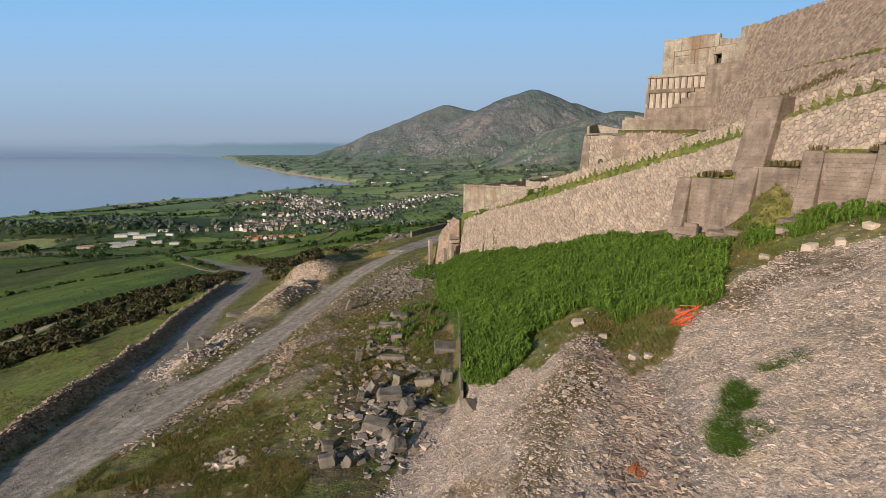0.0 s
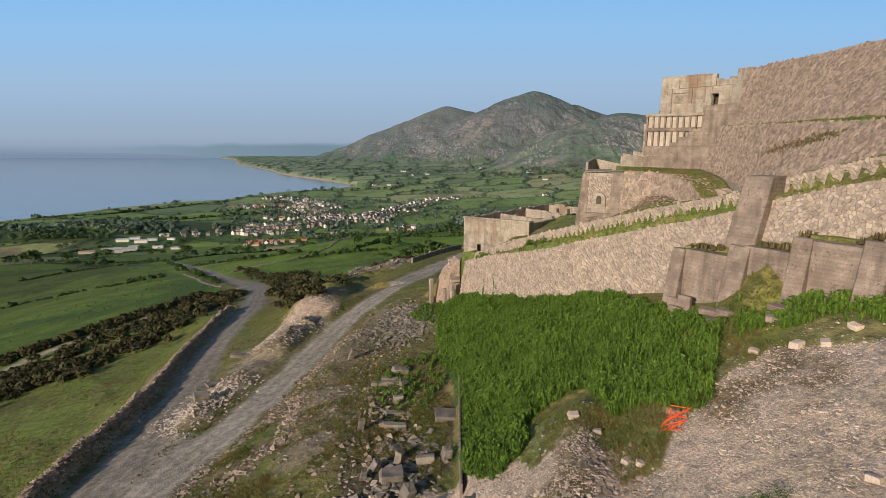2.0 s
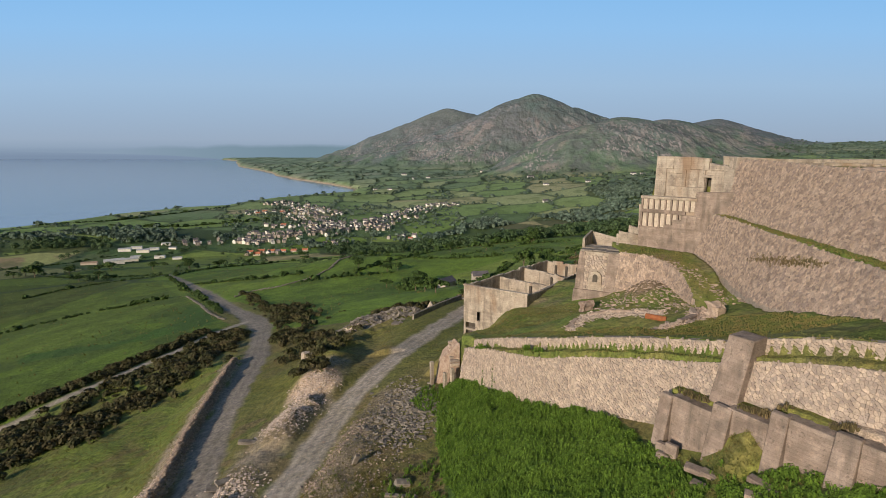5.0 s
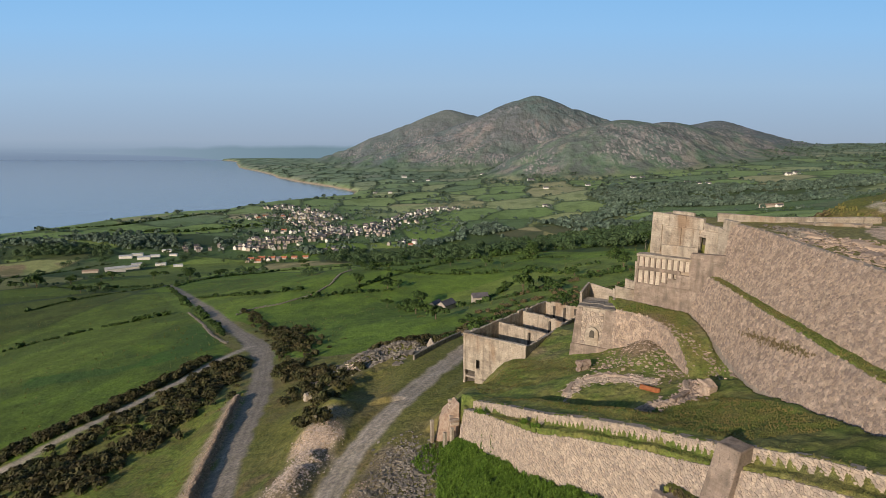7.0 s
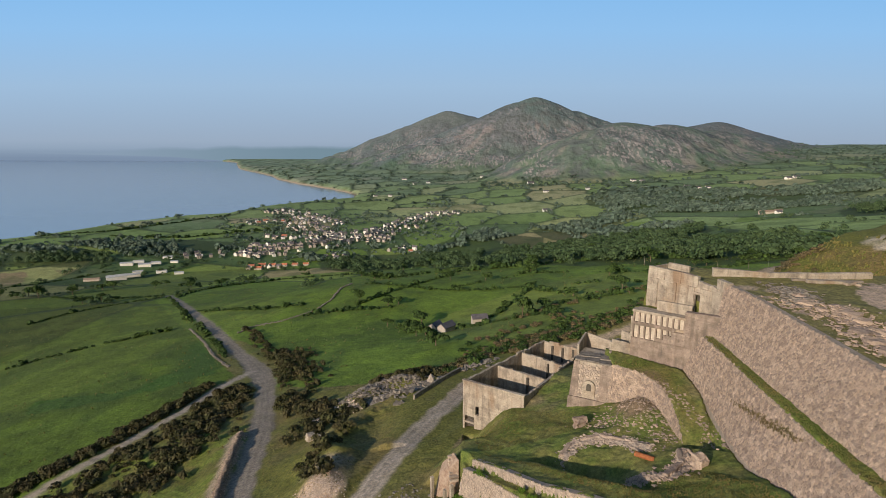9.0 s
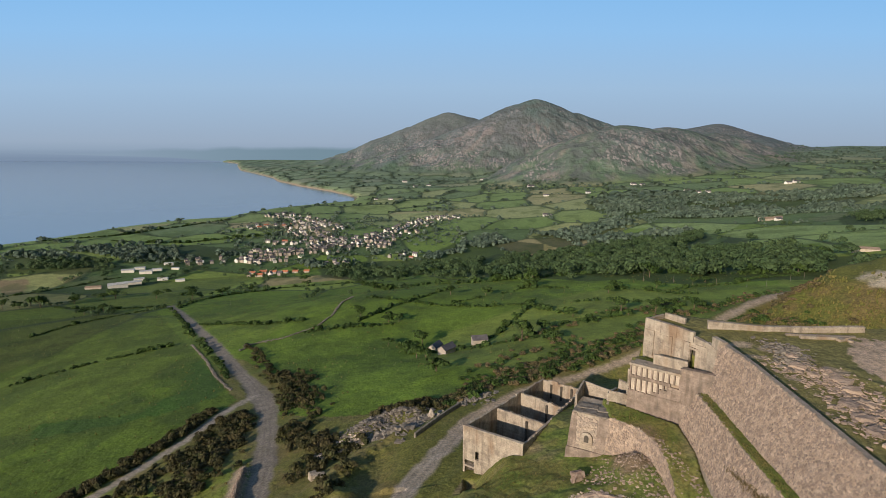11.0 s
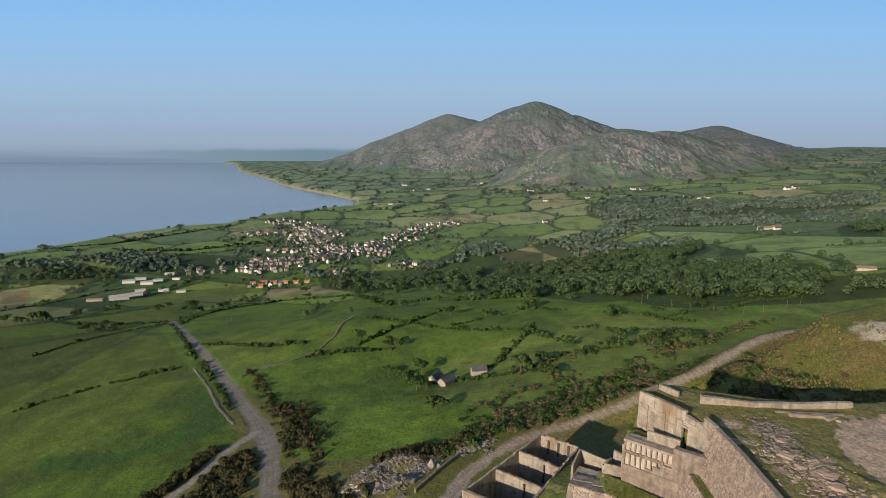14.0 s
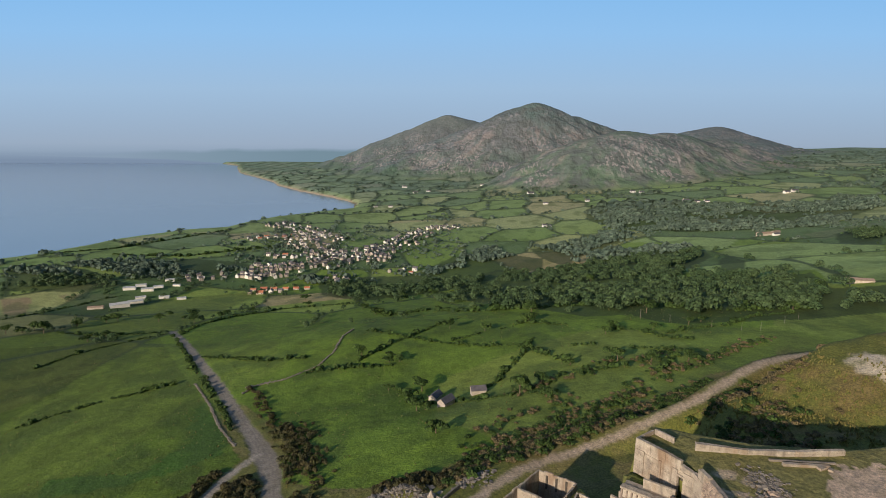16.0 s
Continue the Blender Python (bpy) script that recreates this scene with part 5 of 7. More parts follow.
for k in range(7):
    s = 0.0 + k * 0.98
    foot = 25.4 + (0.0 if k < 4 else 0.55 * (k - 3))
    part("post", slab_on(bmesh.new(), s - 0.13, s + 0.13, -0.5, 0.08, 25.4, 27.8), M_CONC, panel_house)
    if k < 6:
        part("panel", slab_on(bmesh.new(), s + 0.17, s + 0.81, -0.6, -0.18, foot, 27.75), M_PANEL, panel_house)
for k, z1 in enumerate((27.75, 28.35, 30.6)):
    part("stepped_wall", worn(slab_on(bmesh.new(), 3.9 + k * 1.3, PL + 0.3, -0.4, 0.10 - 0.01 * k, 25.4, 26.0 + k * 0.85), 0.04, 0.04, 2), M_CONC, panel_house)
bm = bmesh.new()
bar_between(bm, between(PA, PM, 0.98), PB, 1.2, 20.5, 31.6, 32.0)
part("end_wall", worn(bm, 0.05, 0.05, 3), M_CONC, panel_house)
for a, b, z0, z1 in ((ph(-0.1, -0.4, 0), ph(-0.1, -7, 0), 24, 29.0), (ph(-3.6, 0.2, 0), ph(-0.1, -1.6, 0), 16, 24.2), (ph(-3.6, -4.6, 0), ph(-0.1, -4.8, 0), 16, 24.6), (ph(-3.6, 0.2, 0), ph(-3.6, -4.6, 0), 16, 23.6)):
    bm = bmesh.new()
    bar_between(bm, a[:2], b[:2], 0.5, z0, z1, z1 - 0.8)
    part("ruined_wall", worn(bm, 0.06, 0.14, 3, a[0]), M_CONC_PALE, panel_house)

top_house = empty("top_house", 42, 95, 31, "roofless concrete house front with recessed bays and a doorway", "building")
TA, TB = (38.4, 99.6), (45.0, 90.4)
TH = Vector((TB[0] - TA[0], TB[1] - TA[1])).normalized()
TL = math.dist(TA, TB)


def th(s, n, z):
    return (TA[0] + TH.x * s + TH.y * n, TA[1] + TH.y * s - TH.x * n, z)


def slab_th(s0, s1, n0, n1, z0, z1, z2=None):
    bm = bmesh.new()
    z2 = z1 if z2 is None else z2
    solid(bm, [th(s0, n1, z0), th(s1, n1, z0), th(s1, n0, z0), th(s0, n0, z0)], [th(s0, n1, z1), th(s1, n1, z2), th(s1, n0, z2), th(s0, n0, z1)])
    return bm


DOOR0, DOOR1 = 9.2, 10.2
for name, s0, s1, n0, n1, z0, z1, z2, m in (("front_wall", 0, DOOR0, -0.6, 0, 29.5, 35.0, 35.0, M_CONC_WARM), ("front_wall", DOOR0, DOOR1, -0.6, 0, 33.7, 35.0, 35.0, M_CONC_WARM), ("front_wall", DOOR1, TL + 1.2, -0.6, 0, 29.5, 35.4, 35.0, M_CONC_WARM),
                                            ("parapet", -0.1, 3.2, -0.7, 0.1, 35.0, 37.1, 37.1, M_CONC_WARM), ("parapet", 3.25, 6.4, -0.7, 0.1, 35.0, 37.1, 37.05, M_CONC_WARM), ("parapet", 6.45, 9.6, -0.7, 0.1, 35.0, 37.1, 36.9, M_CONC_WARM),
                                            ("broken_wall", TL - 1.6, TL + 1.3, -0.7, 0.12, 35.0, 36.2, 35.6, M_CONC_WARM), ("pilaster", -0.1, 2.0, -0.1, 0.25, 30, 35, 35, M_CONC_WARM), ("pilaster", 5.0, 5.7, -0.1, 0.22, 30, 34.9, 34.9, M_CONC_WARM),
                                            ("pilaster", 8.1, 9.1, -0.1, 0.22, 30, 34.9, 34.9, M_CONC_WARM), ("pilaster", 10.3, TL + 1.0, -0.1, 0.25, 30, 34.9, 34.9, M_CONC_WARM), ("lintel", 8.8, 10.7, -0.1, 0.3, 33.75, 34.15, 34.15, M_CONC_WARM), ("lintel", 2.1, 5.0, -0.05, 0.16, 34.2, 34.7, 34.7, M_CONC_WARM)):
    part(name, worn(slab_th(s0, s1, n0, n1, z0, z1, z2), 0.04, 0.05, 2, s0), m, top_house)
# dark panel behind the doorway, coloured as the shade within
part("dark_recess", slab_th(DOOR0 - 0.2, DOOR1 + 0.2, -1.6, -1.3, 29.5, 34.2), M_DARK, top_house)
for a, b, z1 in ((th(-0.1, -0.6, 0), th(-0.1, -6.2, 0), 36.6), (th(-0.1, -6.2, 0), th(4.2, -6.2, 0), 36.9)):
    bm = bmesh.new()
    bar_between(bm, a[:2], b[:2], 0.5, 27, z1)
    part("rear_wall", worn(bm, 0.05, 0.07, 3), M_CONC_WARM, top_house)
bm = bmesh.new()
bar_between(bm, (45.7, 88.8), (46.3, 86.0), 0.9, 29, 37.3, 37.2)
part("end_block", worn(bm, 0.06, 0.05, 2), M_CONC_WARM, top_house)

bm = bmesh.new()
bar_between(bm, th(TL + 0.6, 0.02, 0)[:2], (45.9, 87.0), 0.8, 28, 35.9, 35.4)
part("broken_wall", worn(bm, 0.08, 0.14, 3), M_CONC_WARM, top_house)

# ---- wall across the top yard ----
yard_wall = empty("yard_wall", 62, 97, 35, "low pale concrete wall across the grassy top yard", "wall", kind="structure")
for a, b in (((49.2, 97.4), (58.5, 95.8)), ((58.55, 95.8), (67.5, 95.4)), ((67.55, 95.4), (77.4, 95.9))):
    bm = bmesh.new()
    bar_between(bm, a, b, 0.8, 34.8, 37.2 if a[0] < 50 else 36.7, 36.7)
    part("wall_length", worn(bm, 0.07, 0.09, 3, a[0]), M_CONC_PALE, yard_wall)

# ---- plants ----


def leaves(n, lobes, q, rng, flat_up=0.3, ruffle=0.45):
    """n leaf clumps (quads about q across) over the surface of some lobes (x, y, z, rx, ry, rz)."""
    v = np.empty((n, 4, 3))
    w = np.array([l[3] * l[5] for l in lobes])
    pick = rng.choice(len(lobes), n, p=w / w.sum())
    L = np.array(lobes)[pick]
    d = rng.normal(size=(n, 3))
    d[:, 2] = np.where(d[:, 2] < -0.35, -d[:, 2], d[:, 2])
    d /= np.linalg.norm(d, axis=1)[:, None]
    c = L[:, :3] + d * L[:, 3:] * rng.uniform(0.72, 1.06, (n, 1))
    nrm = d + rng.normal(size=(n, 3)) * ruffle + np.array([0, 0, flat_up])
    nrm /= np.linalg.norm(nrm, axis=1)[:, None]
    t = np.cross(nrm, rng.normal(size=(n, 3)))
    t /= np.linalg.norm(t, axis=1)[:, None]
    b = np.cross(nrm, t)
    s = q * rng.uniform(0.6, 1.4, (n, 1))
    for k, (a, e) in enumerate(((-1, -0.7), (0.8, -1), (1, 0.8), (-0.6, 1))):
        v[:, k] = c + t * s * a * 0.6 + b * s * e * 0.6
    return v.reshape(-1, 3), np.arange(n * 4).reshape(-1, 4)


def strew(template, xs, ys, scale, rng, sink=0.0, squash=None, zs=None):
    """One mesh of many copies of a template, each turned and scaled."""
    tv, tf = template
    m = len(xs)
    a = rng.uniform(0, 2 * math.pi, m)
    zs = height(np.asarray(xs), np.asarray(ys)) if zs is None else zs
    s = np.asarray(scale)[:, None]
    hgt = s * (1.0 if squash is None else np.asarray(squash)[:, None])
    X = tv[None, :, 0] * np.cos(a)[:, None] - tv[None, :, 1] * np.sin(a)[:, None]
    Y = tv[None, :, 0] * np.sin(a)[:, None] + tv[None, :, 1] * np.cos(a)[:, None]
    P = np.stack([X * s + np.asarray(xs)[:, None], Y * s + np.asarray(ys)[:, None], tv[None, :, 2] * hgt + zs[:, None] - sink], -1)
    F = tf[None] + (np.arange(m) * len(tv))[:, None, None]
    return P.reshape(-1, 3), F.reshape(-1, tf.shape[1])


def stuff(name, pieces, material, label, category):
    vs, fs, k = [], [], 0
    for v, f in pieces:
        vs.append(v)
        fs.append(f + k)
        k += len(v)
    ob = link(name, mesh_of(name, np.concatenate(vs), np.concatenate(fs)), material, kind="stuff")
    return tagged(ob, label, category)


def along(line, gap, rng, spread):
    """Points every gap metres along a line, strewn to both sides."""
    xs, ys = [], []
    for (ax, ay), (bx, by) in zip(line, line[1:]):
        n = max(1, int(math.hypot(bx - ax, by - ay) / gap))
        t = (np.arange(n) + rng.uniform(0, 1, n)) / n
        xs.append(ax + (bx - ax) * t + rng.normal(0, spread, n))
        ys.append(ay + (by - ay) * t + rng.normal(0, spread, n))
    return np.concatenate(xs), np.concatenate(ys)


def within(poly, n, rng):
    p = np.array(poly)
    lo, hi = p.min(0), p.max(0)
    x, y = rng.uniform(lo[0], hi[0], n * 4), rng.uniform(lo[1], hi[1], n * 4)
    k = inside(x, y, poly)
    return x[k][:n], y[k][:n]


nrng = np.random.default_rng(7)


def road_free(x, y, gap=3.4):
    k = np.ones(len(x), bool)
    for line in (RIGHT_ROAD, LEFT_ROAD, SIDE_TRACK):
        k &= to_line(x, y, line)[0] > gap
    return k


# bracken: tufts of arching fronds
fr = []
for k in range(12):
    a = 2 * math.pi * k / 12 + 0.35 * math.sin(k * 5.0)
    r, h, w = 0.40 + 0.16 * math.sin(k * 2.3), 0.60 + 0.20 * math.cos(k * 3.1), 0.048
    ca, sa = math.cos(a), math.sin(a)
    for (r0, h0, w0), (r1, h1, w1) in (((0.03, 0.1, 0.03), (r * 0.5, h, w)), ((r * 0.5, h, w), (r * 1.2, h * 0.8, 0.012))):
        fr.append([(r0 * ca - w0 * sa, r0 * sa + w0 * ca, h0), (r0 * ca + w0 * sa, r0 * sa - w0 * ca, h0), (r1 * ca + w1 * sa, r1 * sa - w1 * ca, h1), (r1 * ca - w1 * sa, r1 * sa + w1 * ca, h1)])
FROND = (np.array(fr).reshape(-1, 3), np.arange(len(fr) * 4).reshape(-1, 4))
x, y = nrng.uniform(-3, 27, 40000), nrng.uniform(27, 84, 40000)
g = fractal(x, y, 5, 3, 600)
g2 = fractal(x, y, 1.6, 2, 605)
k = inside(x + 0.5 * g + 0.9 * g2 * (x > 4), y + 0.7 * g + 0.9 * g2, BRACKEN) & ((g > -0.55) | (y < 33))
x, y = x[k][:12500], y[k][:12500]
stuff("bracken", [strew(FROND, x, y, nrng.uniform(0.45, 1.0, len(x)) * (1 + 0.6 * fractal(x, y, 1.9, 3, 610)), nrng, 0.1)], M_BRACKEN, "dense bright green bracken covering the slope below the wall", "bracken")
xs, ys = within([(11.4, 20.4), (11.9, 19.7), (11.5, 18.7), (10.6, 18.1), (10.0, 17.3), (9.9, 15.7), (9.2, 16.4), (9.1, 17.4), (10.2, 18.9)], 130, nrng)
xs, ys = np.concatenate([xs, nrng.normal(13.2, 0.4, 14), nrng.normal(10.6, 0.2, 6)]), np.concatenate([ys, nrng.normal(20.3, 0.15, 14), nrng.normal(17.2, 0.3, 6)])
x2, y2 = within([(22, 34), (25, 33), (28, 36), (25.5, 37.5), (23, 37)], 190, nrng)
x3, y3 = within([(-6.5, 44), (-1, 45), (0.8, 52), (-0.5, 60), (-7, 56)], 170, nrng)
x4, y4 = within([(-1, 70), (3, 70), (4, 77), (-3, 80), (-5, 75)], 260, nrng)
fe = []
for k in range(8):
    a = 2 * math.pi * k / 8 + 0.4 * math.sin(k * 3.0)
    ca, sa, top = math.cos(a), math.sin(a), 0.5 + 0.16 * math.cos(k * 2.1)
    for q in range(1, 9):
        t = q / 8
        r, h, reach = 0.62 * t, top * math.sin(min(t * 1.9, 2.3)) / 0.95, 0.17 * (1.1 - t)
        for side in (-1, 1):
            fe.append([(r * ca, r * sa, h), ((r + 0.06) * ca, (r + 0.06) * sa, h), ((r + 0.07) * ca - side * reach * sa, (r + 0.07) * sa + side * reach * ca, h - 0.03)])
FERN = (np.array(fe).reshape(-1, 3), np.arange(len(fe) * 3).reshape(-1, 3))
stuff("bracken_patch", [strew(FERN, xs, ys, nrng.uniform(0.3, 0.62, len(xs)), nrng, 0.05), strew(FERN, xs + 0.12, ys - 0.1, nrng.uniform(0.25, 0.5, len(xs)), nrng, 0.05)], M_BRACKEN, "small patch of bright green bracken on the scree", "bracken")
x5, y5 = nrng.normal(27.4, 0.9, 260), nrng.normal(32.2, 0.8, 260)
x6, y6 = nrng.normal(21.6, 0.7, 120), nrng.normal(36.4, 0.9, 120)
for px, py in ((x2, y2), (x3, y3), (x4, y4), (x5, y5), (x6, y6)):
    stuff("bracken_patch", [strew(FROND, px, py, nrng.uniform(0.5, 0.95, len(px)), nrng, 0.1)], M_BRACKEN, "small patch of green bracken among the stones", "bracken")

# grass tufts on the rough ground, ledges and wall heads
bl = []
for k in range(7):
    a = 2 * math.pi * k / 7
    ca, sa, r = math.cos(a), math.sin(a), 0.16 + 0.07 * math.sin(k * 3.7)
    bl.append([(0.06 * ca - 0.07 * sa, 0.06 * sa + 0.07 * ca, 0), (0.06 * ca + 0.07 * sa, 0.06 * sa - 0.07 * ca, 0), (r * ca + 0.02 * sa, r * sa - 0.02 * ca, 0.34), (r * ca - 0.02 * sa, r * sa + 0.02 * ca, 0.36)])
TUFT = (np.array(bl).reshape(-1, 3), np.arange(len(bl) * 4).reshape(-1, 4))
gb = []
for k in range(22):
    a, a2 = 2.4 * k, 2.4 * k + 0.9 * math.sin(k * 1.7)
    r0, h, w = 0.05 + 0.17 * ((k * 7) % 11) / 11, 0.16 + 0.17 * ((k * 5) % 9) / 9, 0.016
    x0, y0, x1, y1 = r0 * math.cos(a), r0 * math.sin(a), (r0 + 0.12) * math.cos(a2), (r0 + 0.12) * math.sin(a2)
    gb.append([(x0 - w * math.sin(a), y0 + w * math.cos(a), 0), (x0 + w * math.sin(a), y0 - w * math.cos(a), 0), (x1, y1, h)])
BLADES = (np.array(gb).reshape(-1, 3), np.arange(len(gb) * 3).reshape(-1, 3))
x, y = nrng.uniform(-24, 31, 68000), nrng.uniform(21, 58, 68000)
k = road_free(x, y, 3.0) & (x > -0.75 * y) & (fractal(x, y, 5, 3, 620) > -0.18) & (nrng.uniform(0, 1, 68000) < (26 / np.maximum(y, 24)) ** 1.5)
k &= (x < np.interp(y, [20, 28, 32, 46, 60], [-5, -4.2, -0.5, 0.8, 0])) | grassed(x, y) | ((to_line(x, y, [(8.4, 31), (6.9, 27.5), (5.7, 24), (4.2, 20.5), (2.4, 16), (1.4, 11)])[0] < 0.9) & (fractal(x, y, 2.0, 2, 621) > 0.1))
x, y = x[k][:11000], y[k][:11000]
stuff("rough_grass", [strew(BLADES, x, y, nrng.uniform(0.4, 1.1, len(x)) * (1 + 0.5 * fractal(x, y, 2.5, 2, 622)), nrng, 0.02)], M_TUFT, "rough olive and brown grass between the stones", "grass")
x, y = nrng.uniform(-80, 8, 45000), nrng.uniform(20, 120, 45000)
k = road_free(x, y, 3.0) & (fractal(x, y, 7, 3, 620) > -0.15) & (x < np.interp(y, [0, 20, 30, 46, 82, 120], [-3, -3, 1, 1, 0, -2])) & (nrng.uniform(0, 1, 45000) < 60 / np.maximum(y, 30)) & (np.abs(x) < y) & ((y > 56) | (x < -24))
xg, yg = x[k], y[k]
for line, sp in ((flat(SETBACK_TOP), 0.9), (flat(SLOPE_TOP), 0.35), (flat(LOW_TOP), 0.2), (flat(CURVE_TOP), 1.3)):
    ax, ay = along(line, 0.10, nrng, sp)
    kk = ay > 33
    xg, yg = np.concatenate([xg, ax[kk]]), np.concatenate([yg, ay[kk]])
mid_ledge = [((a[0] + b[0]) / 2, (a[1] + b[1]) / 2) for a, b in zip(SLOPE_TOP, HIGH_BASE)]
ax, ay = along(mid_ledge, 0.045, nrng, 0.45)
kk = ay > 33
xg, yg = np.concatenate([xg, ax[kk]]), np.concatenate([yg, ay[kk]])
ax, ay = within([(6, 82), (20, 62), (33, 62), (36, 56), (36.5, 45), (28, 46), (20, 58)], 5200, nrng)
xg, yg = np.concatenate([xg, ax]), np.concatenate([yg, ay])
ax, ay = within([(4, 100), (15, 96), (23, 90), (21, 82), (6, 82)], 2600, nrng)
xg, yg = np.concatenate([xg, ax]), np.concatenate([yg, ay])
ax, ay = within([(29, 90), (34, 92.5), (39, 87), (38.4, 72), (36, 70), (35.8, 82)], 1300, nrng)
xg, yg = np.concatenate([xg, ax]), np.concatenate([yg, ay])
ax, ay = nrng.uniform(7, 30, 7000), nrng.uniform(24, 47, 7000)
kk = (np.hypot(ax - 11.5, ay - 31) < 2.6) | ((ay > 28 + (ax - 10) * 0.45) & (ay < 36 + (ax - 10) * 0.75) & (ax > 11.5 + (ay - 30) * 0.5) & (fractal(ax, ay, 3, 2, 640) > -0.25))
sx, sy = ax - CONC_A[0], ay - CONC_A[1]
kk &= (sx * 0.849 + sy * 0.528 < -1.0)
xg, yg = np.concatenate([xg, ax[kk]]), np.concatenate([yg, ay[kk]])
stuff("grass", [strew(TUFT, xg, yg, nrng.uniform(0.22, 0.55, len(xg)), nrng, 0.03)], M_TUFT, "tufts of rough olive grass over the old workings", "grass")

ax, ay = within([(60, 108), (80, 104), (112, 118), (124, 138), (120, 158), (96, 172), (80, 165), (62, 128)], 2600, nrng)
kk = road_free(ax, ay, 3.5) & (fractal(ax, ay, 9, 3, 645) > -0.2)
stuff("moor_grass", [strew(TUFT, ax[kk], ay[kk], nrng.uniform(0.9, 2.2, kk.sum()), nrng, 0.03)], M_TUFT, "tussocks of brown and olive moor grass on the mound", "grass")

ts = nrng.uniform(0.2, 16, 360)
tn = nrng.uniform(-1.7, -0.5, 360)
kk = fractal(ts, tn, 2.2, 2, 650) > -0.1
tx, ty = CONC_A[0] + CONC_D[0] * ts - 0.849 * tn, CONC_A[1] + CONC_D[1] * ts - 0.528 * tn
stuff("terrace_weeds", [strew(TUFT, tx[kk], ty[kk], nrng.uniform(0.5, 1.3, kk.sum()), nrng, 0.02, None, conc_top(ts[kk]) + 0.12)], M_HEATH, "brown heath and dead grass on the concrete terrace", "weeds")

# dead weeds rooted in the pitched slope
ty = nrng.uniform(55, 71, 420)
tf_ = 0.66 - 0.02 * (ty - 63) + nrng.normal(0, 0.035, 420)
lo, hi = np.array(SLOPE_BASE)[::-1], np.array(SLOPE_TOP)[::-1]
px = np.interp(ty, lo[:, 1], lo[:, 0]) * (1 - tf_) + np.interp(ty, hi[:, 1], hi[:, 0]) * tf_
pz = np.interp(ty, lo[:, 1], lo[:, 2]) * (1 - tf_) + np.interp(ty, hi[:, 1], hi[:, 2]) * tf_
kk = np.abs(ty - 63) + nrng.uniform(0, 5, 420) < 8
stuff("weeds", [strew(TUFT, px[kk], ty[kk], nrng.uniform(0.5, 1.1, kk.sum()), nrng, 0.0, None, pz[kk])], M_HEATH, "withered brown weeds growing on the pitched slope", "weeds")

# gorse and heath
BUSH = leaves(110, [(0, 0, 0.5, 0.75, 0.7, 0.55), (0.55, 0.25, 0.4, 0.5, 0.5, 0.45), (-0.45, -0.35, 0.42, 0.55, 0.5, 0.42)], 0.22, nrng)
SHRUB = leaves(90, [(0, 0, 0.4, 0.7, 0.6, 0.45), (0.4, -0.3, 0.3, 0.5, 0.45, 0.35)], 0.24, nrng)
GORSE_LINES = [([(-98, 82), (-86, 92), (-77, 103), (-70, 115), (-66, 130), (-66, 150), (-70, 172)], 0.20, 3.6), ([(-104, 92), (-90, 108), (-84, 125), (-76, 146), (-72, 170)], 0.45, 2.6), ([(-116, 116), (-98, 130), (-90, 150), (-86, 175)], 1.6, 1.6),
               ([(-56, 172), (-53, 190), (-62, 208), (-72, 222)], 0.28, 3.8), ([(-76, 226), (-92, 256), (-108, 285)], 1.5, 1.6), ([(-44, 150), (-46, 170), (-48, 185)], 0.9, 4.0),
               ([(-36, 116), (-30, 126), (-33, 140)], 0.6, 2.5), ([(-26, 96), (-23, 110)], 0.6, 2.0), ([(-50, 152), (-41, 142), (-31, 133), (-24, 124)], 0.4, 2.6), ([(-103, 121), (-100, 112), (-86, 108), (-70, 98)], 0.35, 3.0), ([(-24, 90), (-21, 91)], 0.5, 0.9), ([(-83, 178), (-87, 158), (-95, 139), (-104, 126), (-118, 113), (-140, 94)], 0.22, 1.8), ([(-20, 148), (-10, 151), (2, 150), (10, 155)], 0.14, 2.6)]
gx, gy = zip(*[along(l, g, nrng, s) for l, g, s in GORSE_LINES])
gx, gy = np.concatenate(gx), np.concatenate(gy)
k = road_free(gx, gy)
stuff("gorse", [strew(BUSH, gx[k], gy[k], nrng.uniform(0.8, 1.9, k.sum()), nrng, 0.1, nrng.uniform(0.8, 1.3, k.sum()))], M_GORSE, "dark spiny gorse thicket beside the tracks", "gorse")
HEATH_LINES = [([(3, 145), (14, 156), (26, 163), (40, 169), (58, 174), (76, 182), (92, 192), (108, 203)], 0.10, 2.6), ([(6, 160), (20, 168), (40, 180), (60, 190), (80, 202)], 0.4, 3.0), ([(20, 152), (34, 159), (52, 165), (68, 171), (84, 180)], 0.3, 2.2), ([(80, 212), (100, 224), (130, 244), (165, 268)], 0.9, 3.2), ([(10, 178), (30, 196), (52, 206)], 1.2, 3.5), ([(74, 247), (93, 240), (112, 256)], 0.9, 4.0), ([(30, 222), (52, 230), (70, 234)], 1.0, 3.0),
               ([(84, 156), (96, 164), (110, 172), (122, 176)], 0.12, 3.6), ([(100, 154), (108, 158)], 0.3, 2.0), ([(66, 122), (80, 132), (92, 142)], 0.18, 5.0), ([(72, 112), (86, 120)], 0.25, 3.5)]
gx, gy = zip(*[along(l, g, nrng, s) for l, g, s in HEATH_LINES])
gx, gy = np.concatenate(gx), np.concatenate(gy)
k = road_free(gx, gy)
half = (nrng.uniform(0, 1, k.sum()) < 0.72) | ((height(gx[k], gy[k]) > 16) & (gy[k] > 150))
hx, hy = gx[k], gy[k]
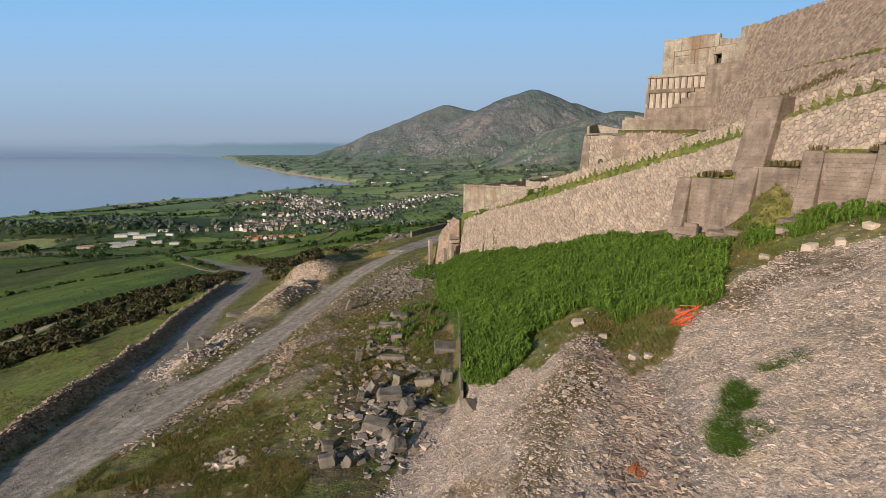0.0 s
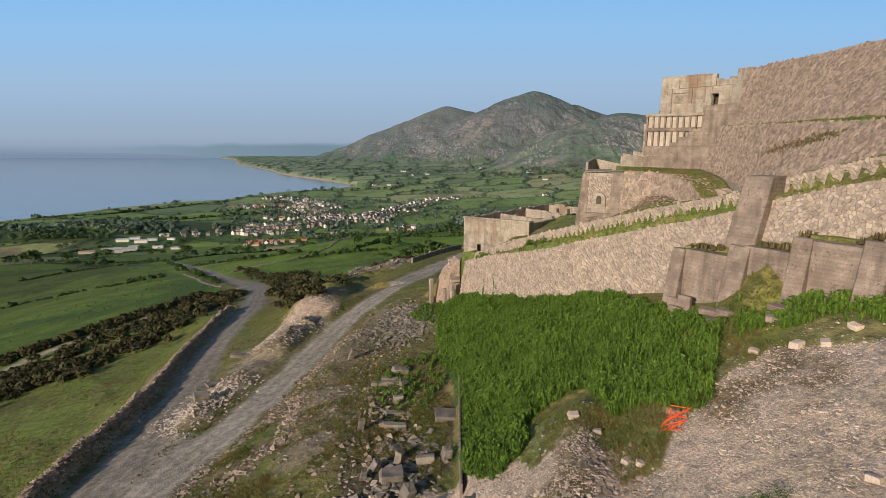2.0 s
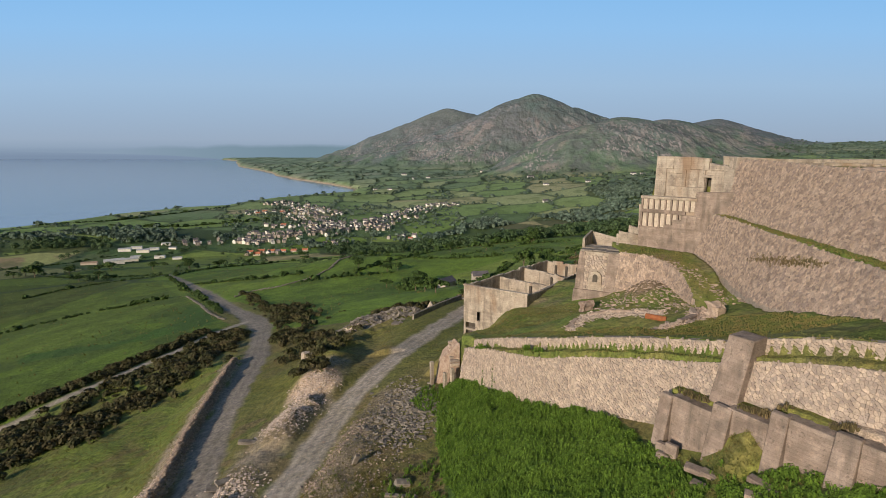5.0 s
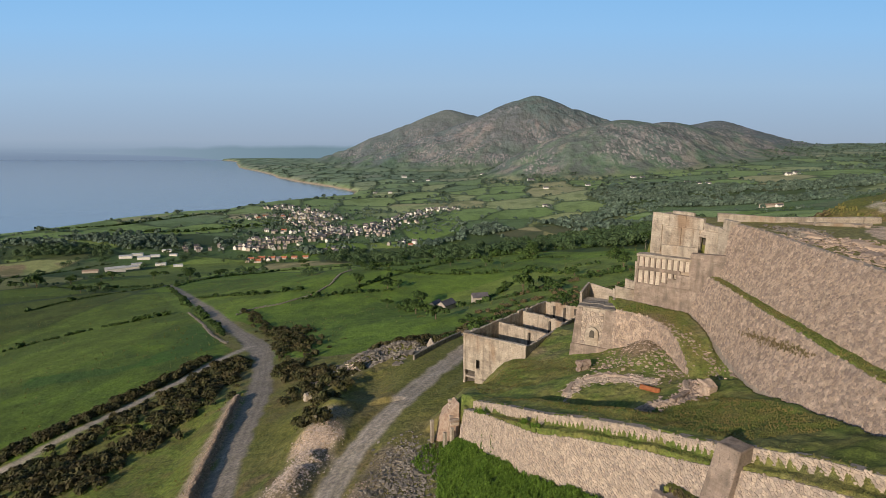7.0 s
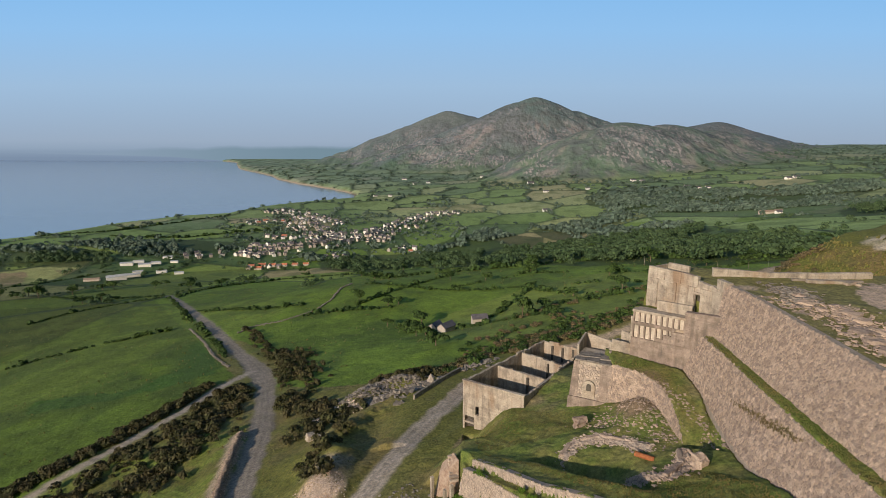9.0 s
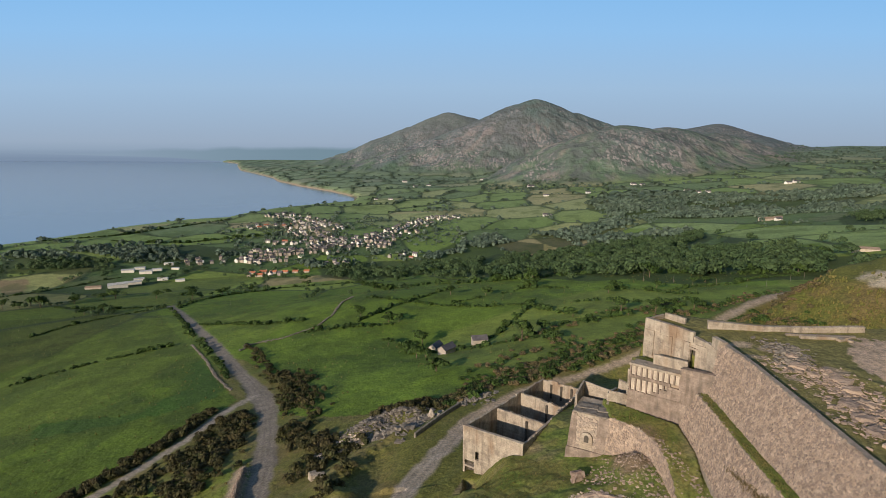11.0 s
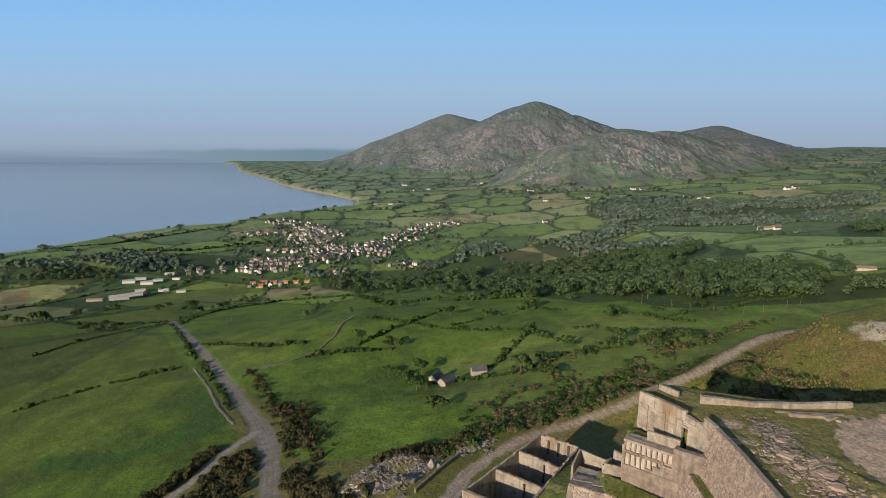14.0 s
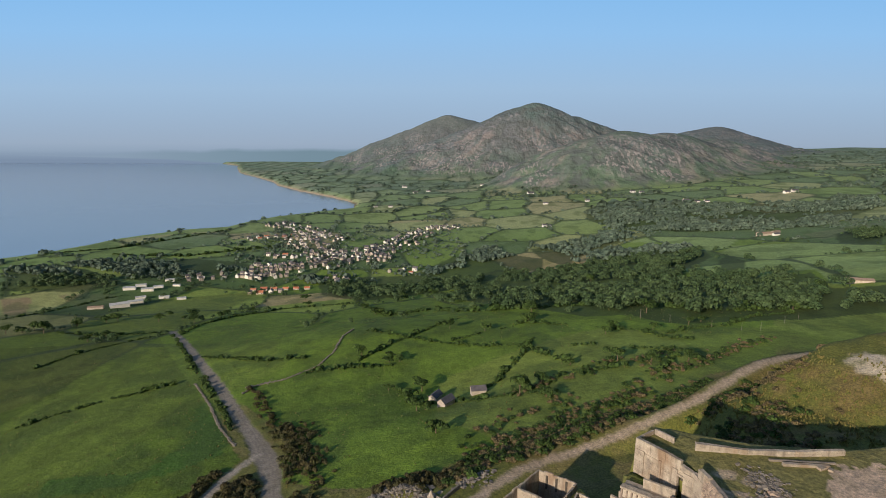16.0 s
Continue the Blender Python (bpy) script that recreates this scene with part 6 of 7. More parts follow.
stuff("heath_brush", [strew(SHRUB, hx[half], hy[half], nrng.uniform(0.8, 1.7, half.sum()), nrng, 0.1)], M_HEATH, "brown withered gorse and heath brush along the upper track", "brush")
stuff("scrub", [strew(BUSH, hx[~half], hy[~half], nrng.uniform(0.9, 2.0, (~half).sum()), nrng, 0.1)], M_TREE, "green scrub along the upper track", "scrub")

# hedges and field boundaries
HEDGES = [[(-234, 449), (-234, 506), (-217, 547), (-180, 583), (-144, 590), (-93, 591)], [(-173, 369), (-151, 356), (-115, 331), (-87, 322)], [(-80, 295), (-61, 298), (-41, 296), (-22, 294)], [(-52, 305), (-44, 318), (-35, 332), (-25, 344), (-10, 367), (6, 398)], [(-88, 564), (-49, 467), (-13, 475), (29, 425), (67, 408), (113, 398), (160, 360), (189, 342), (242, 340)], [(-55, 371), (-25, 347), (-6, 331), (22, 312), (47, 298)], [(5, 331), (23, 339), (56, 358), (78, 336)], [(47, 300), (52, 279), (61, 257)], [(70, 286), (92, 269), (115, 254)], [(30, 236), (42, 213), (46, 194)], [(51, 239), (68, 236), (79, 236)], [(15, 241), (26, 249), (33, 265), (42, 282), (52, 310)], [(84, 208), (97, 229), (113, 249)], [(124, 291), (144, 300), (164, 302), (190, 324), (217, 329)], [(94, 318), (110, 303), (124, 277), (132, 274)], [(-468, 549), (-450, 608), (-431, 660), (-408, 682)], [(-303, 378), (-295, 410), (-277, 432), (-250, 464)], [(-692, 926), (-612, 988), (-533, 1112), (-468, 1220)], [(-583, 941), (-449, 928), (-371, 985), (-305, 1009)], [(-238, 268), (-219, 285), (-164, 312)], [(-96, 224), (-104, 242), (-163, 336), (-239, 460)], [(-364, 485), (-308, 466), (-249, 474)], [(-23, 260), (-15, 236), (11, 228), (31, 221)]]
HSH = leaves(34, [(0, 0, 0.45, 0.8, 0.7, 0.5), (0.5, 0.2, 0.4, 0.5, 0.5, 0.45)], 0.42, nrng)
for line in HEDGES:
    far = line[0][1] > 560
    hx, hy = along(line, 2.4 if far else 1.1, nrng, 1.2 if far else 0.9)
    hs = nrng.uniform(0.5, 1.4, len(hx)) * (1 + 1.1 * (nrng.uniform(0, 1, len(hx)) < 0.14)) * (2.2 if far else 1.0)
    k = road_free(hx, hy, 3.0) & (fractal(hx, hy, 30, 2, 660) > -0.45)
    stuff("hedge", [strew(HSH, hx[k], hy[k], hs[k], nrng, 0.1)], M_TREE, "straggling green hedge along a field bank", "hedge")

# rushes and thistles dotted over the pastures
rx, ry = within([(-300, 160), (-60, 118), (60, 205), (200, 330), (120, 500), (-200, 540), (-420, 420)], 5000, nrng)
k = (fractal(rx, ry * 0.7, 26, 4, 330) > -0.02) & road_free(rx, ry, 4)
stuff("rushes", [strew(TUFT, rx[k], ry[k], nrng.uniform(0.8, 2.0, k.sum()), nrng, 0.05)], M_TUFT, "olive rushes dotted over the pastures", "rushes")

# broad hedgerows and woods of the plain: far beyond counting
FAR_TREE = leaves(120, [(0, 0, 0.62, 0.42, 0.42, 0.36), (0.28, 0.15, 0.48, 0.30, 0.3, 0.3), (-0.26, -0.16, 0.46, 0.32, 0.3, 0.3), (0, 0, 0.25, 0.3, 0.3, 0.25)], 0.115, nrng, 0.3, 0.3)
gx, gy = nrng.uniform(-1500, 2200, 160000), nrng.uniform(330, 3400, 160000)
k = (np.abs(gx) < 0.86 * gy + 60)
gx, gy = gx[k], gy[k]
rnd, gap = field_at(gx, gy)
dens = np.clip(900 / gy, 0.3, 1.0)
hedge = (gap < 6.5) & (fractal(gx, gy, 90, 3, 670) > -0.42)
in_wood = np.zeros(len(gx), bool)
for w in WOODS:
    in_wood |= inside(gx + 34 * wobble(gx, gy, 60, 680), gy + 34 * wobble(gx, gy, 60, 681), w)
clear = (inside(gx, gy, MEADOWS[0]) | inside(gx, gy, MEADOWS[1])) & ~(fractal(gx, gy, 60, 2, 690) > 0.32)
hedge &= (gy > 430) & (~clear | (gap < 2.2))
spinney = ~clear & (fractal(gx, gy, 170, 3, 700) > 0.40) & (gy < 2400) & (gy > 600)
in_wood &= fractal(gx, gy, 75, 3, 695) > -0.24
keep = ((hedge & (nrng.uniform(0, 1, len(gx)) < 0.8)) | (in_wood & ~clear & (nrng.uniform(0, 1, len(gx)) < 0.8)) | (spinney & (nrng.uniform(0, 1, len(gx)) < 0.5))) & (nrng.uniform(0, 1, len(gx)) < dens + 0.25)
VILLAGE_STREETS = [[(17, 1238), (-34, 1202), (-63, 1156), (-94, 1034), (-138, 961), (-183, 928)], [(-408, 1307), (-362, 1273), (-304, 1178), (-256, 1100), (-205, 1070)], [(-305, 1140), (-241, 988), (-214, 938), (-226, 886)], [(-234, 957), (-165, 940), (-93, 914)],
                   [(-305, 831), (-257, 847), (-207, 864), (-160, 908)], [(-312, 802), (-268, 796), (-240, 812)], [(-268, 715), (-226, 717), (-180, 714)], [(-400, 1082), (-356, 1109), (-308, 1123)], [(-312, 920), (-255, 928)], [(-90, 838), (-40, 820)], [(-176, 788), (-128, 766)], [(-380, 767), (-325, 800)]]
for st in VILLAGE_STREETS:
    keep &= (to_line(gx, gy, st)[0] > 15) | (nrng.uniform(0, 1, len(gx)) < 0.12)
keep |= (sum((to_line(gx, gy, st)[0] < 34) * 1 for st in VILLAGE_STREETS) > 0) & (nrng.uniform(0, 1, len(gx)) < 0.22)
keep &= road_free(gx, gy, 5)
zz = height(gx, gy)
keep &= (zz > SEA + 5) & ~((mountains(gx, gy) > np.maximum(hillside(gx, gy) + 25, -75)) & (gy > 1250))
gx, gy, zz, iw, hd = gx[keep], gy[keep], zz[keep], in_wood[keep], hedge[keep]
order = np.argsort(gy)[:24000]
gx, gy, zz, iw, hd = gx[order], gy[order], zz[order], iw[order], hd[order]
size = np.where(iw, nrng.uniform(5, 11.5, len(gx)), np.where(nrng.uniform(0, 1, len(gx)) < 0.3, nrng.uniform(5, 9, len(gx)), nrng.uniform(2, 4.5, len(gx))))
near = gy < 760
FAR_CLUMP = leaves(26, [(0, 0, 0.45, 0.44, 0.44, 0.42), (0.3, 0.2, 0.35, 0.3, 0.3, 0.3), (-0.3, -0.1, 0.38, 0.3, 0.3, 0.3)], 0.30, nrng, 0.5, 0.3)
stuff("woodland", [strew(FAR_TREE, gx[near], gy[near], size[near], nrng, 0.3, None, zz[near])], M_TREE_MID, "mixed deciduous woods and hedgerow trees", "woodland")
mid_d, off = ~near & (gy < 1250), gy >= 1250
FAR_BUSH = leaves(7, [(0, 0, 0.40, 0.50, 0.50, 0.36)], 0.60, nrng, 0.5)
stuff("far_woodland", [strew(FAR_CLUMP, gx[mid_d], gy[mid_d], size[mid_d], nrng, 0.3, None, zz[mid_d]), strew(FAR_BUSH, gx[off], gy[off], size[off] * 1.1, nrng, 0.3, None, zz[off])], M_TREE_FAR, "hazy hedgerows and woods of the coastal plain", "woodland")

# single trees near enough to count


def tree(k, tall, wide, lean):
    rng = np.random.default_rng(50 + k)
    lobes = [(rng.normal(0, 0.26 * wide), rng.normal(0, 0.26 * wide), tall * rng.uniform(0.45, 0.85), wide * rng.uniform(0.26, 0.40), wide * rng.uniform(0.26, 0.40), tall * rng.uniform(0.13, 0.22)) for _ in range(8)]
    root = empty("tree", 0, 0, 0, "round-headed broadleaf tree standing in a field hedge", "tree", "trees in the fields")
    v, f = leaves(420, lobes, 0.62, rng, 0.4)
    link("crown", mesh_of("crown", v, f), M_TREE, root)
    bm = bmesh.new()
    rings = []
    for h, r in ((-0.3, 0.30), (tall * 0.2, 0.22), (tall * 0.45, 0.15), (tall * 0.65, 0.06)):
        rings.append([(r * math.cos(a) + lean * h, r * math.sin(a), h) for a in np.linspace(0, 2 * math.pi, 8)[:-1]])
    for a, b in zip(rings, rings[1:]):
        solid(bm, a, b)
    for l in lobes[:5]:
        solid(bm, [(lean * tall * 0.3 + 0.09 * math.cos(a), 0.09 * math.sin(a), tall * 0.3) for a in (0, 2.1, 4.2)], [(l[0] + 0.03 * math.cos(a), l[1] + 0.03 * math.sin(a), l[2]) for a in (0, 2.1, 4.2)])
    part("trunk", bm, M_TRUNK, root)
    return root


TREES = [tree(0, 7.5, 6.5, 0.02), tree(1, 6.0, 6.0, 0.05), tree(2, 9.0, 7.0, -0.02), tree(3, 5.0, 4.6, 0.08)]
SPOTS = [(-84, 538), (-168, 637), (270, 380), (-19, 253), (-11, 255), (44, 230), (-405, 479), (-395, 486), (-390, 494), (-381, 495), (-298, 457), (-309, 448), (-287, 524), (-292, 555), (-257, 537), (-154, 594), (-26, 299), (-32, 300), (-50, 312), (27, 346), (4, 362), (58, 358), (64, 386), (82, 234), (82, 244), (43, 207), (94, 234), (-3, 189), (-12, 223), (154, 314), (144, 308), (121, 526), (98, 308), (-28, 258), (33, 221), (61, 249), (93, 300), (-45, 590), (-11, 574), (24, 591), (-207, 568), (-227, 539), (-246, 513), (-266, 533), (-331, 529), (-342, 528), (-353, 500), (-64, 488), (158, 573), (122, 561), (94, 484), (-8, 223), (-17, 241), (-361, 512), (-372, 482), (-385, 502), (120, 300), (112, 236), (134, 348), (165, 353), (196, 345), (224, 338)]
for i, (tx, ty) in enumerate(SPOTS):
    src = TREES[i % 4]
    m = pose(tx, ty, float(height(tx, ty)), 0, 0, 73 * i)
    sc = 0.6 + 0.5 * ((i * 37) % 10) / 10 if ty < 330 else 0.9 + 0.6 * ((i * 37) % 10) / 10
    if i < 4:
        src.matrix_basis = m @ Matrix.Scale(sc, 4)
    else:
        ob = copy_thing(src, m)
        ob.scale = (sc, sc, sc * (0.9 + 0.03 * (i % 7)))

# ---- village, farms and sheds ----
M_WALL_W = mat("white_render", (0.74, 0.72, 0.68), (0.80, 0.78, 0.74), 3.0, 0.8, 0.1, 0.3, vary=0.12)
M_WALL_B = mat("brown_stone_house", (0.40, 0.35, 0.30), (0.50, 0.45, 0.40), 2.0, 0.9, 0.2, 0.3, vary=0.2)
M_SLATE = mat("slate_roof", (0.105, 0.10, 0.115), (0.155, 0.145, 0.16), 1.5, 0.6, 0.2, 0.25, vary=0.25)
M_TILE = mat("red_tile_roof", (0.42, 0.145, 0.085), (0.50, 0.20, 0.12), 1.5, 0.85, 0.2, 0.25, vary=0.15)
M_SHEET = mat("pale_sheet_roof", (0.40, 0.42, 0.45), (0.52, 0.53, 0.55), 3.0, 0.55, 0.1, 0.4, vary=0.1)
M_ROOF_BROWN = mat("weathered_sheet_roof", (0.26, 0.195, 0.155), (0.33, 0.26, 0.21), 2.0, 0.8, 0.2, 0.3, vary=0.1)
M_GLASS = mat("window_glass", (0.03, 0.035, 0.045), (0.05, 0.055, 0.065), 1.0, 0.15, 0.0, 0.3)


def house(name, w, d, h, roof, wall_mat, roof_mat, chimneys, label, category, group, stacks=True):
    root = empty(name, 0, 0, 0, label, category, group)
    bm = bmesh.new()
    ring = [(-w / 2, -d / 2), (w / 2, -d / 2), (w / 2, d / 2), (-w / 2, d / 2)]
    solid(bm, [(*p, -2.5) for p in ring], [(*p, h) for p in ring])
    part("wall", bm, wall_mat, root)
    bm = bmesh.new()
    e = 0.35
    for s in (-1, 1):
        solid(bm, [(-w / 2 - e, s * (d / 2 + e), h - 0.15), (w / 2 + e, s * (d / 2 + e), h - 0.15), (w / 2 + e, 0, h + roof), (-w / 2 - e, 0, h + roof)],
              [(-w / 2 - e, s * (d / 2 + e), h + 0.1), (w / 2 + e, s * (d / 2 + e), h + 0.1), (w / 2 + e, 0, h + roof + 0.25), (-w / 2 - e, 0, h + roof + 0.25)])
    roof_ob = part("roof", bm, roof_mat, root)
    for s in (-1, 1):
        bm = bmesh.new()
        v = [bm.verts.new((s * w / 2, -d / 2, h - 0.1)), bm.verts.new((s * w / 2, d / 2, h - 0.1)), bm.verts.new((s * w / 2, 0, h + roof))]
        t = [bm.verts.new((s * (w / 2 - 0.3), -d / 2, h - 0.1)), bm.verts.new((s * (w / 2 - 0.3), d / 2, h - 0.1)), bm.verts.new((s * (w / 2 - 0.3), 0, h + roof))]
        bm.faces.new(v)
        bm.faces.new(t)
        for i in range(3):
            bm.faces.new((v[i], v[(i + 1) % 3], t[(i + 1) % 3], t[i]))
        part("gable", bm, wall_mat, root)
    for c in chimneys:
        bm = bmesh.new()
        box(bm, (c * (w / 2 - 0.5), 0, h + roof + 0.5), (0.8, 0.7, 1.6))
        part("chimney", bm, M_WALL_B, roof_ob)
    if category == "house":
        for s in (-1, 1):
            for wx in (-0.28, 0.28):
                for z in ((h * 0.25, h * 0.7) if h > 4 else (h * 0.5,)):
                    bm = bmesh.new()
                    box(bm, (wx * w, s * (d / 2 + 0.01), z), (1.1, 0.08, 1.3))
                    part("window", bm, M_GLASS, root)
    return root


VARIANTS = {"white": house("house", 8.5, 6.5, 5.2, 2.6, M_WALL_W, M_SLATE, (-1, 1), "white rendered house with a slate roof", "house", "village houses"),
            "brown": house("house", 7.0, 7.0, 5.4, 2.4, M_WALL_B, M_SLATE, (1,), "brown stone terraced house with a slate roof", "house", "village houses"),
            "red": house("house", 11.0, 7.0, 3.2, 2.4, M_WALL_B, M_TILE, (1,), "low house with a red tiled roof", "house", "red-roofed houses"),
            "cream": house("house", 12.0, 7.0, 3.0, 2.2, M_WALL_W, M_SLATE, (-1,), "long white cottage with a grey slate roof", "house", "village houses"),
            "shed": house("shed", 24.0, 13.0, 5.0, 1.8, M_WALL_W, M_SHEET, (), "large industrial shed with a pale sheet roof", "shed", "industrial sheds"),
            "barn": house("barn", 8.5, 5.2, 2.6, 2.0, M_WALL_B, M_SLATE, (), "small stone barn with a dark slate roof", "barn", "hillside barns"),
            "long": house("barn", 30.0, 9.0, 3.6, 2.4, M_WALL_B, M_ROOF_BROWN, (), "long farm building with a brownish roof", "barn", "farm buildings")}
placed = set()


def settle(kind, x, y, turn, scale=1.0):
    m = pose(x, y, float(height(x, y)) + 0.2, 0, 0, turn)
    if kind in placed:
        ob = copy_thing(VARIANTS[kind], m)
    else:
        ob = VARIANTS[kind]
        ob.matrix_basis = m
        placed.add(kind)
    ob.scale = (scale, scale, scale)


hrng = random.Random(3)
for line, gap, off, kinds in ((VILLAGE_STREETS[0], 9.5, 10, "white brown white brown white"), (VILLAGE_STREETS[1], 12.0, 12, "white brown cream white"), (VILLAGE_STREETS[2], 11.0, 10, "brown brown white"), (VILLAGE_STREETS[3], 9.0, 12, "white brown brown"),
                              (VILLAGE_STREETS[4], 6.4, 8, "brown"), (VILLAGE_STREETS[5], 7.2, 7, "brown brown white"), (VILLAGE_STREETS[6], 13.0, 7, "red brown red white"), (VILLAGE_STREETS[7], 14.0, 9, "white red cream"), (VILLAGE_STREETS[8], 14.0, 8, "white red cream brown"),
                              (VILLAGE_STREETS[9], 16.0, 7, "red white brown"), (VILLAGE_STREETS[10], 16.0, 8, "white brown"), (VILLAGE_STREETS[11], 14.0, 8, "brown white")):
    kk = kinds.split()
    for (ax, ay), (bx, by) in zip(line, line[1:]):
        n = int(math.hypot(bx - ax, by - ay) / gap)
        turn = math.degrees(math.atan2(by - ay, bx - ax))
        nx, ny = -(by - ay) / math.hypot(bx - ax, by - ay), (bx - ax) / math.hypot(bx - ax, by - ay)
        for i in range(n):
            for side in (-1, 1):
                if hrng.random() < 0.8:
                    t = (i + 0.5) / n
                    o = side * off * hrng.uniform(0.85, 1.5)
                    settle(hrng.choice(kk), ax + (bx - ax) * t + nx * o, ay + (by - ay) * t + ny * o, turn + hrng.choice((0, 0, 0, 90)) + hrng.uniform(-6, 6), hrng.uniform(0.62, 0.9))
# back rows of the village, too many and too small to tell apart
WALLS = (np.array([(-4, -3.2, -2), (4, -3.2, -2), (4, 3.2, -2), (-4, 3.2, -2), (-4, -3.2, 4.6), (4, -3.2, 4.6), (4, 3.2, 4.6), (-4, 3.2, 4.6), (-4, 0, 7.0), (4, 0, 7.0)], float),
         np.array([(0, 1, 5), (0, 5, 4), (1, 2, 6), (1, 6, 5), (2, 3, 7), (2, 7, 6), (3, 0, 4), (3, 4, 7), (4, 8, 7), (5, 6, 9)]))
ROOFS = (np.array([(-4.3, -3.6, 4.4), (4.3, -3.6, 4.4), (4.3, 0, 7.25), (-4.3, 0, 7.25), (4.3, 3.6, 4.4), (-4.3, 3.6, 4.4)], float), np.array([(0, 1, 2), (0, 2, 3), (3, 2, 4), (3, 4, 5)]))
vx, vy = [], []
for line, off in ((VILLAGE_STREETS[0], 26), (VILLAGE_STREETS[1], 30), (VILLAGE_STREETS[2], 26), (VILLAGE_STREETS[3], 27), (VILLAGE_STREETS[4], 22)):
    for (ax, ay), (bx, by) in zip(line, line[1:]):
        d = math.hypot(bx - ax, by - ay)
        for i in range(int(d / 13)):
            for side in (-1, 1):
                if hrng.random() < 0.6:
                    t, o = (i + hrng.random()) * 13 / d, side * off * hrng.uniform(0.85, 1.4)
                    vx.append(ax + (bx - ax) * t - (by - ay) / d * o)
                    vy.append(ay + (by - ay) * t + (bx - ax) / d * o)
vx, vy, vs = np.array(vx), np.array(vy), np.array([hrng.uniform(0.6, 0.9) for _ in vx])
(wv, wf), (rv, rf) = strew(WALLS, vx, vy, vs, np.random.default_rng(4)), strew(ROOFS, vx, vy, vs, np.random.default_rng(4))
me = mesh_of("village_houses", np.concatenate([wv, rv]), np.concatenate([wf, rf + len(wv)]))
for m in (M_WALL_W, M_WALL_B, M_SLATE):
    me.materials.append(m)
me.polygons.foreach_set("material_index", np.concatenate([np.repeat(np.arange(len(vx)) % 3 > 0, 10), np.full(len(rf), 2)]).astype(np.int32))
tagged(link("village_houses", me, M_SLATE, kind="stuff"), "crowded back rows of slate-roofed village houses", "houses")
for x, y, turn, s in ((-421, 706, 20, 0.62), (-414, 722, 20, 0.55), (-396, 704, 22, 0.62), (-390, 721, 20, 0.5), (-385, 622, 35, 0.85), (-380, 646, 35, 0.7), (-386, 669, 30, 0.5), (-392, 757, 15, 0.5), (-360, 677, 15, 0.5), (-337, 675, 20, 0.45), (-358, 780, 20, 0.45), (-372, 735, 10, 0.4)):
    settle("shed", x, y, turn, s)
for x, y, turn, s in ((-4, 240, 62, 0.75), (1, 227, 52, 0.85), (16, 238, 10, 0.8)):
    settle("barn", x, y, turn, s)
for x, y, turn, s in ((496, 835, 8, 0.9), (520, 850, 30, 0.6), (316, 405, -18, 0.6), (-406, 610, 15, 0.55)):
    settle("long", x, y, turn, s)
for x, y, turn, s in ((504, 822, 10, 0.8), (214, 1150, 5, 1.1), (222, 1140, 80, 0.9), (338, 1091, 10, 0.8), (346, 1084, 0, 0.8), (268, 1714, 10, 1.6), (271, 1467, 0, 1.1), (542, 1583, 0, 1.2), (556, 1549, 0, 1.1), (583, 1322, 5, 1.2), (600, 1300, 5, 1.0), (618, 1290, 5, 1.0), (810, 1300, 12, 1.2), (835, 1310, 0, 1.2), (-158, 1587, 0, 1.0), (-202, 1596, 30, 0.9), (-105, 1943, 10, 1.3), (-159, 2166, 20, 1.5), (383, 1468, 0, 1.0), (-60, 2010, 0, 1.2), (140, 2050, 0, 1.3)):
    settle("cream", x, y, turn, s)

# telegraph poles
pole = empty("telegraph_pole", 0, 0, 0, "weathered wooden telegraph pole with a crossarm", "pole", "telegraph poles")
bm = bmesh.new()
bmesh.ops.create_cone(bm, cap_ends=True, segments=8, radius1=0.16, radius2=0.11, depth=9.0, matrix=pose(0, 0, 4.2))
part("mast", bm, M_TIMBER, pole)
bm = bmesh.new()
box(bm, (0, 0.14, 8.1), (1.8, 0.12, 0.14))
part("crossarm", bm, M_TIMBER, pole)
for i, (x, y) in enumerate(((125, 334), (153, 299), (164, 288), (174, 287), (210, 311), (-186, 456), (195, 300), (137, 318))):
    m = pose(x, y, float(height(x, y)), 0, 0, 40 + 11 * i) @ Matrix.Scale(0.72, 4)
    if i:
        copy_thing(pole, m)
    else:
        pole.matrix_basis = m

# ---- stones and ruins ----
srng = np.random.default_rng(21)


def rock(seed, sharp=0.28):
    """Vertices and faces of one angular stone, about 1 across."""
    r = np.random.default_rng(seed)
    v = np.array([(-1, -1, -0.5), (1, -1, -0.5), (1, 1, -0.5), (-1, 1, -0.5), (-1, -1, 0.5), (1, -1, 0.5), (1, 1, 0.5), (-1, 1, 0.5)], float) * 0.5
    v *= r.uniform(0.35, 1.3, (8, 3)) * np.array([1.15, 0.9, 1.1])
    v += r.normal(0, sharp * 0.25, (8, 3))
    f = np.array([(0, 3, 2, 1), (4, 5, 6, 7), (0, 1, 5, 4), (1, 2, 6, 5), (2, 3, 7, 6), (3, 0, 4, 7)])
    return v, f


